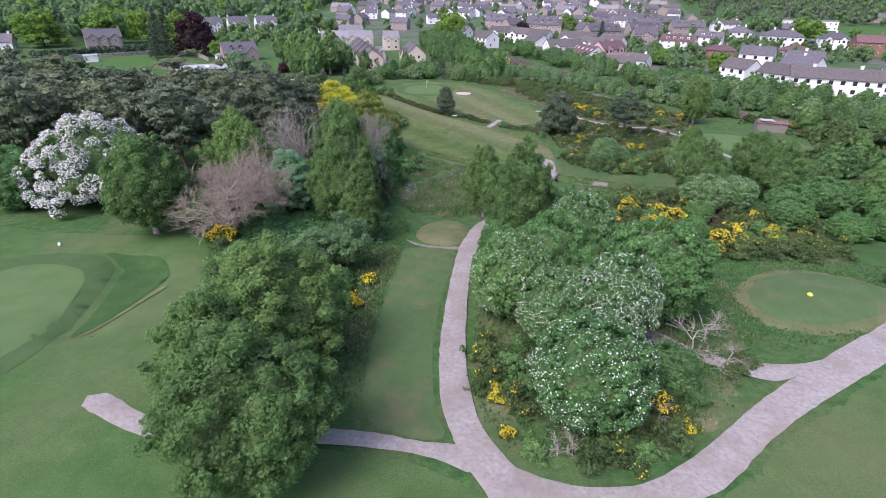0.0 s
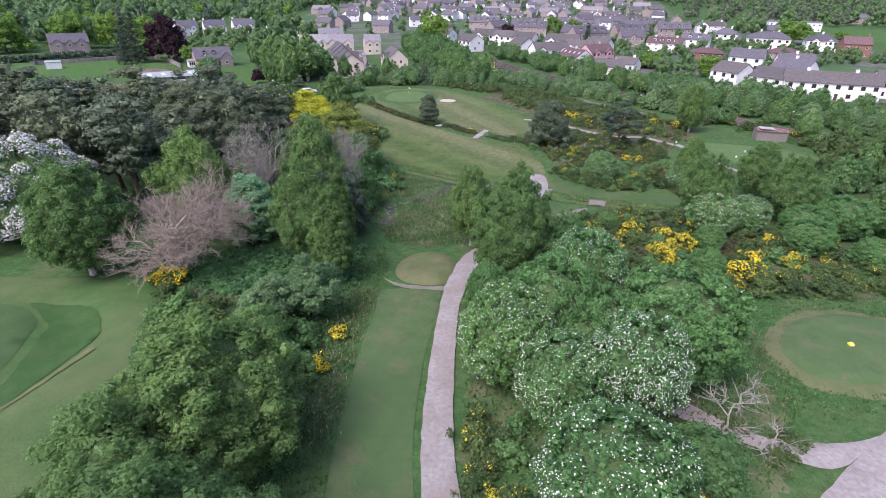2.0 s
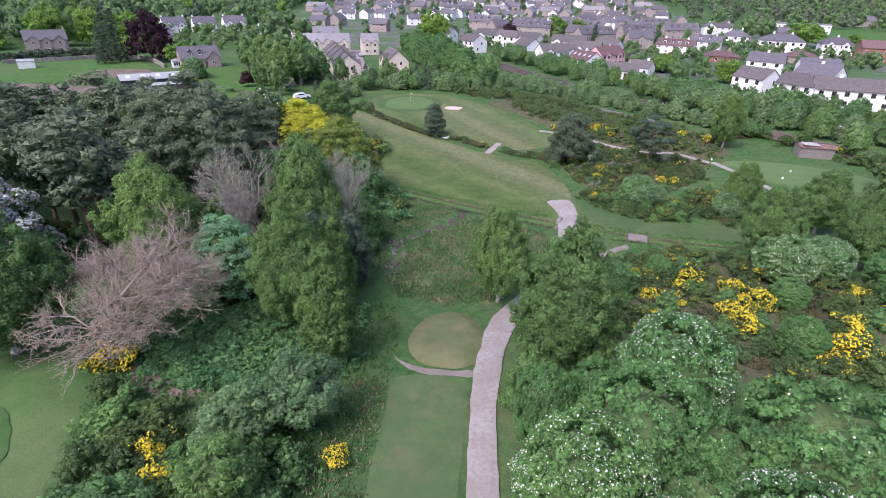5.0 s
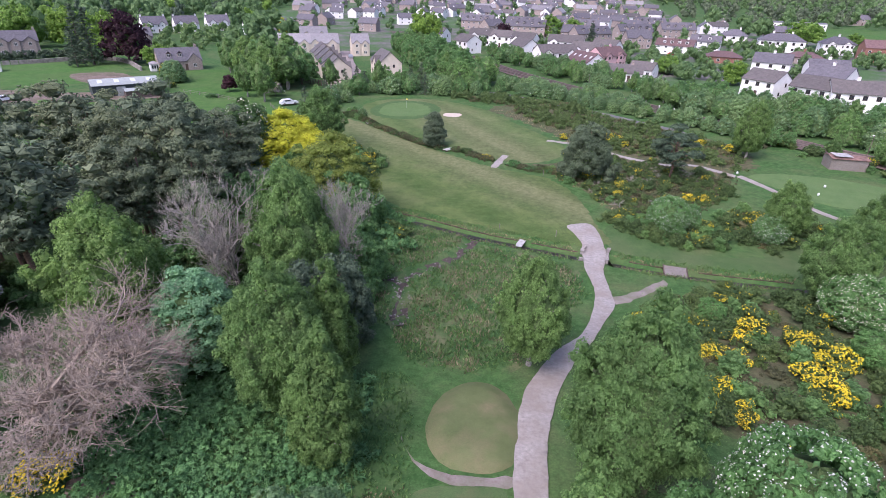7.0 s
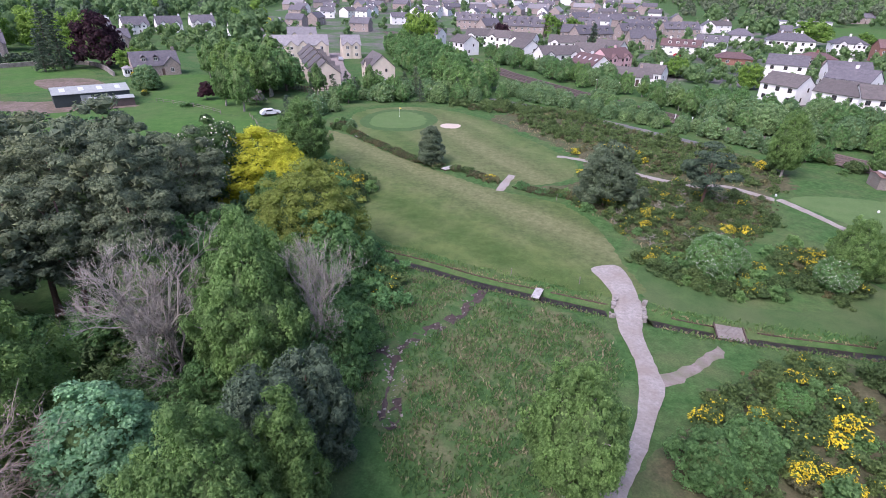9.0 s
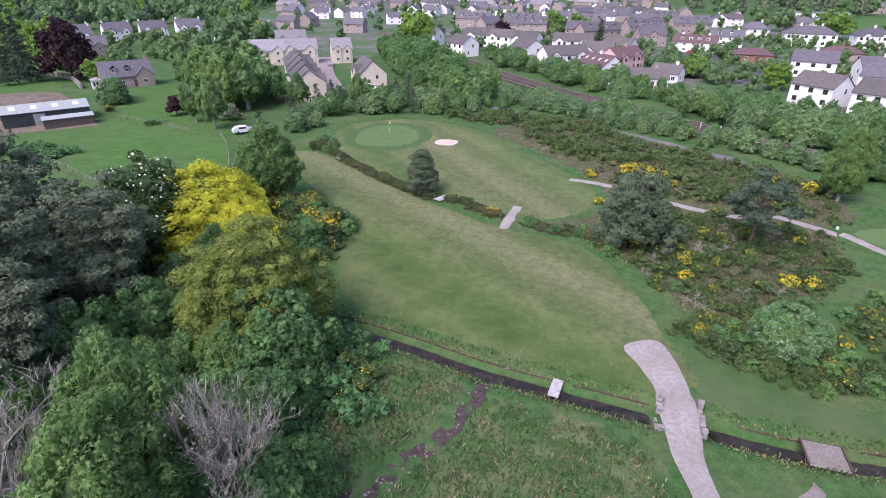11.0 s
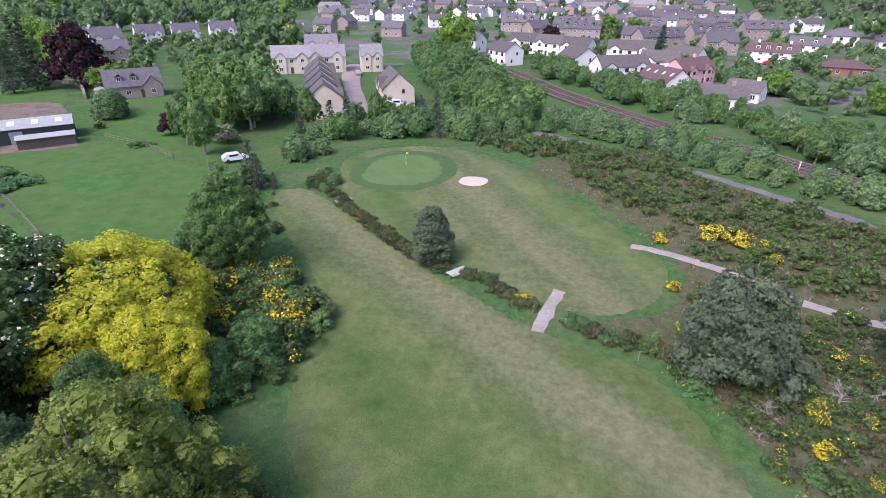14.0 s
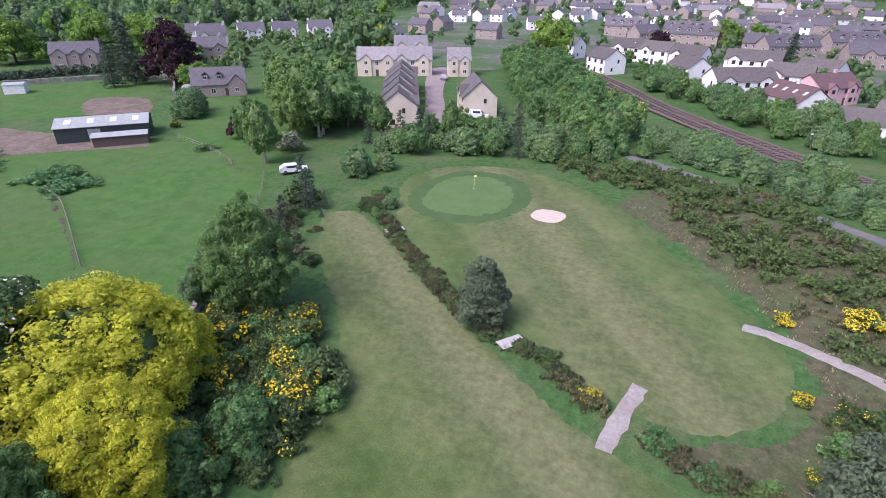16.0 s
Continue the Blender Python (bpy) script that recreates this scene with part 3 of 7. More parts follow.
ribbon("gravel_path_end", [(9.2, 28.2), (9.9, 25.6), (10.5, 22.5), (10.2, 20.4)], [(12.6, 29.2), (13.4, 25), (13.2, 22.0), (12.8, 20)], GRAVEL, 0.19, "pale gravel end of the path on the fairway", "path")
ribbon("gravel_loop", [(4.8, -49.9), (6.2, -51), (9.5, -51.9), (12.5, -51.5), (14.8, -50.6), (18.3, -47.8), (23.2, -43), (27, -39.6), (33.3, -34.4), (40.4, -28.8), (48, -22)],
       [(4.6, -53.6), (7.8, -55), (12, -54.2), (16.8, -52), (19.6, -50), (25.5, -44.2), (36.9, -35.4), (44, -30), (50, -25)], GRAVEL, 0.14, "wide pale gravel track curving round the copse", "path")
ribbon("gravel_spur", [(18, -33.4), (20.5, -35.4), (23.6, -37.1), (28.7, -36.9), (31.5, -35.9)], [(17, -35), (20.5, -37.2), (23.8, -38.8), (26.5, -39.4), (29, -38)], GRAVEL, 0.13, "narrow gravel spur into the bushes", "path")
ribbon("gravel_branch", [(3, -49.8), (0, -49.7), (-3.6, -49.4), (-7.8, -49.6), (-13, -50), (-19, -50.2), (-24, -48.5)], [(3.4, -51.8), (0, -50.9), (-4.7, -50.8), (-8.1, -51.2), (-13, -51.8), (-18, -52.1), (-24.7, -50)], GRAVEL, 0.13,
       "narrow gravel branch ending in the lawn", "path")
ribbon("moor_path", [(10.9, 73.3), (15, 71.9), (20.9, 68.4), (25.4, 63.9), (32, 60), (38, 60.4), (43.7, 55)], [(10.7, 72), (14.5, 70.7), (20.3, 67), (25, 62.4), (31.6, 58.7), (37.5, 59.1), (43, 53.8)], GRAVEL, 0.09, "pale gravel path through the heather", "path", 0.08)
ribbon("tee_path", [(44.7, 55), (47.4, 48), (50.4, 38.4), (53, 34), (55.5, 27), (58, 20)], [(43.5, 54.3), (46.2, 47.5), (49.2, 38), (51.8, 33.5), (54.3, 26.5), (57, 20)], GRAVEL, 0.1, "straight pale gravel path beside a tee", "path", 0.06)
ribbon("worn_track", [(11.2, 8.6), (14.6, 10.7), (18.5, 14)], [(11.4, 7), (15.2, 9.6), (19, 13)], WORN, 0.07, "worn bare earth shortcut to the bridge", "path", 0.2)
ribbon("sandy_strip", [(-8.5, -15.2), (-7.2, -17.4), (-4.8, -18.4), (-2.9, -18.4), (-0.7, -18.2)], [(-8.2, -16), (-6.8, -18.2), (-4.7, -19.2), (-2.9, -19.2), (-0.7, -19)], WORN, 0.11, "worn sandy strip round the tee", "path", 0.1)
ribbon("bridge_approach", [(-1.6, 53.2), (-0.9, 55.6), (0.2, 58.6), (1, 61)], [(-0.4, 53), (0.3, 55), (1.3, 58.2), (2, 60.6)], GRAVEL, 0.12, "pale worn crossing over the ditch", "path", 0.2)
sheet("bunker", [(-13.3, 92), (-12.8, 94.2), (-11, 95), (-9.2, 94.6), (-8.5, 93.2), (-9.2, 91), (-10.8, 90.3), (-12.5, 90.8)], SAND, 0.11, "pale sand bunker beside the green", "bunker", 0.6, 0.06)
ribbon("stream", [(-50, 41.0), (-40, 38.4), (-27, 33.9), (-20.3, 30.8), (-11.5, 27.4), (-4, 24.1), (1.9, 22.0), (10.3, 19.3), (18.7, 16.6), (23.8, 15.6), (34.4, 13.9), (46, 11.4)],
       [(-50, 42.4), (-40, 39.6), (-27, 35.1), (-20.3, 32.0), (-11.5, 28.6), (-4, 25.3), (1.9, 23.2), (10.3, 20.5), (18.7, 17.8), (23.8, 16.8), (34.4, 15.1), (46, 12.6)], WATER, 0.12, "narrow dark stream in a ditch", "water", 0.05)
ribbon("brook_bed", [(-4.1, 23.3), (-7.6, 17.1), (-10.6, 13.8), (-12.8, 11.3), (-16.5, 8.8), (-20, 6.9)], [(-3.1, 22.6), (-6.4, 16.1), (-9.6, 12.5), (-12.3, 9.8), (-16.0, 7.0), (-19.8, 5.1)], MUD, 0.07, "muddy bed of a side brook", "brook", 0.15)
ribbon("brook_arm_bed", [(-13, 10.4), (-12.2, 7), (-12, 4.7), (-11.6, 0.4)], [(-11.7, 10.4), (-10.8, 7), (-10.6, 4.7), (-10.2, 0.4)], MUD, 0.07, "muddy bed of a side brook", "brook", 0.15)

sheet("round_tee_middle", [(-5.6, -13.9), (-4.9, -11), (-3.2, -9.6), (-1.7, -10.6), (-0.9, -13.5), (-1.6, -16.1), (-3.2, -16.9), (-4.9, -16.3)], TEE, 0.09, "paler mown middle of the round tee", "tee", 0.6, 0.12, True, 0.4)
sheet("hollow_earth", [(-28, -21.4), (-25.2, -20.5), (-21.1, -23.2), (-22.4, -24.7), (-26.2, -23.5)], EARTH, 0.07, "bare earth in the nettle hollow", "earth", 0.5, 0.3)
ribbon("pasture_ditch", [(-81.4, 74.3), (-74.6, 70.4), (-65.6, 64.6), (-61.6, 61.5), (-56.4, 56.9)], [(-80.4, 73.3), (-73.6, 69.2), (-64.8, 63.6), (-60.8, 60.5), (-55.6, 55.9)], MUD, 0.08, "narrow muddy ditch across the pasture", "ditch", 0.3)

# ---- plants: generators ----


def tags(ob, label, category, group="", kind=""):
    return tagged(ob, label, category, group, kind)


def link(name, me, parent=None, label=""):
    ob = new(name, me)
    if name in ("crown", "blossom", "foliage", "bloom", "brushwood"):
        ob["kind"] = "stuff"
    if parent:
        ob.parent = parent
    return tagged(ob, label) if label else ob


def leaf_mesh(name, pieces, mats):
    """One mesh of loose leafy pieces; pieces: (points, triangles, material slot)."""
    verts, tris, slots, at = [], [], [], 0
    for v, f, slot in pieces:
        verts.append(v)
        tris.append(f + at)
        slots.append(np.full(len(f), slot, dtype=np.int32))
        at += len(v)
    index = np.concatenate(tris).astype(np.int32)
    me = bpy.data.meshes.new(name)
    me.vertices.add(at)
    me.vertices.foreach_set("co", np.ascontiguousarray(np.concatenate(verts), dtype=np.float32).ravel())
    me.loops.add(index.size)
    me.loops.foreach_set("vertex_index", index.ravel())
    me.polygons.add(len(index))
    me.polygons.foreach_set("loop_start", np.arange(0, index.size, 3, dtype=np.int32))
    for m in mats:
        me.materials.append(m)
    me.polygons.foreach_set("material_index", np.concatenate(slots))
    me.update(calc_edges=True)
    return me


def loose(corners, slot=0):
    """Separate triangles, n x 3 x 3, as a piece."""
    n = len(corners)
    return corners.reshape(-1, 3), np.arange(3 * n).reshape(n, 3), slot


def unit(v):
    return v / np.maximum(np.linalg.norm(v, axis=-1, keepdims=True), 1e-6)


def leaf_quads(rng, pos, nrm, size, aspect=0.65, along=None):
    """Three-cornered leaves at pos, facing nrm, of half-length size; along: the way they point."""
    n = len(pos)
    u = rng.normal(size=(n, 3)) if along is None else along + 0.35 * rng.normal(size=(n, 3))
    u = unit(u - nrm * np.sum(u * nrm, axis=1, keepdims=True))
    v = np.cross(nrm, u)
    s = size * rng.uniform(0.65, 1.35, (n, 1))
    skew = rng.uniform(-0.4, 0.7, (n, 1))
    return np.stack([pos - u * s, pos + u * s * 0.8 - v * s * aspect * 0.9, pos + u * s * skew + v * s * aspect], axis=1)


def sprigs(rng, pos, nrm, size, k=4, way=None, long=1.0, notch=0.5, cup=0.3, slot=0):
    """Leafy sprigs: crumpled, deeply notched rosettes at pos, facing nrm."""
    n = len(pos)
    u = rng.normal(size=(n, 3)) if way is None else way + 0.3 * rng.normal(size=(n, 3))
    u = unit(u - nrm * np.sum(u * nrm, axis=1, keepdims=True))
    v = np.cross(nrm, u)
    s = (size * rng.uniform(0.6, 1.4, n))[:, None]
    ang = 2 * np.pi * (np.arange(2 * k)[None] + rng.uniform(-0.35, 0.35, (n, 2 * k))) / (2 * k)
    rad = np.where(np.arange(2 * k)[None] % 2 == 0, 1.0, notch) * rng.uniform(0.7, 1.3, (n, 2 * k))
    a, b = np.cos(ang) * rad * s * long, np.sin(ang) * rad * s
    c = s * (0.25 * rng.normal(size=(n, 2 * k)) - cup * rad ** 2)
    rim = pos[:, None] + u[:, None] * a[..., None] + v[:, None] * b[..., None] + nrm[:, None] * c[..., None]
    verts = np.concatenate([(pos + nrm * s * 0.25)[:, None], rim], axis=1)
    m = 2 * k + 1
    fan = np.array([(0, 1 + i, 1 + (i + 1) % (2 * k)) for i in range(2 * k)])
    return verts.reshape(-1, 3), (fan[None] + (np.arange(n) * m)[:, None, None]).reshape(-1, 3), slot


def tube(rings, sides=6):
    """Verts and faces of a tapered tube through (point, radius) rings."""
    verts, faces = [], []
    for i, (p, r) in enumerate(rings):
        a = Vector(rings[max(0, i - 1)][0])
        b = Vector(rings[min(len(rings) - 1, i + 1)][0])
        q = (b - a).to_track_quat("Z", "Y")
        for k in range(sides):
            t = 2 * math.pi * k / sides
            verts.append(tuple(Vector(p) + q @ Vector((r * math.cos(t), r * math.sin(t), 0))))
    for i in range(len(rings) - 1):
        for k in range(sides):
            faces.append((i * sides + k, i * sides + (k + 1) % sides, (i + 1) * sides + (k + 1) % sides, (i + 1) * sides + k))
    faces.append(tuple(range((len(rings) - 1) * sides, len(rings) * sides)))
    return verts, faces


def join(pieces):
    verts, faces = [], []
    for v, f in pieces:
        o = len(verts)
        verts += v
        faces += [tuple(i + o for i in q) for q in f]
    return verts, faces


PROFILE = {
    "birch": lambda u: np.maximum(0.08, np.sin(np.pi * np.clip(u, 0, 1) ** 0.75) ** 0.75),
    "dome": lambda u: np.maximum(0.1, np.sqrt(np.clip(1 - (np.clip(u, 0, 1) * 1.12 - 0.12) ** 2, 0, 1))),
    "round": lambda u: np.maximum(0.1, np.sqrt(np.clip(1 - (2 * u - 1) ** 2, 0, 1))),
    "slim": lambda u: np.maximum(0.05, (1 - np.clip(u, 0, 1)) ** 0.6 * np.clip(0.45 + 2.2 * u, 0, 1)),
    "flat": lambda u: np.maximum(0.15, np.clip(0.55 + 0.9 * u, 0, 1) * np.sqrt(np.clip(1.02 - u ** 3, 0, 1))),
}


def crown_clumps(rng, profile, h0, h1, radius, count, size, lobes=0.2, fill=0.4):
    """Clump centres and radii that fill a crown between the heights h0 and h1."""
    u = rng.uniform(0, 1, count * 6)
    keep = rng.uniform(0, 1, count * 6) < PROFILE[profile](u)
    u = u[keep][:count]
    n = len(u)
    a = rng.uniform(0, 2 * np.pi, n)
    p1, p2 = rng.uniform(0, 6.28, 2)
    wave = 1 + lobes * np.sin(3 * a + p1 + 3 * u) + 0.6 * lobes * np.sin(5 * a + p2 - 6 * u)
    r = size * rng.uniform(0.65, 1.35, n)
    rho = rng.uniform(0, 1, n) ** fill
    d = np.maximum(0, PROFILE[profile](u) * radius * wave - 0.6 * r) * rho
    z = h0 + u * (h1 - h0)
    top = np.minimum(z, h1 - 0.5 * r)
    return np.stack([d * np.cos(a), d * np.sin(a), np.maximum(top, h0 + 0.3 * r)], axis=1), r


PHI = (1 + 5 ** 0.5) / 2
ICO = unit(np.array([(-1, PHI, 0), (1, PHI, 0), (-1, -PHI, 0), (1, -PHI, 0), (0, -1, PHI), (0, 1, PHI), (0, -1, -PHI), (0, 1, -PHI), (PHI, 0, -1), (PHI, 0, 1), (-PHI, 0, -1), (-PHI, 0, 1)], dtype=float))
ICO_FACES = [(i, j, k) for i in range(12) for j in range(i + 1, 12) for k in range(j + 1, 12) if max(np.linalg.norm(ICO[i] - ICO[j]), np.linalg.norm(ICO[j] - ICO[k]), np.linalg.norm(ICO[i] - ICO[k])) < 1.1]
ICO_MESH = np.array([[ICO[i], ICO[j], ICO[k]] for i, j, k in ICO_FACES])


def leaf_masses(rng, c, r, stretch, tight=0.82):
    """The dense inside of each clump: ragged lumps of leaf faces."""
    shape = ICO_MESH
    n = len(c)
    a = rng.uniform(0, 6.283, n)
    ca, sa = np.cos(a), np.sin(a)
    turn = np.zeros((n, 3, 3))
    turn[:, 0, 0], turn[:, 0, 1], turn[:, 1, 0], turn[:, 1, 1], turn[:, 2, 2] = ca, -sa, sa, ca, 1
    v = np.einsum("nij,fkj->nfki", turn, shape)
    p = v * 3.1 + c[:, None, None, :] * 1.7
    ragged = 1 + 0.22 * np.sin(p[..., 0:1] * 2.1 + p[..., 1:2]) * np.cos(p[..., 2:3] * 1.9 + p[..., 0:1])
    v = v * ragged * (r * tight)[:, None, None, None] * np.array(stretch) + c[:, None, None, :]
    v = v + 0.05 * r[:, None, None, None] * rng.normal(size=(n, len(shape), 1, 3))
    return v.reshape(-1, 3, 3)


def shell(rng, profile, h0, h1, radius, u, a, lobes, seed):
    """Points of a crown's outer surface at the height shares u and the angles a, with limbs and cushions of leaf standing out."""
    g = np.random.default_rng(seed)
    wave = np.ones_like(u)
    for k, (fa, fu, amp) in enumerate(((2, 2.5, 0.5), (3, 5, 0.6), (5, 9, 0.6), (8, 14, 0.55), (13, 23, 0.4), (21, 37, 0.22))):
        p, q, s = g.uniform(0, 6.28, 3)
        wave += lobes * amp * np.sin(fa * a + p + 2.2 * np.sin(fu * 0.5 * u + s)) * np.sin(fu * u + q)
    rad = PROFILE[profile](u) * radius * wave
    top = 1 + 0.35 * lobes * (wave - 1) / max(lobes, 0.01) * u
    return np.stack([rad * np.cos(a), rad * np.sin(a), h0 + u * (h1 - h0) * top], axis=1)


def boughs(rng, profile, h0, h1, radius, count, size, lobes, seed):
    """Leafy boughs spread over a crown: their centres, radii and outward directions."""
    m = count * 14
    u = rng.uniform(0.02, 1, m * 3)
    w = PROFILE[profile](u) + 0.1
    u = u[rng.uniform(0, w.max(), m * 3) < w][:m]
    p = shell(rng, profile, h0, h1, radius, u, rng.uniform(0, 2 * np.pi, len(u)), lobes, seed)
    got = []
    gap = size * 1.15
    while len(got) < count and gap > 0.2 * size:
        for q in p:
            if len(got) < count and all((q[0] - g[0]) ** 2 + (q[1] - g[1]) ** 2 + (q[2] - g[2]) ** 2 > gap * gap for g in got):
                got.append(q)
        gap *= 0.8
    p = np.array(got)
    r = size * rng.uniform(0.7, 1.3, len(p))
    mid = np.array([0, 0, h0 + 0.35 * (h1 - h0)])
    out = unit((p - mid) / np.array([radius, radius, 0.6 * (h1 - h0)]) ** 2)
    return p - out * (0.85 * r)[:, None], r, out


def bough_points(rng, c, r, out, count, stretch, upward, under=-0.1):
    """Places and facings over the outer sides of the boughs, none buried in another bough."""
    pick = rng.choice(len(c), count, p=r ** 2 / np.sum(r ** 2))
    d = unit(rng.normal(size=(count, 3)))
    o = out[pick]
    dot = np.sum(d * o, axis=1, keepdims=True)
    d = np.where(dot < under, d - 2 * dot * o, d)
    d[:, 2] = np.where(d[:, 2] < -0.45, -0.5 * d[:, 2], d[:, 2])
    d = unit(d)
    pos = c[pick] + d * (r[pick] * rng.uniform(0.8, 1.1, count))[:, None] * np.array(stretch)
    keep = np.ones(count, dtype=bool)
    for k in range(len(c)):
        q = (pos - c[k]) / (np.array(stretch) * r[k])
        keep &= np.sum(q * q, axis=1) > 0.52
    nrm = unit(d + 0.38 * rng.normal(size=(count, 3)) + np.array([0, 0, upward]))
    return pos[keep], nrm[keep], d[keep]


def shell_core(rng, profile, h0, h1, radius, lobes, seed, shrink, nu, na):
    """The dense inside of the crown, under the outer leaves."""
    uu, aa = np.meshgrid(np.linspace(0, 1, nu), np.linspace(0, 2 * np.pi, na + 1), indexing="ij")
    p = shell(rng, profile, h0, h1, radius, uu.ravel(), aa.ravel(), lobes, seed)
    mid = np.array([0, 0, h0 + 0.4 * (h1 - h0)])
    p = mid + (p - mid) * shrink
    p[-(na + 1):, :2] = 0
    at = np.arange(nu * (na + 1)).reshape(nu, na + 1)
    a, b, c, d = at[:-1, :-1], at[:-1, 1:], at[1:, 1:], at[1:, :-1]
    return p, np.concatenate([np.stack([a, b, c], axis=2).reshape(-1, 3), np.stack([a, c, d], axis=2).reshape(-1, 3)])


def trunk_mesh(rng, h, r, clumps, limbs, mat, bend=0.04, lean=None, top=0.85, sides=7, low=0.25):
    sway = rng.uniform(-bend, bend, 2) * h
    spine = []
    for k in range(7):
        t = k / 6 * top
        spine.append(((sway[0] * math.sin(2.2 * t), sway[1] * math.sin(1.7 * t + 0.4) - sway[1] * math.sin(0.4), t * h), r * (1 - 0.86 * t) * (1.35 if k == 0 else 1)))
    pieces = [tube(spine, sides)]
    order = rng.permutation(len(clumps))[:limbs]
    for i in order:
        end = Vector(clumps[i])
        t = min(top * 0.92, max(low, (end.z / h) * rng.uniform(0.55, 0.85)))
        k = t / top * 6
        a, b, f = spine[int(k)], spine[min(6, int(k) + 1)], k - int(k)
        start = Vector(a[0]).lerp(Vector(b[0]), f)
        rr = (a[1] * (1 - f) + b[1] * f) * 0.55
        mid = start.lerp(end, 0.5) + Vector((0, 0, 0.05 * h * rng.uniform(-0.3, 1)))
        pieces.append(tube([(start, rr), (mid, rr * 0.6), (end, rr * 0.2)], 5))
    v, f = join(pieces)
    return mesh_of("trunk", v, f, mat, smooth_shade=True)


def leafy_tree(name, seed, h, r, profile, base, count, size, tufts, tuft, bark, leafmat, stretch=(1, 1, 0.85), lobes=0.2, trunk_r=None, limbs=14, blossom=None, blossom_count=0,
               blossom_size=0.1, upward=0.3, k=4, long=1.0, notch=0.5, droop=0.0, core=0.62, under=-0.1, fine=0, masses=0.64, loose_by=0.9):
    """A tree with a crown of boughs, each clad in leafy sprigs; droop: how far the sprigs hang."""
    rng = np.random.default_rng(seed)
    ob = new(name)
    ob.empty_display_size = 0.5
    c, cr, out = boughs(rng, profile, base, h, r, count, size, lobes, seed)
    link("trunk", trunk_mesh(rng, h, trunk_r or 0.022 * h, c, limbs, bark), ob)
    pos, nrm, d = bough_points(rng, c, cr, out, tufts, stretch, upward, under)
    way = d + np.array([0, 0, -droop]) if droop else None
    pieces = [sprigs(rng, pos, nrm, tuft, k, way, long, notch)]
    if fine:
        at = rng.integers(0, len(pos), fine)
        spot = pos[at] + nrm[at] * tuft * rng.uniform(0.0, 0.7, (fine, 1)) + rng.normal(size=(fine, 3)) * tuft * loose_by
        pieces.append(loose(leaf_quads(rng, spot, unit(nrm[at] + 0.5 * rng.normal(size=(fine, 3))), tuft * 0.42, 0.65)))
    pieces.append(loose(leaf_masses(rng, c, cr, stretch, masses)))
    if core:
        u = rng.uniform(0.03, 1, tufts)
        u = u[rng.uniform(0, 1, tufts) < PROFILE[profile](u)][:tufts // 3]
        p = shell(rng, profile, base, h, r, u, rng.uniform(0, 2 * np.pi, len(u)), lobes, seed)
        mid = np.array([0, 0, base + 0.4 * (h - base)])
        p = mid + (p - mid) * (core + 0.12 * rng.uniform(0, 1, (len(u), 1)))
        face = unit((p - mid) / np.array([r, r, 0.6 * (h - base)]) ** 2 + 0.02 * rng.normal(size=p.shape))
        pieces.append(sprigs(rng, p, unit(face + 0.35 * rng.normal(size=p.shape)), tuft * 1.35, k, None, 1.0, 0.6))
        # solid core in the shade-toned twig colour, showing between the boughs
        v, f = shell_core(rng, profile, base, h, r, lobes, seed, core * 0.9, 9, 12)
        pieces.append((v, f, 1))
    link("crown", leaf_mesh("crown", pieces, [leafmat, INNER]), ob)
    if blossom:
        pos, nrm, d = bough_points(rng, c, cr * 1.05, out, blossom_count, stretch, 0.7, 0.0)
        link("blossom", leaf_mesh("blossom", [sprigs(rng, pos, nrm, blossom_size, 3, None, 1.0, 0.7)], [blossom]), ob)
    return ob


def spruce_tree(name, seed, h, r, mat, bark, tiers=15, arms=13, per=26, leaf=0.2, up=0.0):
    """A conifer with whorls of boughs."""
    rng = np.random.default_rng(seed)
    ob = new(name)
    pos, way, ends = [], [], []
    for i in range(tiers):
        u = (i + 0.3) / tiers
        z, reach = h * (0.08 + 0.9 * u), r * (1 - u) ** 0.75 + 0.15
        for k in range(max(4, int(arms * (1 - 0.6 * u)))):
            a = rng.uniform(0, 6.283)
            L = reach * rng.uniform(0.75, 1.1)
            ends.append((L * 0.6 * math.cos(a), L * 0.6 * math.sin(a), z))
            for s in rng.uniform(0.15, 1, per):
                side = (rng.uniform(-1, 1)) * 0.28 * L * (1.15 - s)
                x, y = L * s * math.cos(a) - side * math.sin(a), L * s * math.sin(a) + side * math.cos(a)
                pos.append((x, y, z + up * L * s - 0.22 * L * s * s + rng.normal() * 0.08))
                way.append((math.cos(a) + side, math.sin(a), 0.25))
    pos, way = np.array(pos), unit(np.array(way))
    nrm = unit(np.cross(way, rng.normal(size=way.shape)) + np.array([0, 0, 0.7]))
    link("trunk", trunk_mesh(rng, h, 0.018 * h, np.array(ends), 12, bark, 0.01, top=0.95), ob)
    link("crown", leaf_mesh("crown", [sprigs(rng, pos, nrm, leaf, 3, way, 1.7, 0.4)], [mat]), ob)
    return ob


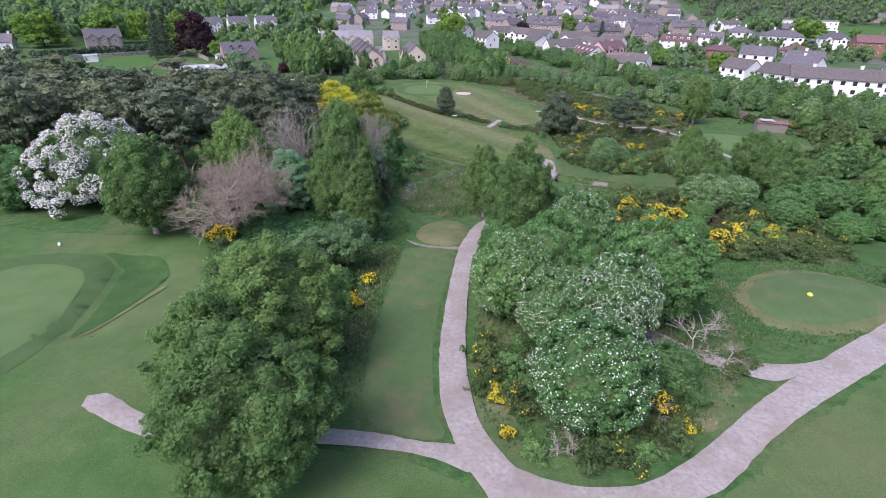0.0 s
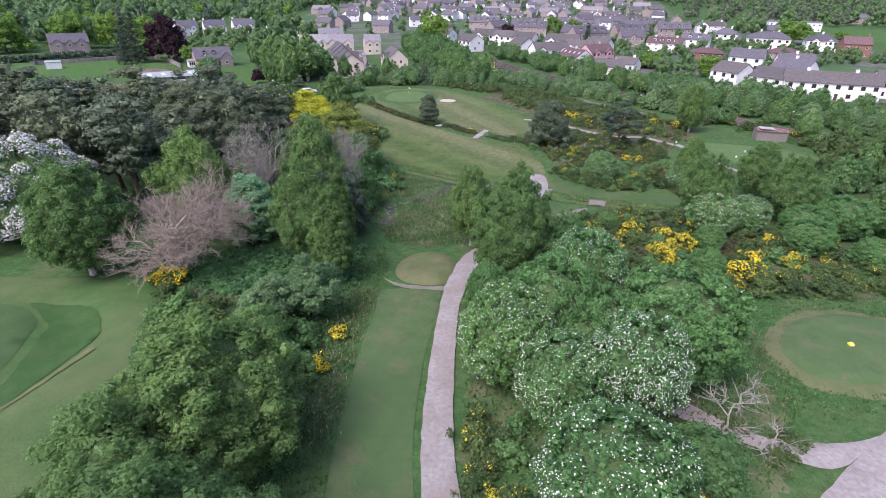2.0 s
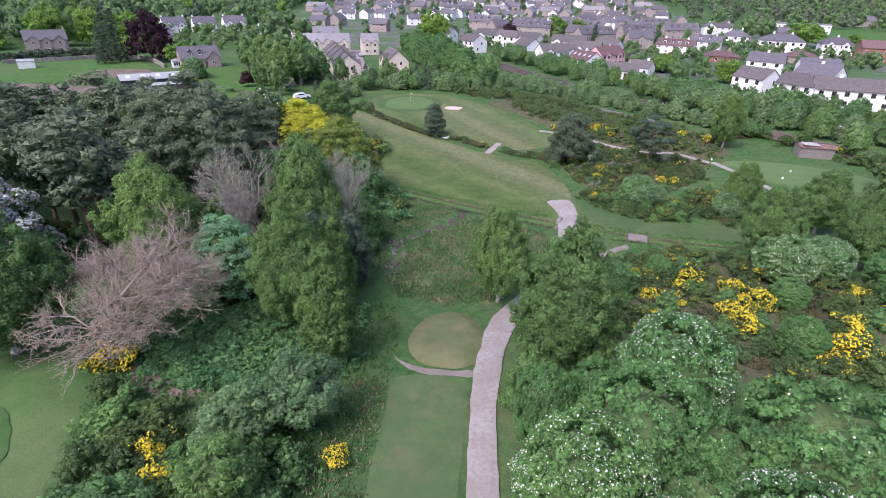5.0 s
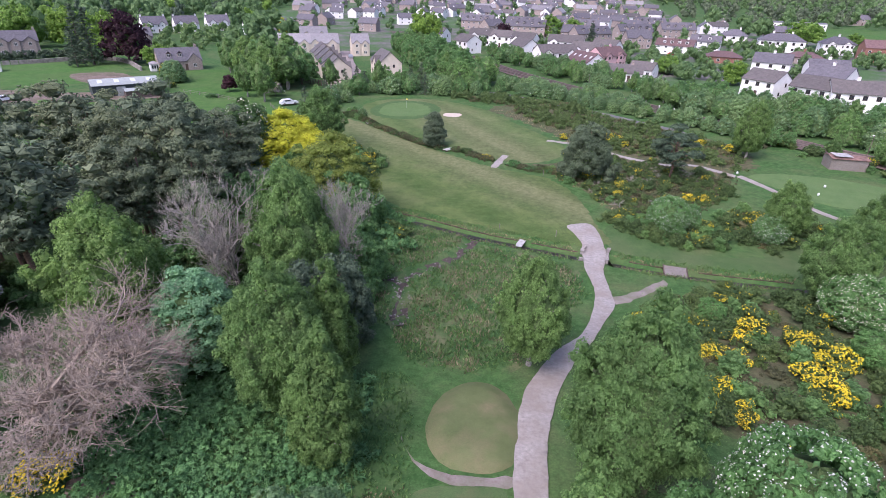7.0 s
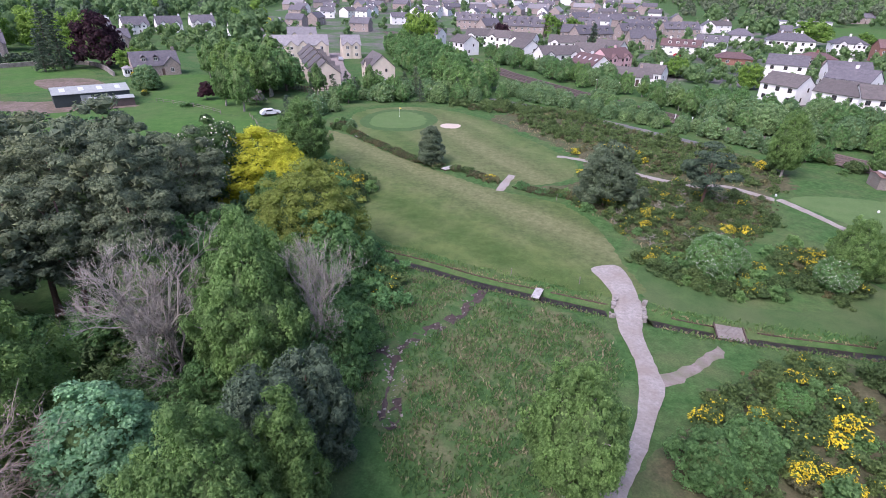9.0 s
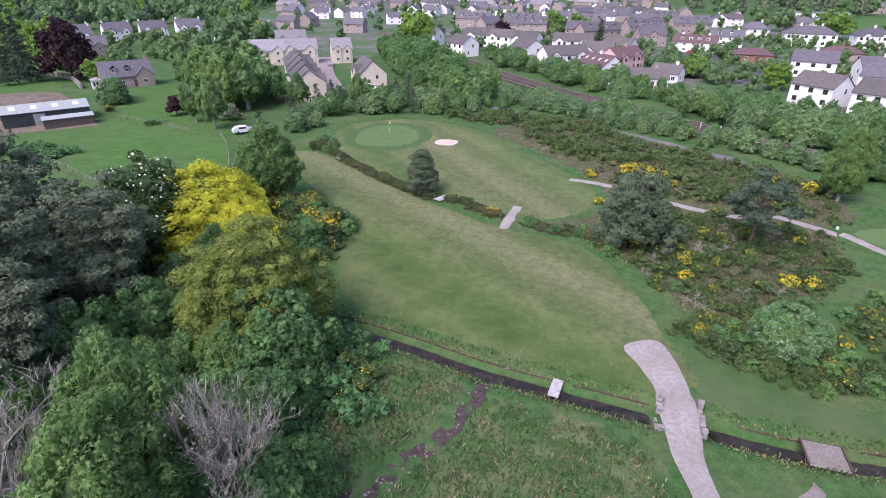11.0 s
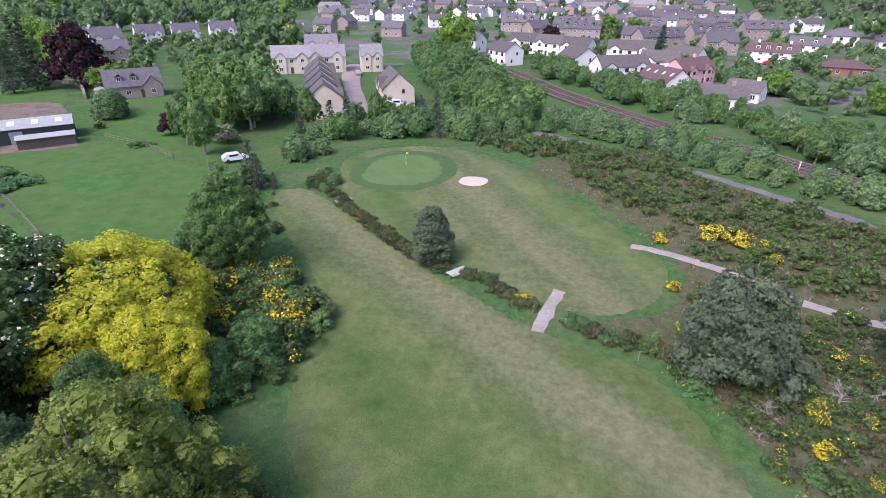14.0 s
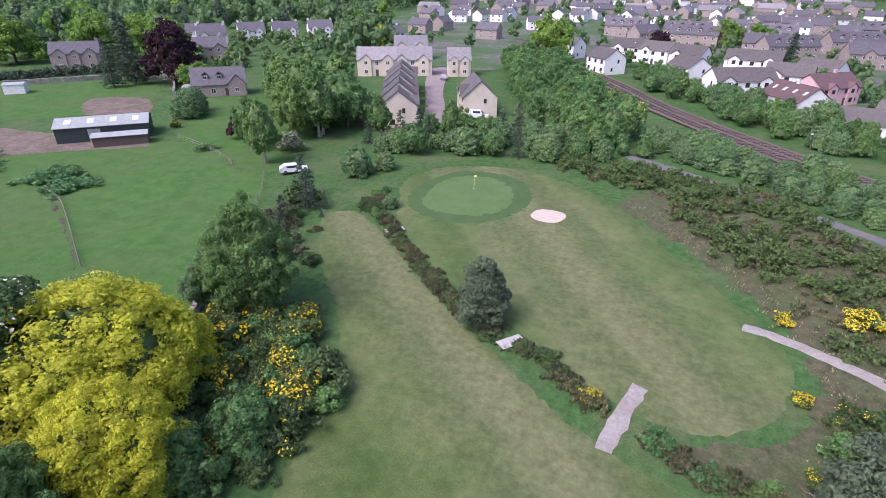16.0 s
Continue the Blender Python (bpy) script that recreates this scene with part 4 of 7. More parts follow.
def bare_tree(name, seed, h, r, mat, levels=3, fan=5, stems=7, rise=0.0, girth=0.018, twigs=8, twig=0.09, bud=4):
    """A leafless tree: a trunk and limbs that fork down to a haze of thin twigs."""
    rng = np.random.default_rng(seed)
    ob = new(name)
    limbs, tips = [], []

    def grow(p, d, length, rad, level, into):
        kink = 0.05 if level == 0 else 0.12
        mid = p + d * length * 0.5 + Vector(rng.normal(size=3)) * length * kink
        end = p + d * length + Vector(rng.normal(size=3)) * length * kink * 1.3
        into.append(tube([(p, rad), (p.lerp(mid, 0.5) + Vector(rng.normal(size=3)) * length * 0.03, rad * 0.9), (mid, rad * 0.8), (end, rad * 0.5)], 5 if level < 2 else 3))
        if level >= levels - 1:
            tips.append((p, end))
        if level >= levels:
            return
        for k in range(fan if level else stems):
            s = rng.uniform(0.35 if level else 0.16, 1.0)
            start = p.lerp(mid, s * 2) if s < 0.5 else mid.lerp(end, s * 2 - 1)
            side = Vector(rng.normal(size=3))
            side = (side - d * side.dot(d)).normalized()
            nd = (d * rng.uniform(0.4 + rise, 1.0 + rise) + side * rng.uniform(0.5, 1.0) + Vector((0, 0, 0.12 + 0.3 * rise))).normalized()
            nd.z = max(nd.z, -0.25)
            branch = into
            if level == 0:
                branch = []
                limbs.append(branch)
            grow(start, nd.normalized(), length * rng.uniform(0.45, 0.8), rad * 0.5, level + 1, branch)

    bole = []
    grow(Vector((0, 0, 0)), Vector((rng.uniform(-0.1, 0.1), rng.uniform(-0.1, 0.1), 1)).normalized(), h * 0.42, girth * h, 0, bole)
    every = np.array(join(bole + [q for b in limbs for q in b])[0])
    scale = np.array([r / np.quantile(np.abs(every[:, 0]), 0.985), r / np.quantile(np.abs(every[:, 1]), 0.985), h / every[:, 2].max()])
    for part_name, pieces in [("trunk", bole)] + [("limb", b) for b in limbs]:
        v, f = join(pieces)
        link(part_name, mesh_of(part_name, (np.array(v) * scale).tolist(), f, mat), ob)
    a, b = (np.repeat(np.array([list(t[k]) for t in tips]) * scale, twigs, axis=0) for k in (0, 1))
    n = len(a)
    root = a + (b - a) * rng.uniform(0.2, 1.0, (n, 1))
    out = unit(unit(b - a) + 0.75 * unit(rng.normal(size=(n, 3))) + np.array([0, 0, 0.25 + rise]))
    size = twig * h * rng.uniform(0.5, 1.2, (n, 1))
    wide = unit(np.cross(out, rng.normal(size=(n, 3)))) * (0.0016 * h)
    tip = root + out * size + rng.normal(size=(n, 3)) * 0.01 * h
    link("brushwood", leaf_mesh("brushwood", [loose(np.stack([root - wide, root + wide, tip], axis=1)), sprigs(rng, tip[::bud], out[::bud], 0.0045 * h, 3, out[::bud], 1.6, 0.4)], [mat]), ob)
    return ob


def bush_points(rng, c, r, count, upward=0.5):
    """Places over the upper sides of a bush's clumps."""
    pick = rng.choice(len(c), count, p=r ** 2 / np.sum(r ** 2))
    d = unit(rng.normal(size=(count, 3)) + 0.5 * unit(c[pick] * np.array([1, 1, 0]) + 1e-3))
    d[:, 2] = np.abs(d[:, 2])
    pos = c[pick] + d * (r[pick] * rng.uniform(0.8, 1.15, count))[:, None]
    return pos, unit(d + 0.4 * rng.normal(size=(count, 3)) + np.array([0, 0, upward])), d


def shrub(name, seed, h, r, mat, count=240, leaf=0.17, spiky=True, clumps=26, flowers=None, flower_count=0, flower_size=0.09, patchy=0.5):
    """A bush down to the ground, with flowers on part of it."""
    rng = np.random.default_rng(seed)
    ob = new(name)
    c, cr = crown_clumps(rng, "dome", 0.0, h, r, clumps, 0.28 * min(r, 1.3 * h), 0.3, 0.55)
    pos, nrm, d = bush_points(rng, c, cr, count)
    if spiky:
        nrm = unit(nrm + 0.7 * rng.normal(size=nrm.shape))
    pieces = [sprigs(rng, pos, nrm, leaf, 4, d + np.array([0, 0, 0.5]), 1.35 if spiky else 1.0, 0.36 if spiky else 0.55), loose(leaf_masses(rng, c, cr, (1, 1, 0.9), 0.66))]
    link("foliage", leaf_mesh("foliage", pieces, [mat]), ob)
    if flowers:
        k = max(2, int(patchy * len(c)))
        sel = np.argsort(-(c[:, 2] + rng.normal(size=len(c)) * 0.35 * h))[:k]
        pos, nrm, d = bush_points(rng, c[sel], cr[sel] * 1.12, flower_count, 0.7)
        link("bloom", leaf_mesh("bloom", [sprigs(rng, pos, nrm, flower_size, 3, None, 1.2, 0.6)], [flowers]), ob)
    return ob


BUILD = {
    "birch": (lambda: leafy_tree("birch_tree", 11, 13, 4.0, "birch", 1.2, 180, 0.62, 9000, 0.11, BIRCHBARK, L_BIRCH, (0.95, 0.95, 1.2), 0.2, None, 20, droop=1.0, long=1.4, notch=0.42, fine=10000, loose_by=1.8, core=0.78), 13, 4.0),
    "birch_b": (lambda: leafy_tree("birch_tree", 12, 13, 4.2, "birch", 1.0, 180, 0.66, 9000, 0.11, BIRCHBARK, L_BIRCH, (0.95, 0.95, 1.2), 0.24, None, 20, droop=1.0, long=1.4, notch=0.42, fine=10000, loose_by=1.8, core=0.78), 13, 4.2),
    "birch_near": (lambda: leafy_tree("birch_tree", 16, 13, 4.2, "birch", 0.8, 240, 0.58, 16000, 0.088, BIRCHBARK, L_BIRCH, (1, 1, 1.15), 0.22, None, 24, droop=0.8, long=1.4, notch=0.42, fine=24000, loose_by=2.0, core=0.8), 13, 4.2),
    "birch_far": (lambda: leafy_tree("birch_tree", 15, 11, 3.2, "birch", 1.2, 50, 0.7, 900, 0.22, BIRCHBARK, L_BIRCH, (0.95, 0.95, 1.2), 0.26, None, 8, droop=1.0, long=1.4, k=3, core=0.76), 11, 3.2),
    "birch_slim": (lambda: leafy_tree("birch_tree", 13, 11, 2.6, "slim", 0.8, 140, 0.42, 5200, 0.11, BIRCHBARK, L_BRIGHT, (0.95, 0.95, 1.2), 0.22, droop=0.9, long=1.4, notch=0.42, fine=8000, loose_by=1.5, core=0.74), 11, 2.6),
    "birch_small": (lambda: leafy_tree("birch_tree", 14, 8, 2.4, "birch", 1.4, 40, 0.75, 2800, 0.14, BIRCHBARK, L_WILLOW, (0.95, 0.95, 1.0), 0.28, fine=3000), 8, 2.4),
    "hawthorn": (lambda: leafy_tree("hawthorn_tree", 21, 8, 3.8, "round", 0.1, 170, 0.5, 7000, 0.115, BARK, L_HAW, (1, 1, 0.95), 0.07, None, 12, B_WHITE, 3000, 0.056, fine=7000, core=0.84), 8, 3.8),
    "hawthorn_b": (lambda: leafy_tree("hawthorn_tree", 22, 8, 3.8, "round", 0.1, 170, 0.5, 7000, 0.115, BARK, L_HAW, (1, 1, 0.95), 0.1, None, 12, B_WHITE, 6500, 0.058, fine=7000, core=0.84), 8, 3.8),
    "hawthorn_green": (lambda: leafy_tree("hawthorn_tree", 23, 8, 3.8, "round", 0.1, 170, 0.5, 6400, 0.115, BARK, L_HAW, (1, 1, 0.95), 0.1, None, 12, B_WHITE, 90, 0.06, fine=7000, core=0.84), 8, 3.8),
    "whitebeam": (lambda: leafy_tree("whitebeam_tree", 25, 9, 3.0, "dome", 0.8, 130, 0.46, 9000, 0.085, BARK, L_BLUE, (1, 1, 0.9), 0.14, fine=6000, notch=0.65, core=0.82), 9, 3.0),
    "cherry": (lambda: leafy_tree("cherry_tree", 26, 12, 6.5, "dome", 1.2, 160, 0.9, 3600, 0.14, BARK, L_WOOD, (1, 1, 0.9), 0.26, None, 30, B_CHERRY, 21000, 0.1, core=0.74), 12, 6.5),
    "pine": (lambda: leafy_tree("pine_tree", 31, 16, 3.8, "flat", 5.5, 40, 1.1, 900, 0.29, PINEBARK, L_PINE, (1.15, 1.15, 0.75), 0.32, 0.3, 14, core=0.5, notch=0.36, k=3), 16, 3.8),
    "pine_b": (lambda: leafy_tree("pine_tree", 32, 16, 4.2, "flat", 6.5, 40, 1.15, 900, 0.29, PINEBARK, L_PINE, (1.15, 1.15, 0.75), 0.36, 0.3, 14, core=0.5, notch=0.36, k=3), 16, 4.2),
    "pine_near": (lambda: leafy_tree("pine_tree", 35, 16, 4.0, "flat", 5.0, 70, 0.85, 5600, 0.16, PINEBARK, L_PINE, (1.15, 1.15, 0.75), 0.32, 0.3, 16, core=0.5, notch=0.34, fine=3000), 16, 4.0),
    "pine_low": (lambda: leafy_tree("pine_tree", 33, 10, 4.2, "dome", 0.5, 70, 1.05, 6000, 0.18, PINEBARK, L_SPRUCE, (1, 1, 0.8), 0.24, 0.25, 16, notch=0.34, k=5, fine=4000), 10, 4.2),
    "pine_open": (lambda: leafy_tree("pine_tree", 34, 10, 4.0, "flat", 3.6, 30, 0.95, 3200, 0.18, PINEBARK, L_SPRUCE, (1.15, 1.15, 0.65), 0.4, 0.25, 30, core=0.0, notch=0.34, k=5, fine=2000), 10, 4.0),
    "spruce": (lambda: spruce_tree("spruce_tree", 41, 8, 2.4, L_SPRUCE, BARK, 13, 11, 6, 0.22), 8, 2.4),
    "fir": (lambda: spruce_tree("fir_tree", 42, 14, 3.2, L_SPRUCE, BARK, 18, 12, 7, 0.3), 14, 3.2),
    "young_pine": (lambda: leafy_tree("young_pine_tree", 43, 7.5, 2.5, "slim", 0.2, 60, 0.68, 4200, 0.15, PINEBARK, L_SPRUCE, (1.05, 1.05, 0.8), 0.2, 0.14, 14, notch=0.34, k=5, fine=3000), 7.5, 2.5),
    "oak": (lambda: leafy_tree("oak_tree", 51, 12, 6.5, "dome", 1.0, 190, 0.92, 17000, 0.125, BARK, L_OAK, (1.1, 1.1, 0.8), 0.17, 0.35, 40, fine=24000, core=0.8), 12, 6.5),
    "olive": (lambda: leafy_tree("oak_tree", 52, 14, 6.0, "dome", 1.5, 170, 0.88, 14000, 0.11, BARK, L_OLIVE, (1.1, 1.1, 0.85), 0.24, 0.3, 46, fine=18000, loose_by=1.4, core=0.66), 14, 6.0),
    "chestnut": (lambda: leafy_tree("horse_chestnut_tree", 53, 14, 5.2, "dome", 1.0, 75, 1.25, 5200, 0.22, BARK, L_CHEST, (1, 1, 0.85), 0.2, None, 20, B_WHITE, 900, 0.12, fine=3000), 14, 5.2),
    "copper": (lambda: leafy_tree("copper_beech_tree", 54, 17, 7.5, "dome", 1.2, 45, 2.1, 1300, 0.5, BARK, L_COPPER, k=3), 17, 7.5),
    "round": (lambda: leafy_tree("broadleaf_tree", 61, 9, 3.8, "dome", 0.6, 60, 0.72, 900, 0.22, BARK, L_WOOD, (1, 1, 0.95), 0.2, None, 6, k=3, core=0.8), 9, 3.8),
    "round_b": (lambda: leafy_tree("broadleaf_tree", 62, 9, 3.6, "birch", 0.5, 60, 0.68, 900, 0.22, BARK, L_WOOD, (0.95, 0.95, 1.1), 0.22, None, 6, k=3, core=0.8), 9, 3.6),
    "round_c": (lambda: leafy_tree("lime_tree", 63, 12, 5.5, "dome", 0.8, 40, 1.6, 1100, 0.4, BARK, L_LIME, (1, 1, 0.9), 0.26, None, 6, k=3), 12, 5.5),
    "willow": (lambda: leafy_tree("willow_bush", 64, 6, 3.2, "dome", 0.1, 60, 0.58, 900, 0.18, BARK, L_WILLOW, (1, 1, 0.95), 0.14, None, 6, k=3, core=0.82), 6, 3.2),
    "willow_b": (lambda: leafy_tree("willow_bush", 65, 6, 3.0, "dome", 0.1, 60, 0.56, 900, 0.18, BARK, L_WILLOW, (1, 1, 0.95), 0.16, None, 6, B_WHITE, 160, 0.06, k=3, core=0.82), 6, 3.0),
    "near_bush": (lambda: leafy_tree("leafy_bush", 66, 6, 3.2, "dome", 0.1, 70, 0.68, 2400, 0.15, BARK, L_WOOD, (1, 1, 0.9), 0.26, None, 8, fine=2500, core=0.74), 6, 3.2),
    "bare": (lambda: bare_tree("bare_tree", 71, 10, 6.3, TWIG, 4, 5, 17, 0.12, 0.02, 4, 0.065, 1), 10, 6.3),
    "bare_grey": (lambda: bare_tree("bare_tree", 75, 13, 5.2, GREYTWIG, 4, 4, 18, 0.2, 0.016, 3, 0.06), 13, 5.2),
    "bare_thin": (lambda: bare_tree("bare_tree", 73, 12, 2.6, GREYTWIG, 4, 4, 10, 0.4, 0.012, 3, 0.06), 12, 2.6),
    "broom": (lambda: shrub("broom_bush", 81, 1.6, 1.6, L_BROOM, 560, 0.12), 1.6, 1.6),
    "broom_b": (lambda: shrub("broom_bush", 82, 1.7, 1.5, L_BROOM, 540, 0.12, True, 22, B_GORSE, 50, 0.07, 0.16), 1.7, 1.5),
    "gorse": (lambda: shrub("gorse_bush", 83, 1.7, 1.6, L_BROOM, 540, 0.12, True, 24, B_GORSE, 260, 0.07, 0.35), 1.7, 1.6),
    "gorse_full": (lambda: shrub("gorse_bush", 84, 1.9, 1.6, L_BROOM, 440, 0.12, True, 24, B_GORSE, 800, 0.08, 0.75), 1.9, 1.6),
    "heather": (lambda: shrub("heather_clump", 85, 0.6, 1.3, L_HEATH, 480, 0.095, True, 22), 0.6, 1.3),
    "dead_bush": (lambda: bare_tree("bare_bush", 86, 2.6, 2.2, GREYTWIG, 2, 11, 4, 0, 0.014, 10, 0.2), 2.6, 2.2),
    "thicket": (lambda: shrub("leafy_bush", 87, 2.2, 1.8, L_WOOD, 620, 0.13, False, 34), 2.2, 1.8),
    "nettles": (lambda: shrub("nettle_patch", 88, 0.7, 1.8, L_BRACKEN, 480, 0.13, True, 40), 0.7, 1.8),
    "cypress": (lambda: leafy_tree("cypress_tree", 89, 10, 1.7, "slim", 0.1, 24, 0.7, 460, 0.28, BARK, L_OAK, (1, 1, 1.3), k=3), 10, 1.7),
    "pink_tree": (lambda: leafy_tree("cherry_tree", 90, 5, 2.4, "dome", 0.8, 24, 0.8, 420, 0.22, BARK, L_WOOD, (1, 1, 0.9), 0.2, None, 10, B_PINK, 350, 0.22, k=3), 5, 2.4),
    "maple": (lambda: leafy_tree("red_maple_tree", 91, 5, 2.2, "dome", 0.8, 24, 0.8, 450, 0.24, BARK, L_COPPER, k=3), 5, 2.2),
}
MADE = {}


def plant(kind, x, y, h, r, label, category="tree", group="", turn=None, sink=0.05):
    builder, h0, r0 = BUILD[kind]
    a = random.uniform(0, 360) if turn is None else turn
    m = pose(x, y, height(x, y) - sink, 0, 0, a) @ Matrix.Diagonal((r / r0, r / r0, h / h0, 1))
    if kind in MADE:
        ob = copy_thing(MADE[kind], m)
    else:
        ob = MADE[kind] = builder()
    ob.matrix_basis = m
    return tags(ob, label, category, group)


def scatter(poly, count, gap, seed, avoid=()):
    """Places in an outline, no two nearer than gap."""
    rng = random.Random(seed)
    xs, ys = [p[0] for p in poly], [p[1] for p in poly]
    got, tries = [], 0
    while len(got) < count and tries < count * 60:
        tries += 1
        x, y = rng.uniform(min(xs), max(xs)), rng.uniform(min(ys), max(ys))
        if inside(x, y, poly) and all((x - a) ** 2 + (y - b) ** 2 > gap * gap for a, b in got) and not any(dist_to_line(x, y, line) < d for line, d in avoid):
            got.append((x, y))
    return got


def thickets(poly, count, gap, seed, kinds, hs, label_of, group, avoid=(), wide=1.0):
    rng = random.Random(seed + 500)
    for x, y in scatter(poly, count, gap, seed, avoid):
        kind = rng.choice(kinds)
        _, h0, r0 = BUILD[kind]
        h = rng.uniform(*hs) * (0.42 if kind == "heather" else 1.0)
        label, category = label_of[kind]
        plant(kind, x, y, h, h / h0 * r0 * rng.uniform(0.85, 1.2) * wide, label, category, group)


NAMES = {
    "birch": ("silver birch in fresh green leaf", "tree"), "birch_b": ("silver birch in fresh green leaf", "tree"), "birch_slim": ("slim bright green young birch", "tree"),
    "birch_near": ("silver birch in fresh green leaf", "tree"), "birch_small": ("small pale green birch tree", "tree"), "hawthorn": ("green hawthorn dotted with white blossom", "tree"), "hawthorn_b": ("hawthorn thick with white blossom", "tree"),
    "hawthorn_green": ("dense round green hawthorn", "tree"), "pine": ("tall dark scots pine in the wood", "tree"), "pine_b": ("tall dark scots pine in the wood", "tree"),
    "pine_low": ("broad dark pine branched to the ground", "tree"), "pine_open": ("open pine with a bare lower trunk", "tree"), "spruce": ("dark green spruce standing in rough grass", "tree"),
    "pine_near": ("tall dark scots pine in the wood", "tree"), "fir": ("tall dark conifer in a garden", "tree"), "young_pine": ("young blue-green pine tree", "tree"), "round": ("round green broadleaf tree", "tree"), "round_b": ("upright green broadleaf tree", "tree"),
    "round_c": ("large bright green lime tree", "tree"), "willow": ("rounded grey-green willow bush", "bush"), "willow_b": ("rounded green bush with some blossom", "bush"),
    "broom": ("dark green broom bush out of flower", "bush"), "broom_b": ("dark broom bush with few yellow flowers", "bush"), "gorse": ("gorse bush with patches of yellow flower", "bush"),
    "gorse_full": ("gorse bush covered in yellow flowers", "bush"), "heather": ("low clump of brown heather", "heather"), "dead_bush": ("bare grey tangle of dead branches", "bush"),
    "thicket": ("dense leafy green bush", "bush"), "near_bush": ("tall dense leafy green bush", "bush"), "birch_far": ("silver birch in fresh green leaf", "tree"), "nettles": ("low patch of dark green nettles", "weeds"),
}


def leaf_sprays(name, places, mat, per, leaf, label, category, clumps=12, seed=5):
    """Many low bushes too like one another to count, as one mesh: places of (x, y, height, radius)."""
    rng = np.random.default_rng(seed)
    pieces = []
    for x, y, h, r in places:
        c, cr = crown_clumps(rng, "dome", 0.0, h, r, clumps, 0.33 * min(r, h), 0.3, 0.55)
        at = np.array([x, y, height(x, y) - 0.05])
        pos, nrm, d = bush_points(rng, c, cr, per)
        nrm = unit(nrm + 0.6 * rng.normal(size=nrm.shape))
        pieces += [sprigs(rng, pos + at, nrm, leaf, 3, d + np.array([0, 0, 0.5]), 1.3, 0.4), loose(leaf_masses(rng, c + at, cr, (1, 1, 0.9), 0.62))]
    return tagged(new(name, leaf_mesh(name, pieces, [mat])), label, category, kind="stuff")


# ---- planting, from the first tees to the far green ----
def each(kind, rows, group="", label=""):
    for x, y, h, r in rows:
        text, category = NAMES[kind]
        plant(kind, x, y, h, r, label or text, category, group)


each("birch_near", [(-12.6, -43.6, 11.2, 5.2), (-9.8, -53.6, 10.6, 4.8), (-14.6, -48.6, 9.6, 4.2), (6.0, -17.6, 13.2, 4.0), (-17.6, -12.6, 11.8, 3.5)], "birches by the first tee")
each("birch", [(-38.5, -20.5, 13, 4.6)], "birches by the first tee")
each("birch_b", [(-33.6, -6.5, 14.2, 4.6)], "birches by the first tee")
each("birch_b", [(-21.3, 3.0, 14.5, 4.0), (-23.5, 8, 14.5, 4.0)], "birches by the brook")
each("birch_slim", [(-12.7, -18, 10.4, 2.9), (-14.5, -9.5, 11, 2.6)], "young birches")
each("birch", [(1.2, -5.2, 11.0, 2.9)], "birches by the first tee")
each("near_bush", [(3.7, -21.6, 5, 2.0), (-16, -38, 5, 3.0), (-19, -36, 4.5, 2.8), (-14.6, -33, 5.4, 2.6), (-13, -37.5, 3.6, 2.2), (-11.6, -40, 3.4, 2.0)], "bushes beside the tee")
each("birch_small", [(-12.2, -26.2, 6.6, 2.4), (-15.2, -28.5, 5.6, 2.4)], "small birches by the tee")
plant("whitebeam", -26, -8, 9.0, 3.9, "whitebeam with pale blue-green leaves")
plant("cherry", -53.5, -10, 12.8, 7.4, "tall cherry tree white with blossom")
plant("bare", -29.8, -17.2, 11, 6.9, "bare pinkish grey tree with fine twigs")
plant("bare_grey", -28.6, 4.4, 14.2, 5.4, "bare grey tree with spreading branches")
plant("bare_thin", -17, 5.8, 13, 2.4, "thin bare grey tree among birches")
each("pine_low", [(-15.6, -2.6, 8.6, 2.8), (-17, -6, 9.5, 3.0)], "", "dark pine among the birches")
plant("oak", -37.8, 44.2, 11.0, 8.0, "oak in bright golden yellow young leaf")
plant("oak", -30.6, 39.5, 8.8, 4.4, "smaller oak in golden yellow young leaf")
plant("olive", -24.2, 26.0, 12.8, 6.1, "oak with thin olive green young leaves")
plant("chestnut", -42, 40, 14.4, 5.6, "horse chestnut with white flower candles")
each("birch", [(-35, 59.8, 12.6, 4.5)], "", "drooping birch beside the pasture wall")
plant("birch_small", -39.6, 58, 6.5, 1.8, "small drooping birch beside the wall")
plant("young_pine", -13.2, 65.4, 7.6, 3.0, "young blue-green pine standing in the ditch hedge")
plant("pine_low", 15, 49.2, 10.2, 4.3, "broad dark pine branched to the ground")
plant("pine_open", 30, 50, 9.4, 4.2, "open pine with bare lower trunk")
each("near_bush", [(-28, 41, 5, 3.0), (-27, 32.5, 8, 3.4), (-25.6, 45.6, 4.4, 2.6)], "", "grey-green leafy bush under the oaks")

each("near_bush", [(-26.4, -1.0, 3.6, 2.6), (-29.6, 0.6, 4.2, 2.8), (-24.4, 1.6, 5.0, 2.6), (-37.4, 6.6, 5.0, 3.2), (-34.6, 9.2, 4.4, 2.6), (-41, 4.4, 5.4, 3.0)], "", "grey-green leafy bush below the bare tree")
thickets([(-50, 13), (-42, 1), (-37, -2), (-31, 2), (-28, 10), (-36, 17)], 26, 2.0, 53, ["thicket", "broom", "near_bush", "broom"], (1.4, 3.4), NAMES, "undergrowth of the pine wood")

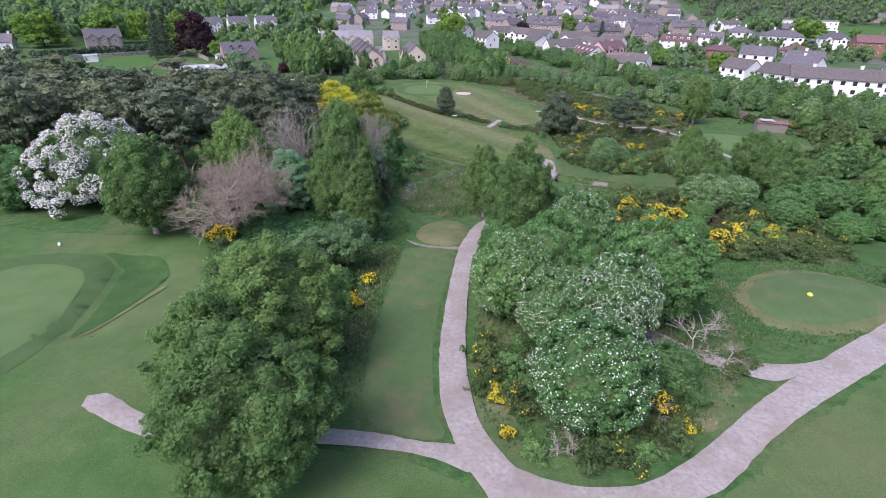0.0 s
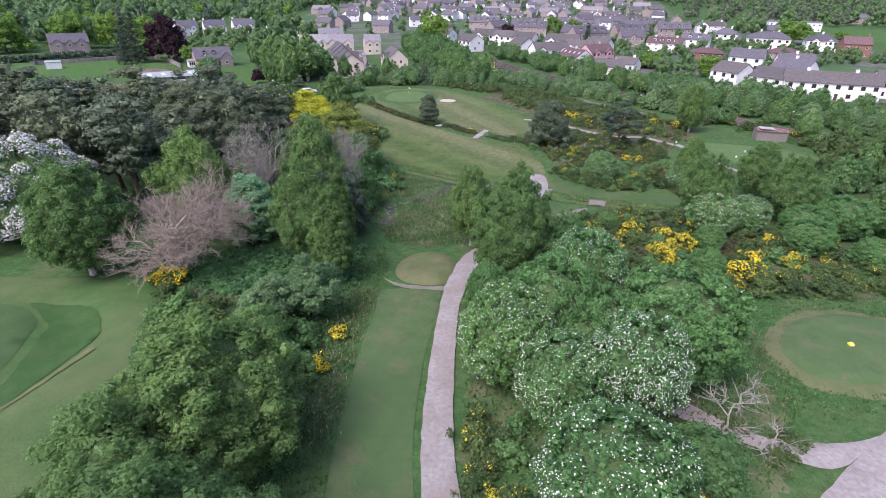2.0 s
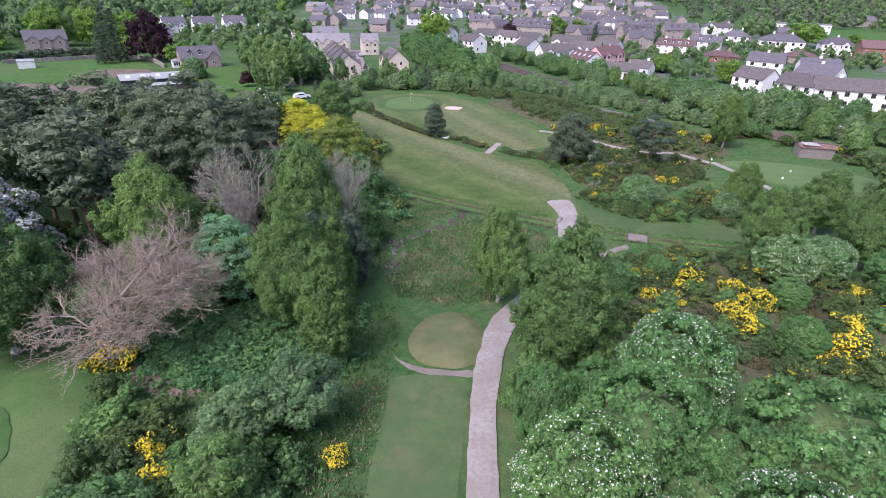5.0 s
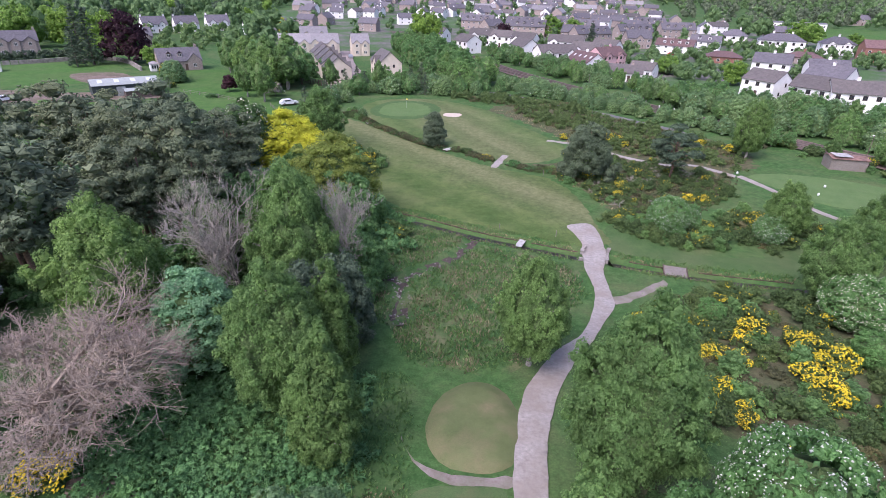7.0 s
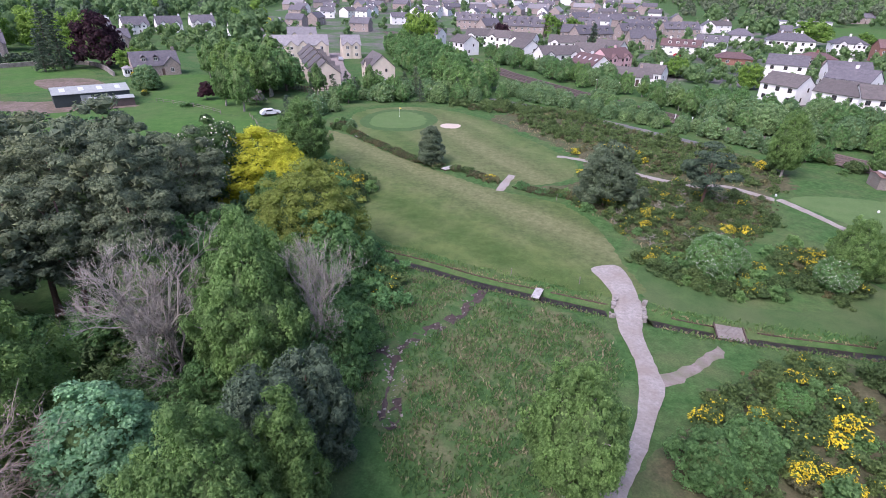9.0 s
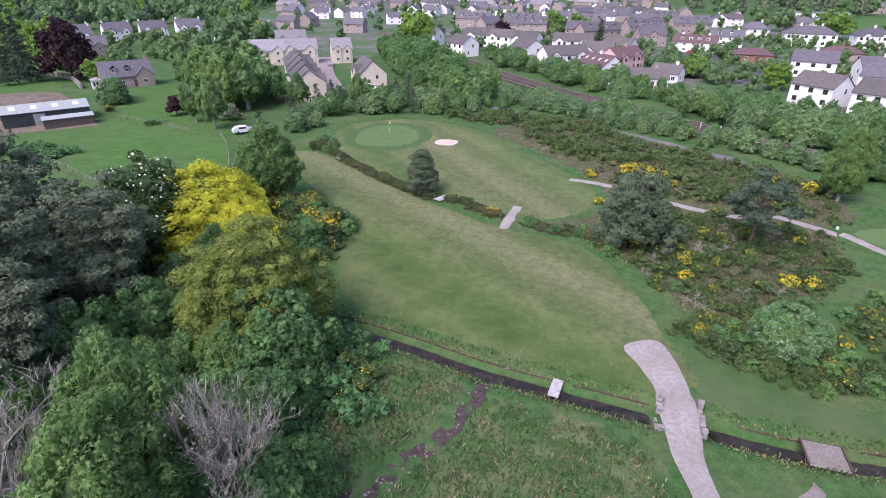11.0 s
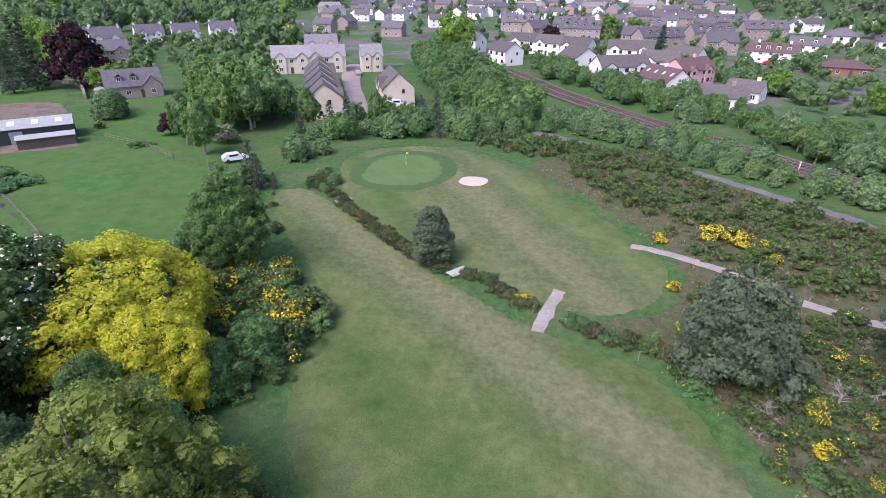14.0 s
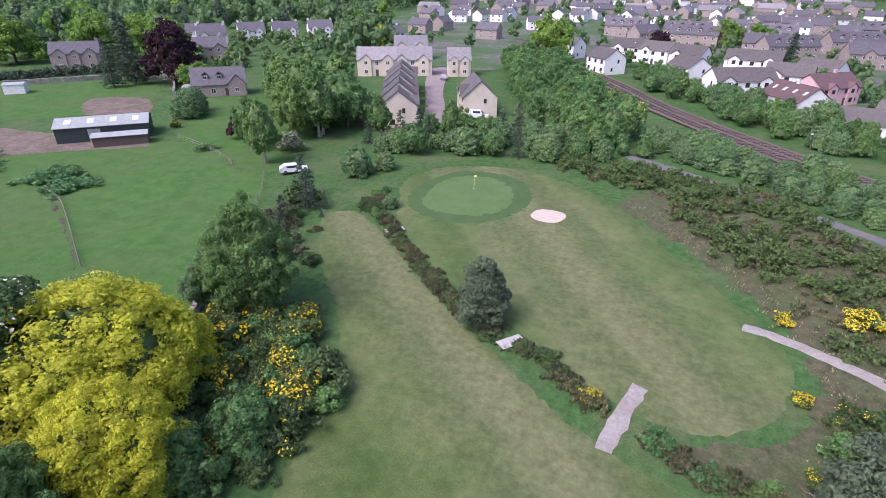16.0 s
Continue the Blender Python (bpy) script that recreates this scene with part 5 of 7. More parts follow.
# hawthorn copse inside the bend of the path
each("hawthorn", [(5.2, -32.6, 8.4, 3.7), (12.2, -23.6, 9.6, 3.6), (11.0, -45.4, 7.8, 4.3), (9.0, -36.4, 7.0, 3.3)], "hawthorns in the copse")
each("hawthorn_b", [(14.2, -35.6, 8.6, 3.4)], "hawthorns in the copse")
each("hawthorn_green", [(18.6, -30.4, 9.6, 4.8), (9.0, -29.0, 9.2, 3.6), (3.9, -26.4, 7.0, 2.0), (13.0, -30.2, 7.6, 2.9), (11, -32.8, 6.8, 2.5), (20.5, -29.5, 7.5, 3.2), (7.6, -24.8, 6.5, 2.6)], "hawthorns in the copse")
each("near_bush", [(17.8, -41, 3.4, 2.6)], "bushes in the copse")
each("dead_bush", [(20.6, -36.8, 3.4, 2.4), (23, -38.6, 2.2, 1.8), (22.6, -34.4, 3, 2)], "dead bushes in the copse")
each("gorse_full", [(4.6, -44.6, 1.4, 0.9), (16.6, -44.2, 1.5, 1.2), (17.6, -46, 1.0, 0.7), (5.4, -48.4, 0.9, 0.6), (7.2, -49.3, 0.8, 0.5), (16.3, -40.4, 1.2, 0.8)], "gorse by the path")
each("gorse_full", [(-9.6, -33.5, 1.6, 0.9), (-9.2, -28.8, 1.0, 1.0), (-15.7, -36.5, 1.6, 1.3), (-19.5, -32, 1.8, 1.6), (-17, -30.5, 1.4, 1.0), (-29.6, -21.6, 2.0, 1.9), (-21.5, -29.6, 1.4, 1.0)], "gorse beside the tee")
thickets([(3.2, -45), (3, -38), (4, -36), (9, -41), (6.5, -47)], 14, 1.3, 3, ["broom", "broom_b", "thicket"], (0.8, 1.8), NAMES, "broom in the copse")
thickets([(7, -50), (13, -50), (19, -45.6), (16, -42), (13, -44), (8, -48.8)], 20, 1.2, 4, ["broom", "thicket", "broom_b", "dead_bush", "broom"], (0.8, 1.7), NAMES, "broom in the copse")
thickets([(15, -42), (20, -44), (25, -38), (20, -34), (16, -38)], 12, 1.4, 5, ["broom", "thicket", "heather"], (0.8, 1.6), NAMES, "broom in the copse")
thickets([(3, -25), (8, -18), (16, -19), (20, -26), (10, -27)], 16, 1.6, 6, ["broom", "broom_b", "heather", "thicket"], (1, 1.9), NAMES, "broom in the copse")
thickets([(-28, -23.5), (-20, -27), (-13, -24), (-9.5, -34), (-10, -42), (-17.5, -42), (-24, -34)], 34, 1.7, 7, ["broom", "broom_b", "thicket", "broom", "thicket"], (1.2, 2.6), NAMES, "scrub beside the tee")
thickets([(-30, -19), (-20, -24), (-12, -19), (-13, -12), (-22, -10), (-28, -12)], 40, 1.5, 8, ["nettles"], (0.5, 0.9), NAMES, "nettles in the hollow", (), 1.2)
thickets([(-23, 16), (-17, 18), (-11, 22), (-14, 27), (-22, 29), (-26, 24)], 24, 1.5, 9, ["nettles", "thicket", "broom_b"], (0.7, 1.9), NAMES, "weeds by the brook")
thickets([(-22, 4), (-17, 4), (-15, 10), (-22, 20), (-28, 26), (-26, 12)], 12, 3.2, 10, ["near_bush"], (3.5, 8), NAMES, "trees by the brook")
thickets([(-20, 20), (-28, 14), (-36, 10), (-34, 34), (-26, 37)], 12, 3.4, 11, ["birch_b", "near_bush", "birch_small"], (6, 10), NAMES, "trees by the brook")
thickets([(-36, 46), (-30, 60), (-26, 58), (-21.6, 50), (-22, 44), (-27, 40)], 34, 1.6, 12, ["broom", "gorse", "broom_b", "gorse", "thicket"], (1.4, 2.6), NAMES, "gorse bank beside the fairway")
thickets([(-46, 70), (-40, 64), (-33, 66), (-38, 78), (-42, 88), (-48, 86)], 18, 2.0, 13, ["broom", "spruce", "thicket", "heather"], (1.2, 3.0), NAMES, "scrub beside the fairway")
each("spruce", [(-44, 84, 6, 2.0), (-47, 88, 7, 2.2), (-44.5, 78.5, 4.5, 1.6), (-41.6, 74, 4, 1.5)], "spruces by the pasture")
each("willow_b", [(-44, 99.5, 5, 2.8), (-40.6, 103.6, 3.4, 1.8), (-33, 88.4, 2, 1.2)], "bushes round the green")
thickets([(-34.5, 88), (-31, 85.5), (-31.5, 83), (-36, 86), (-38, 92), (-36.5, 96)], 9, 1.4, 14, ["broom", "thicket", "heather"], (0.9, 1.8), NAMES, "scrub by the green")

# ditch hedge of heather and broom between the two fairways
HEDGE = [(-31.5, 84.6), (-28.3, 79.8), (-23, 74), (-16.6, 67.6), (-11.6, 64.2)]
HEDGE_B = [(-8.6, 62.6), (-5.6, 60.6), (-1.6, 57.2)]
HEDGE_C = [(2.2, 55.2), (5.4, 53.2), (9.5, 52), (13.5, 49)]
for line, kinds, tall in ((HEDGE, ["heather", "broom", "heather"], (0.5, 0.9)), (HEDGE_B, ["heather", "broom"], (0.6, 1.0)), (HEDGE_C, ["heather", "broom", "nettles"], (0.5, 1.0))):
    pts = smooth_line(line, False, 0.75)
    for p in pts:
        kind = random.choice(kinds)
        h = random.uniform(*tall)
        plant(kind, p.x + random.uniform(-0.4, 0.4), p.y + random.uniform(-0.4, 0.4), h, random.uniform(1.0, 1.5), NAMES[kind][0], NAMES[kind][1], "hedge along the ditch")
each("gorse_full", [(-2.4, 57.8, 1.1, 1.0)], "", "gorse in full yellow flower beside the ditch")

# moor and gorse banks
MOOR_PATHS = [([(10.8, 72.6), (20.6, 67.7), (25.2, 63.1), (32, 59.4), (38, 59.8), (44, 54.4), (50, 38)], 1.05)]
thickets([(15.5, 38), (13, 45), (8, 51.5), (14, 57), (16, 64), (24, 62), (31, 58), (42, 55), (38, 44), (29, 35), (21, 32)], 110, 1.5, 20, ["broom", "heather", "thicket", "broom", "heather", "broom_b", "dead_bush", "broom_b", "gorse"], (0.7, 1.7), NAMES, "moor scrub", MOOR_PATHS)
far_scrub = [(x, y, random.uniform(1.0, 2.1), random.uniform(1.2, 2.3)) for x, y in
             scatter([(19, 69), (16, 80), (9, 92), (3, 102), (8, 109), (22, 100), (40, 84), (50, 70), (46, 58), (36, 62), (24, 66)], 170, 1.9, 21, MOOR_PATHS)
             + scatter([(-12, 113), (-1, 107), (5, 109), (24, 100), (20, 110), (4, 117), (-10, 118)], 70, 1.5, 22)]
leaf_sprays("broom_scrub", far_scrub[::2] + far_scrub[1::6], L_BROOM, 150, 0.19, "dark green broom scrub across the moor", "scrub")
leaf_sprays("heather_scrub", [(x, y, h * 0.5, r) for x, y, h, r in far_scrub[1::4]], L_HEATH, 130, 0.18, "low brown heather scrub across the moor", "scrub")
near_moor = scatter([(16.5, 38), (14.5, 44), (12, 51), (15, 57), (17, 64), (24, 62), (31, 57), (42, 53), (38, 44), (29, 35), (21, 33)], 210, 1.1, 55, MOOR_PATHS)
leaf_sprays("moor_broom", [(x, y, random.uniform(0.6, 1.3), random.uniform(0.8, 1.4)) for x, y in near_moor[::2]], L_BROOM, 190, 0.12, "low dark broom between the moor bushes", "scrub", 9, 6)
leaf_sprays("moor_heather", [(x, y, random.uniform(0.3, 0.6), random.uniform(0.8, 1.5)) for x, y in near_moor[1::2]], L_HEATH, 190, 0.1, "low brown heather between the moor bushes", "scrub", 9, 7)
hedge_places = [(p.x + random.uniform(-0.5, 0.5), p.y + random.uniform(-0.4, 0.4), random.uniform(0.5, 0.85), random.uniform(0.7, 1.0)) for line in (HEDGE, HEDGE_B, HEDGE_C) for p in smooth_line(line, False, 0.6)]
leaf_sprays("ditch_broom", hedge_places[::2], L_BROOM, 130, 0.12, "dense dark broom filling the ditch hedge", "hedge", 7, 8)
leaf_sprays("ditch_heather", hedge_places[1::2], L_HEATH, 130, 0.11, "dense brown heather filling the ditch hedge", "hedge", 7, 9)
each("gorse_full", [(22, 76, 2, 2.0), (24.6, 75.2, 1.8, 1.6), (26.6, 73.6, 1.6, 1.3), (27, 70.6, 1.2, 1.0), (13.6, 63, 1.0, 0.9), (14.5, 74.6, 1.3, 1.0), (30, 40.5, 1.3, 1.2), (32.4, 40, 1.4, 1.2), (17, 31, 1.2, 1.0), (19.4, 41.6, 1.0, 1.0), (44, 74, 1.4, 1.3), (48, 70, 1.6, 1.4)], "yellow gorse on the moor")
each("gorse", [(21, 46, 1.2, 1.1), (24, 45, 1.0, 1.0), (29, 29, 1.5, 1.6), (26, 27, 1.3, 1.4), (38, 33, 1.6, 2.0), (36, 31, 1.5, 1.8), (40, 64, 1.4, 1.4), (34, 68, 1.3, 1.3)], "yellow gorse on the moor")
thickets([(15.6, 31.4), (20, 33), (26, 30), (30, 24), (24, 23), (18, 26.5)], 34, 1.4, 23, ["broom", "broom_b", "thicket", "broom"], (1.0, 1.9), NAMES, "scrub above the stream")
thickets([(31, 33), (38, 38), (46, 33), (47, 26), (42, 29), (36, 22), (31, 27)], 34, 1.6, 24, ["broom", "broom_b", "heather", "thicket"], (1.0, 2.0), NAMES, "scrub above the stream")
each("hawthorn", [(22.8, 27.6, 5.6, 2.8), (36, 26, 4.4, 2.2), (26, 29, 3.6, 1.8)], "", "rounded hawthorn bush among the gorse")
each("birch", [(34, 9.6, 11, 3.2), (47.8, 12.4, 11.6, 3.8), (38, 27, 9, 2.8), (47, 22, 10, 3.2), (50, 66, 12, 3.0)], "", "open birch on the moor")
GB = [(11.6, 1), (16, 7), (24, 11.5), (40, 9), (52, 0), (46, -14), (30, -15), (24, -19), (16, -14), (9.6, -9)]
thickets(GB, 150, 1.6, 25, ["broom", "broom_b", "broom", "broom", "broom_b", "heather", "thicket", "gorse"], (1.0, 2.0), NAMES, "gorse bank")
each("gorse_full", [(17.6, -2.4, 1.4, 1.2), (19.6, -2.6, 1.3, 1.2), (26.2, -0.8, 2.2, 1.7), (27.4, -3, 2.4, 1.9), (24.4, -5.6, 1.8, 1.6), (16.2, -8, 1.6, 1.5), (16.8, -10, 1.3, 1.1), (24.4, -7.4, 2.2, 1.8), (29, -10.6, 2.2, 1.7),
                    (26.6, -10.6, 1.5, 1.2), (17.4, 3.4, 1.2, 1.0), (31.5, -12, 2.4, 2.2), (29.2, -14, 1.8, 1.5), (34.6, -7, 2.0, 1.8), (40, -6, 1.8, 1.5), (23, 2, 2.0, 1.8), (40.5, 1.3, 1.6, 1.4)], "gorse bank in flower")
each("near_bush", [(10.8, -2.8, 4.2, 2.3), (13.8, -1.6, 4.4, 2.2)], "", "pale green leafy bush beside the path")
each("hawthorn", [(34.2, 5, 5.8, 3.4), (39.5, 6.6, 5.4, 3.0)], "hawthorns on the gorse bank")
each("hawthorn_green", [(46, 4, 5, 3.2), (52, 6, 6, 3.6), (44, -1, 4.6, 3.0), (58, 0, 5.6, 3.4), (27.5, -12, 4, 2.0)], "hawthorns on the gorse bank")
each("hawthorn_green", [(31.5, -2, 3.4, 1.9), (20, 4.6, 2.6, 1.4), (49, -6, 4, 2.6), (55, -4, 4.4, 2.8), (61, 8, 5, 3.2)], "bushes on the gorse bank")
each("broom", [(40, -13, 1.4, 2.2), (47.5, -22, 1.6, 1.6)], "", "low dark broom on the grass")
each("gorse", [(46.5, -19.5, 1.9, 1.6), (49, -21, 1.8, 1.5)], "", "orange-yellow gorse by the tee")

# pine wood on the left
PINES = [(-39, 20), (-36.5, 33), (-44, 33), (-52, 42), (-75, 40), (-120, 44), (-190, 34), (-180, 0), (-110, -4), (-74, -8), (-62, -2), (-46, -2), (-39, 4)]
for i, (x, y) in enumerate(scatter(PINES, 84, 5.6, 31)):
    h = random.uniform(13, 17.5)
    plant("pine" if i % 2 else "pine_b", x, y, h, random.uniform(3.6, 5.2), "tall dark scots pine in the wood", "tree", "pine wood")
each("pine_near", [(-40, 18.5, 16.6, 4.4), (-44, 24, 16, 4.2), (-42, 12.5, 15, 4), (-46.5, 30, 14.5, 4.2)], "pine wood")
each("pine_near", [(-37.5, 25.5, 14.6, 4.2), (-48, 19.5, 17, 4.6), (-40.5, 31, 13.5, 3.8), (-36.6, 14, 14, 3.6)], "pine wood")
each("hawthorn_green", [(-62, -15, 7.5, 4.2), (-66, -12, 8, 4.5), (-47, -9, 6, 3.4)], "", "dense green tree at the wood's edge")
thickets([(-46, 0), (-60, -6), (-76, -12), (-76, -2), (-60, 4), (-44, 8)], 14, 3.2, 32, ["thicket", "willow", "broom"], (1.5, 4), NAMES, "undergrowth of the pine wood")

# belts of trees round the green, the railway and the estate
AVOID_RAIL = [([(-30, 248), (-7, 200), (4.6, 172.6), (16.1, 152.8), (30.5, 129), (52, 96), (75, 70)], 5.0), ([(0, 124), (11, 115.5), (19, 109.5), (34, 95), (44, 84)], 2.2)]
thickets([(-46, 110), (-30, 116), (-10, 119), (4, 126), (0, 134), (-20, 130), (-40, 124), (-52, 118)], 34, 3.0, 40, ["willow", "round_b", "willow_b", "round", "spruce"], (3, 6.5), NAMES, "belt behind the green", AVOID_RAIL)
each("birch_far", [(-35, 123, 9.2, 2.2), (-49.5, 121, 9.4, 2.4), (-62, 118, 14.2, 4.4)], "", "tall birch before the estate")
each("spruce", [(-42, 124, 7, 2), (-45, 121, 6.5, 1.9), (-26, 128, 7, 2.2), (-23, 130, 8, 2.4), (-39, 121, 6, 1.8)], "spruces before the estate")
thickets([(-22, 136), (-8, 128), (4, 136), (-2, 156), (-14, 180), (-30, 225), (-44, 238), (-46, 210), (-33, 178), (-25, 160)], 70, 4.0, 41, ["round", "round_b", "round", "birch_far", "round_b"], (6.5, 10.5), NAMES, "wood between estate and railway", AVOID_RAIL)
thickets([(2, 196), (14, 172), (26, 152), (36, 138), (50, 128), (54, 142), (40, 158), (26, 180), (12, 204), (-4, 226)], 46, 3.4, 42, ["round", "round_b", "willow", "birch_far"], (4.5, 7.5), NAMES, "trees beyond the railway", AVOID_RAIL)
thickets([(2, 134), (14, 126), (28, 112), (40, 98), (48, 88), (56, 80), (44, 96), (34, 118), (14, 140)], 26, 3.0, 43, ["willow", "willow_b", "willow", "willow_b"], (2.8, 4.4), NAMES, "willows by the railway", [(AVOID_RAIL[0][0], 10.0), AVOID_RAIL[1]])
thickets([(2, 130), (14, 119), (30, 104), (46, 88), (60, 72), (78, 58), (82, 64), (66, 80), (52, 96), (34, 118), (16, 140)], 46, 3.0, 49, ["willow", "willow_b", "willow", "willow_b", "willow"], (2.6, 4.4), NAMES, "willows by the railway", [(AVOID_RAIL[0][0], 10.0), (AVOID_RAIL[1][0], 2.0)])
thickets([(24, 122), (34, 106), (48, 88), (60, 73), (66, 77), (54, 95), (40, 115), (30, 128)], 34, 3.0, 54, ["willow", "willow_b", "round_b", "willow"], (3.0, 5.0), NAMES, "willows by the railway", [(AVOID_RAIL[0][0], 4.6), (AVOID_RAIL[1][0], 2.0)])
thickets([(38, 122), (50, 104), (62, 84), (84, 72), (118, 66), (108, 86), (92, 100), (78, 112), (64, 124), (54, 128)], 80, 3.9, 44, ["round", "round_b", "willow", "birch_far", "round", "willow_b"], (4, 7.2), NAMES, "wood below the white houses", AVOID_RAIL)
thickets([(60, 72), (78, 60), (110, 40), (130, 20), (140, 60), (96, 64)], 40, 4.0, 45, ["round", "round_b", "willow", "birch_far"], (4.5, 7.5), NAMES, "wood below the white houses", [([(52, 96), (75, 70), (100, 50)], 4.0)])
thickets([(54, 78), (60, 70), (74, 56), (82, 58), (64, 76)], 18, 2.4, 46, ["broom", "gorse", "thicket", "heather"], (1, 2), NAMES, "scrub by the shed")
thickets([(58, 24), (72, 10), (90, 14), (84, 40), (72, 44)], 26, 4.2, 47, ["willow", "round", "broom", "round_b"], (3, 7), NAMES, "trees beyond the tees")
thickets([(-64, 112), (-60, 128), (-66, 142), (-84, 150), (-96, 152), (-88, 138), (-76, 124)], 20, 4.2, 48, ["birch_far", "birch_far", "round_b", "birch_far"], (8, 13), NAMES, "trees beside the cottage")
plant("maple", -77, 111.5, 5, 2.3, "dark red maple on the cottage lawn")
plant("pink_tree", -62, 107.5, 4.2, 2.2, "small cherry with pale pink blossom")
plant("pink_tree", -72.5, 113.5, 4.0, 1.8, "small cherry with pale pink blossom")
each("birch_far", [(-69, 105, 11, 2.8)], "", "drooping birch on the lawn")
each("thicket", [(-78, 102.5, 1.2, 2.4), (-112, 84, 2, 3), (-107, 82, 1.8, 3.4), (-103, 79, 1.5, 2.4)], "", "low dark green bush in the pasture")
each("willow", [(-99.5, 123, 7, 4), (-103, 128, 6.5, 3.4)], "bushes by the cottage")
each("gorse", [(-107, 130, 4, 2), (-95.4, 114, 1.6, 1.4)], "", "yellow-flowered bush beside the barn")
plant("copper", -136, 158, 18.6, 8.2, "large copper beech with dark purple leaves")
each("fir", [(-146, 152, 20, 4.5), (-153, 156, 21, 5), (-148, 146, 14, 3.6)], "", "tall dark conifer beside the villa")
each("round_c", [(-205, 190, 20, 9), (-188, 200, 18, 8), (-162, 186, 18, 7), (-120, 150, 9, 4.6), (-222, 170, 18, 9)], "", "large bright green tree by the villa")
each("round_c", [(-33, 236, 19, 8), (38, 318, 14, 7), (52, 322, 12, 6)], "", "large bright green tree among the roofs")
plant("cypress", -109, 250, 12, 2.6, "narrow golden cypress beside a house")
each("fir", [(52, 258, 13, 3.6)], "", "dark conifer between the terraces")
plant("maple", 8, 296, 9, 5, "dark red tree between the roofs")
each("round_c", [(180, 300, 16, 10), (84, 156, 9, 4), (66, 176, 8, 4), (204, 290, 10, 6)], "", "round green tree among the houses")
each("willow", [(66, 180, 7, 4.4), (60, 190, 6, 3.6), (72, 172, 6, 3.6)], "", "pale green bush in a garden")

each("birch_far", [(-62, 99.4, 12, 3.0), (-72, 129, 15, 5), (-69, 140, 15, 5), (-80, 134, 14, 5)], "trees beside the cottage", "tall grey-green birch beside the lawn")
each("birch_far", [(-66, 132, 12, 4.2), (-76, 142, 13, 4.6), (-86, 154, 12, 4.4)], "trees beside the cottage", "tall drooping birch beside the cottage")
thickets([(-91, 78), (-96, 82.6), (-94.4, 86), (-86, 84.6), (-81.5, 80.7), (-84.4, 77.6)], 14, 1.8, 51, ["nettles", "thicket"], (0.8, 1.4), NAMES, "nettles in the pasture", (), 1.3)
thickets([(-38.2, 54.4), (-38.2, 57), (-33, 60), (-29.4, 60.6), (-24, 51.8), (-24, 47), (-31.1, 48.8)], 30, 1.5, 52, ["broom", "broom_b", "thicket", "gorse"], (1.4, 2.6), NAMES, "gorse bank beside the fairway")
leaf_sprays("garden_hedge", [(-196 + 0.62 * k + random.uniform(-0.4, 0.4), 135 + 0.86 * k, random.uniform(2.2, 3.2), 1.8) for k in range(46)], L_SPRUCE, 80, 0.3, "long dark green hedge above the paddock wall", "hedge")

# ---- houses ----
def block(x0, x1, y0, y1, z0, z1):
    v = [(x, y, z) for z in (z0, z1) for y in (y0, y1) for x in (x0, x1)]
    return v, [(0, 2, 3, 1), (4, 5, 7, 6), (0, 1, 5, 4), (2, 6, 7, 3), (0, 4, 6, 2), (1, 3, 7, 5)]


def part(name, shape, mat, parent, label=""):
    ob = new(name, mesh_of(name, shape[0], shape[1], mat))
    ob.parent = parent
    return tagged(ob, label) if label else ob


def gabled_walls(L, W, eave, ridge):
    """Walls with gables, ridge along x."""
    a, b = L / 2, W / 2
    v = [(-a, -b, -0.6), (a, -b, -0.6), (a, b, -0.6), (-a, b, -0.6), (-a, -b, eave), (a, -b, eave), (a, b, eave), (-a, b, eave), (-a, 0, ridge), (a, 0, ridge)]
    return v, [(0, 1, 5, 4), (2, 3, 7, 6), (1, 2, 6, 9, 5), (3, 0, 4, 8, 7), (4, 5, 9, 8), (6, 7, 8, 9), (3, 2, 1, 0)]


def gabled_roof(L, W, eave, ridge, over=0.35, thick=0.16, x0=None, x1=None):
    """Two slopes with overhang and thickness, ridge along x."""
    a0, a1 = (-L / 2 - over * 0.6 if x0 is None else x0), (L / 2 + over * 0.6 if x1 is None else x1)
    b = W / 2 + over
    drop = (ridge - eave) / (W / 2) * over
    lo, hi = eave - drop + 0.03, ridge + 0.03
    prof = [(-b, lo), (0, hi), (b, lo), (b, lo + thick), (0, hi + thick * 1.3), (-b, lo + thick)]
    v = [(x, y, z) for x in (a0, a1) for y, z in prof]
    f = [(0, 1, 4, 5), (1, 2, 3, 4), (6, 11, 10, 7), (7, 10, 9, 8), (5, 4, 10, 11), (4, 3, 9, 10), (0, 6, 7, 1), (1, 7, 8, 2), (0, 5, 11, 6), (2, 8, 9, 3)]
    return v, f


def hip_roof(L, W, eave, ridge, over=0.45):
    a, b, k = L / 2 + over, W / 2 + over, (L - W) / 2
    k = max(0.3, k)
    v = [(-a, -b, eave - 0.1), (a, -b, eave - 0.1), (a, b, eave - 0.1), (-a, b, eave - 0.1), (-a, -b, eave + 0.06), (a, -b, eave + 0.06), (a, b, eave + 0.06), (-a, b, eave + 0.06), (-k, 0, ridge), (k, 0, ridge)]
    return v, [(0, 1, 5, 4), (1, 2, 6, 5), (2, 3, 7, 6), (3, 0, 4, 7), (4, 5, 9, 8), (6, 7, 8, 9), (5, 6, 9), (7, 4, 8), (3, 2, 1, 0)]


def turned(shape, m):
    return [tuple(m @ Vector(p)) for p in shape[0]], shape[1]


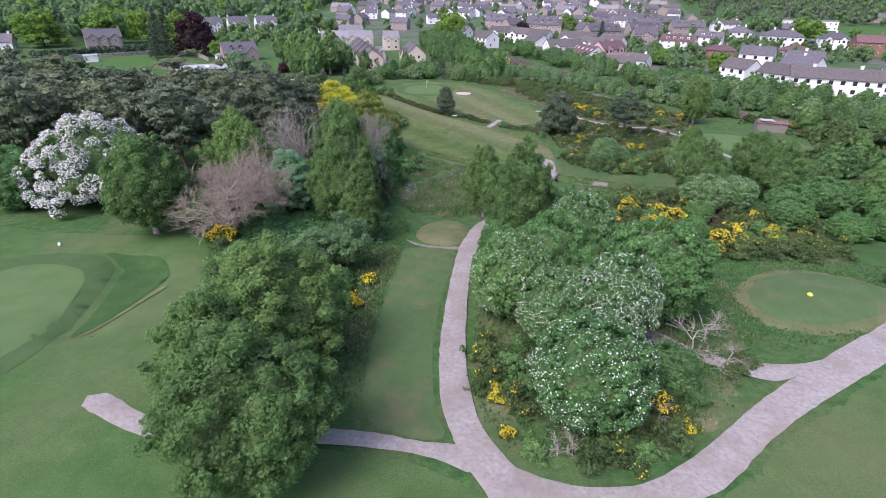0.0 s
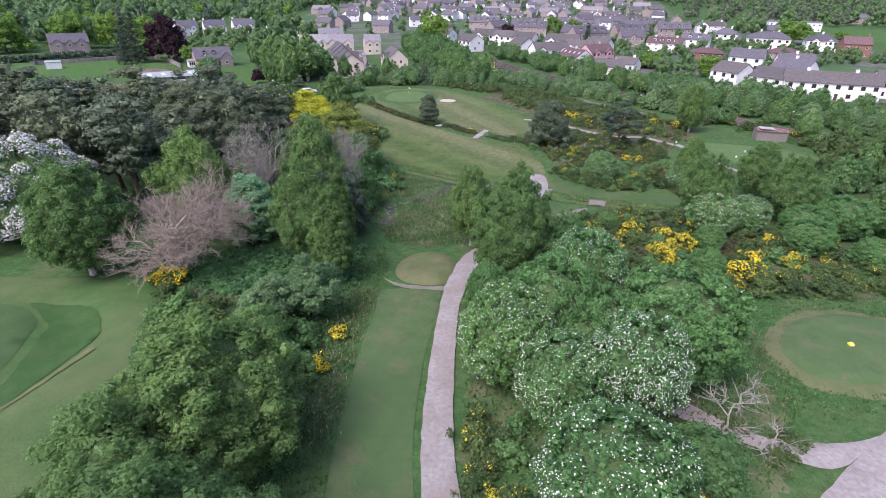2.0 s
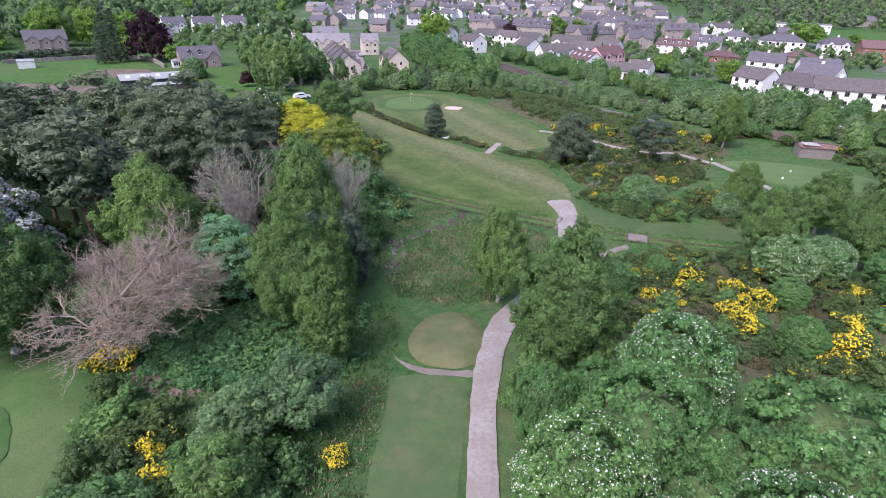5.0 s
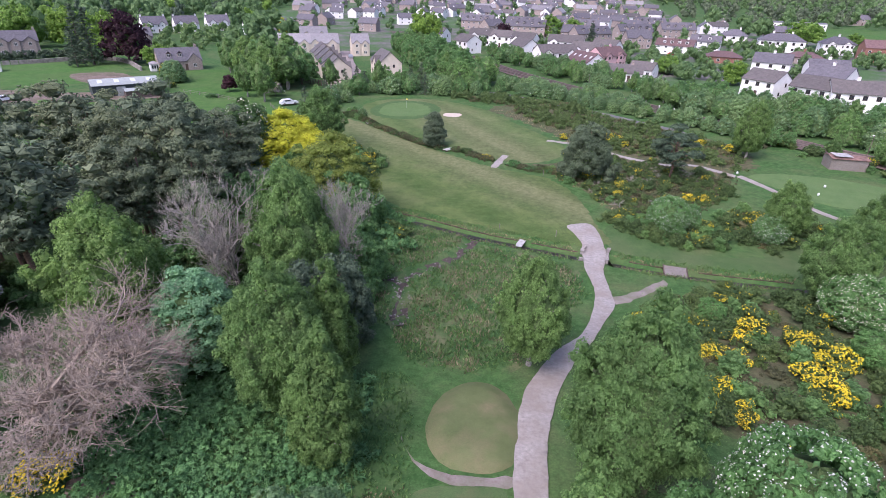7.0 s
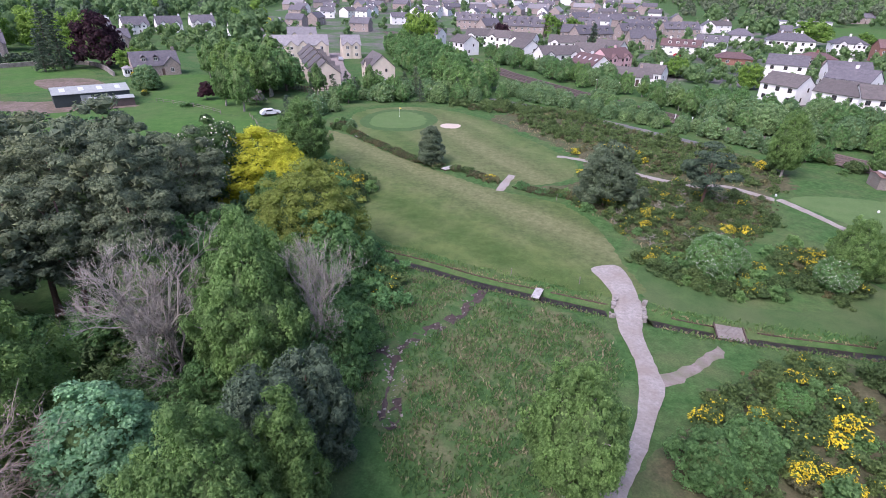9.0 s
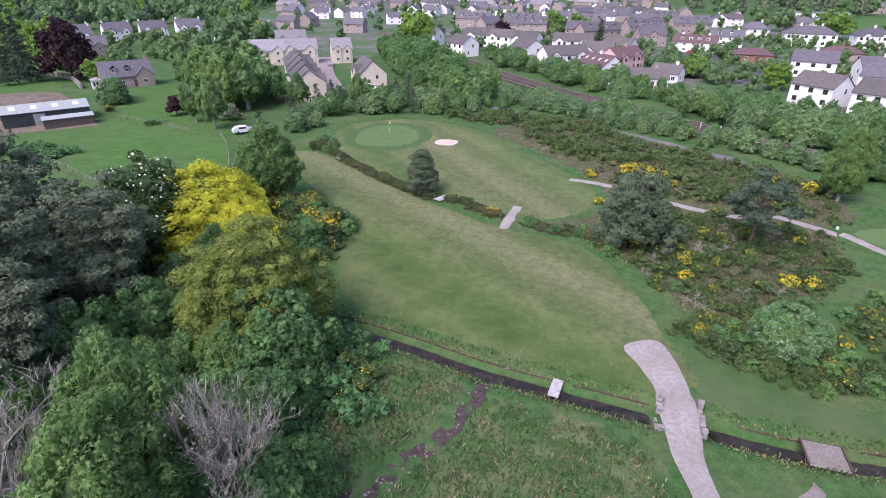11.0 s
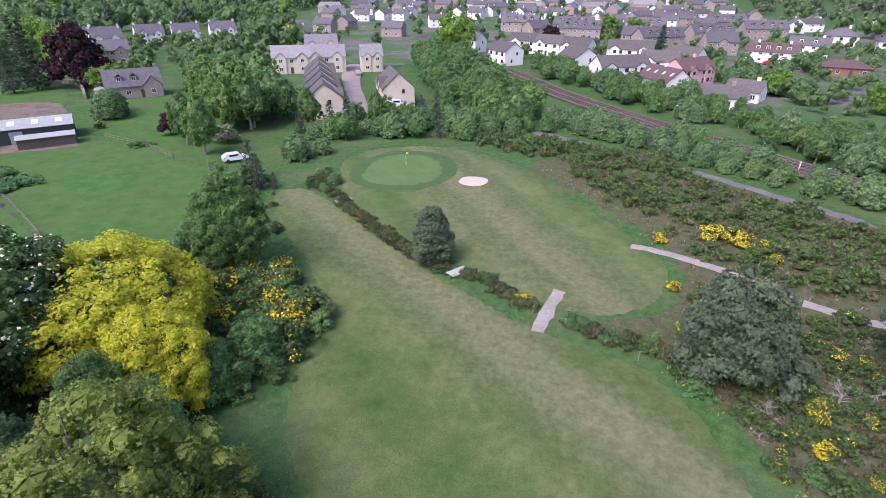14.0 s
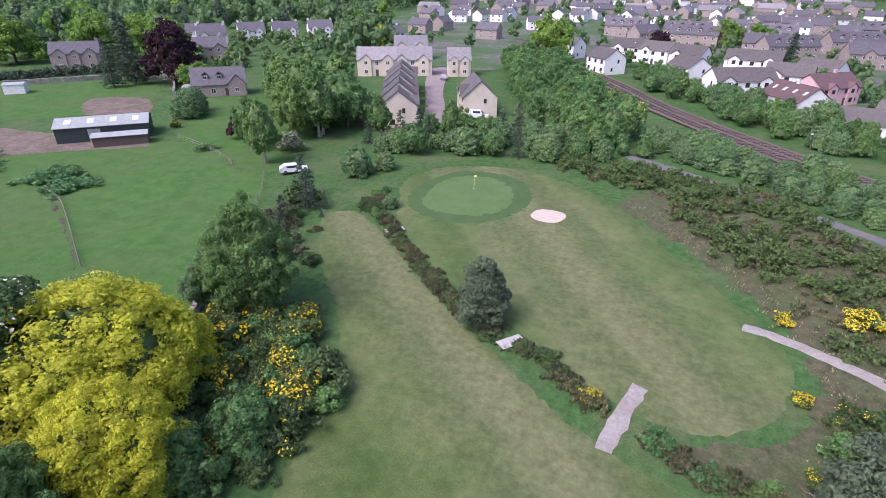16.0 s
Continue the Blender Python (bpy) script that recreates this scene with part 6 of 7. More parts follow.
def window(parent, m, w, h, frame_mat, two=False, split=True):
    """A framed window standing in a wall; m puts its outer face at y = 0, facing -y."""
    t = 0.09
    rails = [block(-w / 2, w / 2, -0.05, 0.04, 0, t), block(-w / 2, w / 2, -0.05, 0.04, h - t, h), block(-w / 2, -w / 2 + t, -0.05, 0.04, t, h - t), block(w / 2 - t, w / 2, -0.05, 0.04, t, h - t)]
    if two:
        rails.append(block(-t / 2, t / 2, -0.05, 0.04, t, h - t))
    if not split:
        # one moulded piece: the casing front with its panes set back
        xs = [-w / 2, -w / 2 + t] + ([-t / 2, t / 2] if two else []) + [w / 2 - t, w / 2]
        zs = [0, t, h - t, h]
        n = len(xs)
        v = [(x, -0.05, z) for z in zs for x in xs]
        f, slots = [], []
        for j in range(3):
            for i in range(n - 1):
                ring = (j * n + i, j * n + i + 1, (j + 1) * n + i + 1, (j + 1) * n + i)
                if j == 1 and i % 2:
                    o = len(v)
                    v += [(v[k][0], -0.015, v[k][2]) for k in ring]
                    f += [(ring[k], ring[(k + 1) % 4], o + (k + 1) % 4, o + k) for k in range(4)] + [(o, o + 1, o + 2, o + 3)]
                    slots += [0] * 4 + [1]
                else:
                    f.append(ring)
                    slots.append(0)
        o = len(v)
        rim = list(range(n)) + [2 * n - 1, 3 * n - 1] + list(range(4 * n - 1, 3 * n - 1, -1)) + [2 * n, n]
        v += [(v[k][0], 0.04, v[k][2]) for k in rim]
        q = len(rim)
        f += [(rim[k], o + k, o + (k + 1) % q, rim[(k + 1) % q]) for k in range(q)]
        v, f = turned((v, f), m)
        ob = new("window", mesh_of("window", v, f, [frame_mat, GLASS], slots + [0] * q))
        ob.parent = parent
        return
    ob = part("window", turned(join(rails), m), frame_mat, parent)
    part("pane", turned(block(-w / 2 + t, w / 2 - t, -0.02, 0.02, t, h - t), m), GLASS, ob)


def chimney(parent, x, y, z0, z1, mat, w=0.9, d=0.55, pots=True):
    pieces = [block(x - w / 2, x + w / 2, y - d / 2, y + d / 2, z0, z1), block(x - w / 2 - 0.06, x + w / 2 + 0.06, y - d / 2 - 0.06, y + d / 2 + 0.06, z1, z1 + 0.12)]
    ob = part("chimney", join(pieces), mat, parent)
    for k in (-0.22, 0.22) if pots else ():
        part("chimney_pot", turned(tube([((0, 0, 0), 0.11), ((0, 0, 0.4), 0.09)], 6), Matrix.Translation((x + k, y, z1 + 0.12))), ROSESTONE, ob)


def house(L, W, eave, ridge, wall, roof, floors=2, bays=3, casing=FRAMEWHITE, stacks=(0.0,), stack_mat=None, hipped=False, gables=(), dormers=(), rooflights=0, gable_windows=True, door=True, name="house", back=False, panes=True):
    """gables: (x, width) of cross gables on the -y front; dormers: x places on the -y slope."""
    ob = new(name)
    part("wall", gabled_walls(L, W, eave, ridge) if not hipped else join([block(-L / 2, L / 2, -W / 2, W / 2, -0.6, eave)]), wall, ob)
    part("roof", (hip_roof if hipped else gabled_roof)(L, W, eave, ridge), roof, ob)
    rise = eave / floors
    for side, sign in ((0, -1), (180, 1)) if back else ((0, -1),):
        turn = Matrix.Rotation(radians(side), 4, "Z")
        for f in range(floors):
            for k in range(bays):
                x = (k + 0.5) / bays * L - L / 2
                base = f * rise + 0.85
                if f == 0 and door and side == 0 and k == bays // 2:
                    part("door", turned(block(-0.48, 0.48, -0.06, 0.04, 0, 2.05), turn @ Matrix.Translation((x, -W / 2, 0))), DARKWOOD, ob)
                    continue
                window(ob, turn @ Matrix.Translation((x, -W / 2, base)), 1.2, min(1.25, rise - 1.25), casing, True, panes)
    if gable_windows:
        for side in (90, -90):
            turn = Matrix.Rotation(radians(side), 4, "Z")
            for f in range(floors):
                window(ob, turn @ Matrix.Translation((W * 0.14 * (1 if f else -1), -L / 2, f * rise + 0.95)), 0.7, min(1.15, rise - 1.3), casing, False, panes)
    for x in stacks:
        chimney(ob, x * L, 0, ridge - 0.5, ridge + 0.9, stack_mat or wall, pots=panes)
    slope = (ridge - eave) / (W / 2)
    for x, w in gables:
        top = eave + slope * w / 2
        m = Matrix.Translation((x, -W / 4 - 0.15, 0)) @ Matrix.Rotation(radians(90), 4, "Z")
        depth = W / 2 + 0.5
        g = part("gable", turned(gabled_walls(depth, w, eave, top), m), wall, ob)
        part("gable_roof", turned(gabled_roof(depth, w, eave, top, 0.3), m @ Matrix.Translation((0.0, 0, 0))), roof, g)
        window(g, Matrix.Translation((x, -W / 2 - 0.4, eave - rise + 1.0)), 1.1, min(1.2, rise - 1.3), casing, True, panes)
        if floors > 1:
            window(g, Matrix.Translation((x, -W / 2 - 0.4, 0.9)), 1.2, 1.2, casing, True)
    for x in dormers:
        z = eave + slope * W * 0.16
        d = part("dormer", block(x - 0.75, x + 0.75, -W * 0.36, -W * 0.05, z - 0.3, z + 1.15), wall, ob)
        part("dormer_roof", turned(gabled_roof(W * 0.34, 1.5, z + 1.15, z + 1.75, 0.2, 0.1), Matrix.Translation((x, -W * 0.2, 0)) @ Matrix.Rotation(radians(90), 4, "Z")), roof, d)
        window(d, Matrix.Translation((x, -W * 0.36, z)), 1.1, 1.0, casing, True)
    ang = math.atan2(ridge - eave, W / 2)
    for k in range(rooflights):
        x = (k + 0.5) / rooflights * L - L / 2 + 0.4
        m = Matrix.Translation((x, -W / 4, (eave + ridge) / 2 + 0.24)) @ Matrix.Rotation(ang, 4, "X")
        part("rooflight", turned(block(-0.4, 0.4, -0.6, 0.6, 0, 0.06), m), SKYLIGHT, ob)
    return ob


def settle_house(ob, x, y, yaw, label, category="house", group=""):
    ob.matrix_basis = pose(x, y, min(height(x + dx, y + dy) for dx in (-4, 0, 4) for dy in (-4, 0, 4)) + 0.1, 0, 0, yaw)
    return tags(ob, label, category, group)


def repeat_house(first, rows, label, group, category="house"):
    """The first place takes the built house, the rest are copies."""
    for i, (x, y, yaw) in enumerate(rows):
        ob = first if i == 0 else copy_thing(first, pose(0, 0, 0))
        settle_house(ob, x, y, yaw, label, category, group)


# white harled houses below the railway
repeat_house(house(11, 8.5, 5.1, 7.9, HARL, DARKTILE, 2, 3, DARKWOOD, (), None), [(85, 136, -60), (93.5, 124.5, -52), (14.5, 214, -58), (-11.5, 226, -52)], "white harled house with dark tiled roof", "white houses")
repeat_house(house(12, 8.5, 5.1, 7.9, HARL, DARKTILE, 2, 3, DARKWOOD, (), None, False, ((-3, 3.2),)), [(41, 207, -19), (52.5, 221, -40), (17, 246, -29), (6.5, 255, -31), (-5, 262, -12)], "white harled house with a front gable", "white houses")
repeat_house(house(17, 8.5, 5.1, 7.9, HARL, DARKTILE, 2, 5, DARKWOOD, (), None, False, ((-5.5, 3.4), (5, 3.2))), [(26, 193, 22), (36.5, 238, -14), (-31, 262, -30)], "long white harled terrace with dark roof", "white houses")
repeat_house(house(13, 8.5, 5.2, 8.2, HARL, SLATE, 2, 3, DARKWOOD, (0.0,)), [(120, 167, -13), (108, 182, -30), (112, 150, -55)], "white house with slate roof and chimney", "white houses")
settle_house(house(26, 8.5, 5.1, 7.9, HARL, DARKTILE, 2, 8, DARKWOOD, (-0.25, 0.25)), 107, 117, -14, "long white terrace above the wood", "house")
settle_house(house(14, 8.5, 5.1, 7.9, HARL, DARKTILE, 2, 4, DARKWOOD, (0.0,)), 131, 122, -14, "white terrace end with dark tiled roof", "house")
settle_house(house(13.5, 8.5, 4.4, 7.4, HARL, TILE, 2, 3, DARKWOOD, (0.0,), None, False, (), (), 4), 35.5, 174, -64, "pale house with brown tiled roof and rooflights", "house")
settle_house(house(14.5, 8.5, 4.6, 7.6, PINKWALL, TILE, 2, 4, DARKWOOD, (0.1,), None, False, ((-3.4, 3.0), (3.6, 3.0))), 47, 193, 38, "pink rendered house with brown roof", "house")
settle_house(house(12, 9, 2.8, 5.2, HARL, DARKTILE, 1, 4, FRAMEWHITE, (0.2,), ROSESTONE), 47, 160, -12, "low white bungalow with dark roof", "bungalow")
settle_house(house(9, 7, 2.8, 5.2, HARL, DARKTILE, 1, 3, FRAMEWHITE, (0.3,), None), 56, 169, -35, "low white bungalow with dark roof", "bungalow")
settle_house(house(15, 9, 2.8, 5.0, BRICK, TILE, 1, 4, FRAMEWHITE, (0.2,), ROSESTONE, True), 104, 218, -20, "low bungalow with brown hipped roof", "bungalow")
settle_house(house(15, 9, 2.8, 5.0, ROSESTONE, TILE, 1, 4, FRAMEWHITE, (0.0,), BRICK, True), 143, 226, -20, "low bungalow with red-brown hipped roof", "bungalow")
settle_house(house(18, 8, 4.2, 7.0, HARL, TILE, 2, 5, FRAMEWHITE, (-0.3, 0.3), None, False, (), (-5, -1.5, 2, 5.5)), 91.5, 246, -28, "white cottages with brown roof and dormers", "house")
settle_house(house(15, 8, 4.6, 7.4, HARL, SLATE, 2, 4, FRAMEWHITE, (0.3,), None, False, (), (-3, 2)), 114, 268, -26, "white house with slate roof", "house")
settle_house(house(22, 11, 5.6, 9.0, HARL, SLATE, 2, 6, DARKWOOD, (-0.2, 0.2), None, True), 156, 275, -20, "large white villa with hipped slate roof", "house")
settle_house(house(15, 10, 5.4, 8.8, HARL, SLATE, 2, 4, DARKWOOD, (0.0,), None, True, ((-3.5, 3.4), (3.5, 3.4))), 181, 268, -14, "white villa with slate roof and gables", "house")
settle_house(house(14, 10, 5.2, 8.6, HARL, SLATE, 2, 3, DARKWOOD, (0.2,), None, True), 143, 304, -20, "white villa with hipped slate roof", "house")
settle_house(house(12, 10, 6.5, 9.6, BRICK, TILE, 2, 3, FRAMEWHITE, (0.4,)), 183, 240, -14, "red brick building with tiled roof", "house")
school = settle_house(house(36, 12, 6.4, 6.9, HARL, PALESLATE, 2, 10, FRAMEWHITE, ()), 230, 405, -14, "low flat-roofed school building", "school")
settle_house(house(18, 9, 5, 8.4, ROSESTONE, SLATE, 2, 4, FRAMEWHITE, (-0.4, 0.4)), 330, 498, -10, "stone house at the wood's edge", "house")

# stone terraces with slate roofs
repeat_house(house(22, 9, 5.6, 9.2, ROSESTONE, SLATE, 2, 6, FRAMEWHITE, (-0.46, 0.0, 0.46), ROSESTONE, False, (), (-7, -2.5, 2.5, 7), panes=False),
             [(22, 343, -14), (24, 320, -16), (56, 284, 24), (86, 310, 16), (112, 372, 10), (-8, 352, -14), (60, 340, -8), (118, 330, 6)], "stone terrace with slate roof and dormers", "stone terraces")
repeat_house(house(13, 9, 5.4, 9.0, ROSESTONE, SLATE, 2, 4, FRAMEWHITE, (-0.45, 0.45), ROSESTONE, False, ((0, 3.4),), panes=False), [(40, 320, 42), (48, 292, -22), (78, 268, 4), (1, 320, 40), (92, 345, 20)], "stone house with slate roof and chimneys", "stone terraces")

# the estate of cream houses
repeat_house(house(14, 8, 4.6, 8.2, CREAM, DARKTILE, 2, 3, DARKWOOD, (), None, False, ((1.5, 4.4),)), [(-38, 152.5, -67)], "cream rendered house with steep grey roof", "estate houses")
repeat_house(house(7.4, 8.2, 4.8, 8.0, CREAM, DARKTILE, 2, 2, DARKWOOD, (), None, False, ((0.6, 3.6),)), [(-50.6, 133, 113), (-54.6, 143, 113), (-58.6, 153, 113), (-62.4, 162.6, 113), (-66, 172, 113)], "narrow cream house with steep grey roof", "estate houses")
repeat_house(house(13, 8.5, 5.2, 8.6, CREAM, PALESLATE, 2, 3, FRAMEWHITE, (), None, False, ((-3.6, 3.6), (3.6, 3.6))), [(-73.6, 199.5, 21), (-84.5, 195, 21), (-88, 234, 21)], "cream house with pale slate roof and gables", "estate houses")
settle_house(house(7.6, 8, 5.2, 8.6, CREAM, PALESLATE, 2, 2, FRAMEWHITE, (), None, False, ((-1.8, 2.6), (1.8, 2.6))), -58.4, 203.5, 21, "narrow cream house with twin gables", "house", "estate houses")
repeat_house(house(10, 8, 4.8, 7.8, HARL, SLATE, 2, 3, DARKWOOD, (0.3,)), [(-118, 284, 60), (-130, 262, 40)], "white house with slate roof", "estate houses")

# cottage, villa and white row on the left
cottage = house(14, 8, 3.2, 7.0, ROSESTONE, SLATE, 1, 4, FRAMEWHITE, (0.45,), ROSESTONE, False, ((4.4, 4.6),), (-3.4, 0.2))
part("porch", block(-9.6, -7.02, -2.6, 1.0, 0, 2.3), FRAMEWHITE, cottage, "white glazed side porch")
part("porch_roof", turned(hip_roof(2.6, 3.6, 2.3, 3.1, 0.15), Matrix.Translation((-8.32, -0.8, 0.1))), PALESLATE, cottage)
for k in range(3):
    part("porch_window", block(-9.3 + 0.75 * k, -8.75 + 0.75 * k, -2.64, -2.603, 0.9, 2.0), GLASS, cottage)
settle_house(cottage, -112, 149, 40, "stone cottage with slate roof and dormers", "cottage")
settle_house(house(15, 9, 5.4, 8.8, ROSESTONE, SLATE, 2, 3, FRAMEWHITE, (0.47,), ROSESTONE, False, ((-4.6, 3.8), (0, 2.6), (4.6, 3.8))), -190, 170, 42, "stone villa with three gables", "villa")
settle_house(house(12, 9, 5.2, 8.4, ROSESTONE, SLATE, 2, 3, FRAMEWHITE, (0.4,), ROSESTONE, False, ((3, 3.4),)), -160, 203, 40, "stone house behind trees", "house")
repeat_house(house(13, 8.5, 4.6, 8.4, HARL, SLATE, 2, 4, FRAMEWHITE, (-0.46, 0.46), None, False, ((-3.4, 3.2), (3.4, 3.2))), [(-203, 255, 50), (-191, 270, 46), (-178, 281, 40), (-196, 246, 46), (-166, 296, 40), (-214, 250, 50)], "white gabled house with slate roof", "white row on the left")
settle_house(house(12, 8, 3.2, 6.4, HARL, SLATE, 1, 3, FRAMEWHITE, (0.4,)), -236, 160, 30, "white bungalow among garden trees", "bungalow")

# barn and sheds
barn = new("barn")
part("wall", gabled_walls(16.5, 8, 2.9, 4.0), BLACKBARN, barn)
part("roof", gabled_roof(16.5, 8, 2.9, 4.0, 0.3, 0.1), TINROOF, barn, "green-grey sheet roof")
for k in range(4):
    part("rooflight", turned(block(-0.6, 0.6, -1, 1, 0, 0.05), Matrix.Translation((-6 + 4.0 * k, -2.0, 3.62)) @ Matrix.Rotation(math.atan2(1.1, 4.0), 4, "X")), SKYLIGHT, barn)
part("door", block(-2.6, -0.4, -4.08, -4.0, 0, 2.4), TINROOF, barn)
settle_house(barn, -103.6, 104, 41, "dark clad farm barn with sheet roof", "barn")
lean = new("shed")
part("wall", gabled_walls(9.5, 3.6, 1.9, 2.3), BOARDING, lean)
part("roof", gabled_roof(9.5, 3.6, 1.9, 2.3, 0.3, 0.08), TINROOF, lean)
settle_house(lean, -96, 100.6, 41, "low timber shed with grey roof", "shed")
hut = new("shed")
part("wall", gabled_walls(6.4, 3.6, 2.1, 2.4), TIMBER, hut)
part("roof", gabled_roof(6.4, 3.6, 2.1, 2.4, 0.25, 0.08), RUST, hut, "rusty patched sheet roof")
part("roof_sheet", turned(block(-2.6, 0.4, -1.6, 1.2, 0, 0.04), Matrix.Translation((0, -0.1, 2.56))), SLAB, hut)
settle_house(hut, 67, 62.5, -8, "timber shed with patched rusty roof", "shed")
white_shed = new("shed")
part("wall", gabled_walls(5, 4, 2.4, 2.8), WHITEPLASTIC, white_shed)
part("roof", gabled_roof(5, 4, 2.4, 2.8, 0.2, 0.08), TINROOF, white_shed)
settle_house(white_shed, -166, 130, 40, "small white shed beside the paddock", "shed")

# ---- the town beyond, woods and hills ----
small_a = house(10, 8, 4.8, 7.6, HARL, SLATE, 2, 2, FRAMEWHITE, (0.3,), None, False, (), (), 0, False, False, "house", False, False)
small_b = house(12, 8, 4.8, 7.8, ROSESTONE, SLATE, 2, 2, FRAMEWHITE, (-0.4,), None, False, (), (), 0, False, False, "house", False, False)
small_c = house(14, 8, 4.6, 7.2, HARL, DARKTILE, 2, 3, FRAMEWHITE, (0.4,), None, False, (), (), 0, False, False, "house", False, False)
far_a = house(11, 8, 4.8, 7.8, HARL, SLATE, 2, 0, FRAMEWHITE, (0.3,), None, False, (), (), 0, False, False, "house", False, False)
far_b = house(15, 8, 4.8, 8.0, ROSESTONE, SLATE, 2, 0, FRAMEWHITE, (-0.4,), None, False, (), (), 0, False, False, "house", False, False)
far_c = house(20, 9, 4.8, 8.2, ROSESTONE, PALESLATE, 2, 0, FRAMEWHITE, (0.4,), None, False, (), (), 0, False, False, "house", False, False)
town_rng = random.Random(77)
TOWN = [(-150, 330), (-60, 300), (-44, 380), (110, 385), (140, 330), (190, 330), (215, 370), (150, 450), (190, 640), (240, 1100), (-120, 1100), (-190, 640), (-170, 420)]
TOWN_TEXT = {small_a: "white house with slate roof in the town", small_b: "stone house with slate roof in the town", small_c: "white house with tiled roof in the town",
             far_a: "distant white house with slate roof", far_b: "distant stone house with slate roof", far_c: "distant stone terrace with pale slate roof"}
LANES = [-16, -14, 12, 76, 74]
first_used = set()
for x, y in scatter(TOWN, 240, 12.5, 78):
    proto = town_rng.choice([small_a, small_b, small_c, small_b] if y < 470 else [far_a, far_b, far_c, far_b])
    ob = proto if proto not in first_used else copy_thing(proto, pose(0, 0, 0))
    first_used.add(proto)
    settle_house(ob, x, y, town_rng.choice(LANES) + town_rng.uniform(-8, 8), TOWN_TEXT[proto], "house", "houses of the town")


def woods(name, places, mat, per, leaf, label, seed, lumps=7, pointed=False):
    """A far wood: crowns of leafy boughs, in one mesh; places of (x, y, height, radius)."""
    rng = np.random.default_rng(seed)
    pieces = []
    for x, y, h, r in places:
        z = height(x, y)
        a = rng.uniform(0, 2 * np.pi, lumps)
        u = (np.arange(lumps) + rng.uniform(0, 1, lumps)) / lumps
        wide = r * np.sqrt(np.clip(1 - u ** 1.6, 0.05, 1)) * (1 - 0.6 * u if pointed else 1) * rng.uniform(0.45, 0.75, lumps)
        c = np.stack([x + wide * np.cos(a), y + wide * np.sin(a), z + h * (0.22 + 0.62 * u)], axis=1)
        cr = r * rng.uniform(0.34, 0.56, lumps) * (1 - 0.5 * u if pointed else 1)
        out = unit(c - np.array([x, y, z + 0.35 * h]))
        pos, nrm, d = bough_points(rng, c, cr, out, per, (1, 1, 1.1), 0.4, 0.0)
        pieces += [sprigs(rng, pos, nrm, leaf, 3), loose(leaf_masses(rng, c, cr, (1, 1, 1.1), 0.8), 0)]
    return tagged(new(name, leaf_mesh(name, pieces, [mat])), label, "woodland", kind="stuff")


def crowd(poly, count, gap, seed, hs, ratio=0.42):
    rng = random.Random(seed)
    rows = []
    for x, y in scatter(poly, count, gap, seed):
        h = rng.uniform(*hs)
        rows.append((x, y, h, h * ratio * rng.uniform(0.8, 1.25)))
    return rows


def clear_of_houses(rows, d=9.0, glade=()):
    built = [(o.matrix_basis.translation.x, o.matrix_basis.translation.y) for o in scene.objects if o.parent is None and o.name.split(".")[0] in ("house", "bungalow", "school")]
    return [p for p in rows if all(abs(p[0] - a) > d or abs(p[1] - b) > d for a, b in built) and not (glade and inside(p[0], p[1], glade))]


LEFT_FAR = [(-125, 168), (-112, 200), (-98, 240), (-130, 320), (-190, 420), (-200, 640), (-100, 900), (-400, 1000), (-800, 900), (-700, 400), (-420, 190), (-240, 150), (-225, 190), (-190, 200), (-150, 190)]
GLADE = [(-142, 176), (-118, 200), (-150, 285), (-182, 290), (-222, 250), (-205, 226), (-172, 200)]
sheet("town_ground", [(-150, 290), (-62, 216), (-36, 240), (-6, 262), (30, 186), (58, 150), (90, 128), (130, 112), (190, 200), (215, 330), (160, 450), (200, 640), (250, 1100), (-120, 1100), (-190, 640)], TOWNGROUND, 0.12, "streets, yards and gardens of the town", "town", 14.0, 0.5)
woods("left_woodland", clear_of_houses(crowd(LEFT_FAR, 1050, 8.5, 91, (8, 15), 0.5), 9.0, GLADE), L_HAZED, 36, 1.45, "mixed green woodland round the villas", 1)
woods("glade_bushes", clear_of_houses(crowd(GLADE, 60, 7, 90, (3, 6.5), 0.55)), L_HAZED, 40, 0.8, "garden bushes before the white houses", 11, 5)
woods("left_conifers", clear_of_houses(crowd(LEFT_FAR, 90, 22, 92, (12, 20), 0.3), 9.0, GLADE), L_SPRUCE, 50, 1.0, "dark conifers among the woodland", 2, 9, True)
woods("left_limes", clear_of_houses(crowd(LEFT_FAR, 70, 26, 93, (11, 17), 0.45), 9.0, GLADE), L_LIME, 44, 1.1, "bright lime green trees among the woodland", 3)
woods("town_trees", clear_of_houses(crowd([(-140, 300), (-60, 270), (-30, 285), (110, 300), (140, 290), (200, 330), (150, 450), (190, 640), (240, 1100), (-120, 1100), (-190, 640)], 470, 11, 94, (4, 8.5), 0.5), 8.0), L_HAZED, 24, 0.95, "garden trees between the town houses", 4, 5)
woods("near_garden_trees", clear_of_houses(crowd([(-25, 262), (10, 225), (40, 175), (70, 150), (90, 150), (140, 190), (190, 220), (190, 260), (130, 310), (60, 275), (20, 290)], 190, 6.5, 95, (3, 6.5), 0.5), 7.5), L_HAZED, 44, 0.55, "garden trees and hedges between the houses", 5)
RIGHT_FAR = [(170, 330), (200, 345), (240, 440), (300, 440), (420, 430), (700, 300), (900, 500), (1000, 1000), (260, 1000), (210, 640), (172, 450), (150, 360)]
woods("hill_forest", crowd(RIGHT_FAR, 560, 12, 96, (11, 18), 0.38), L_PINE, 30, 1.4, "dark forest on the far hillside", 6, 6, True)
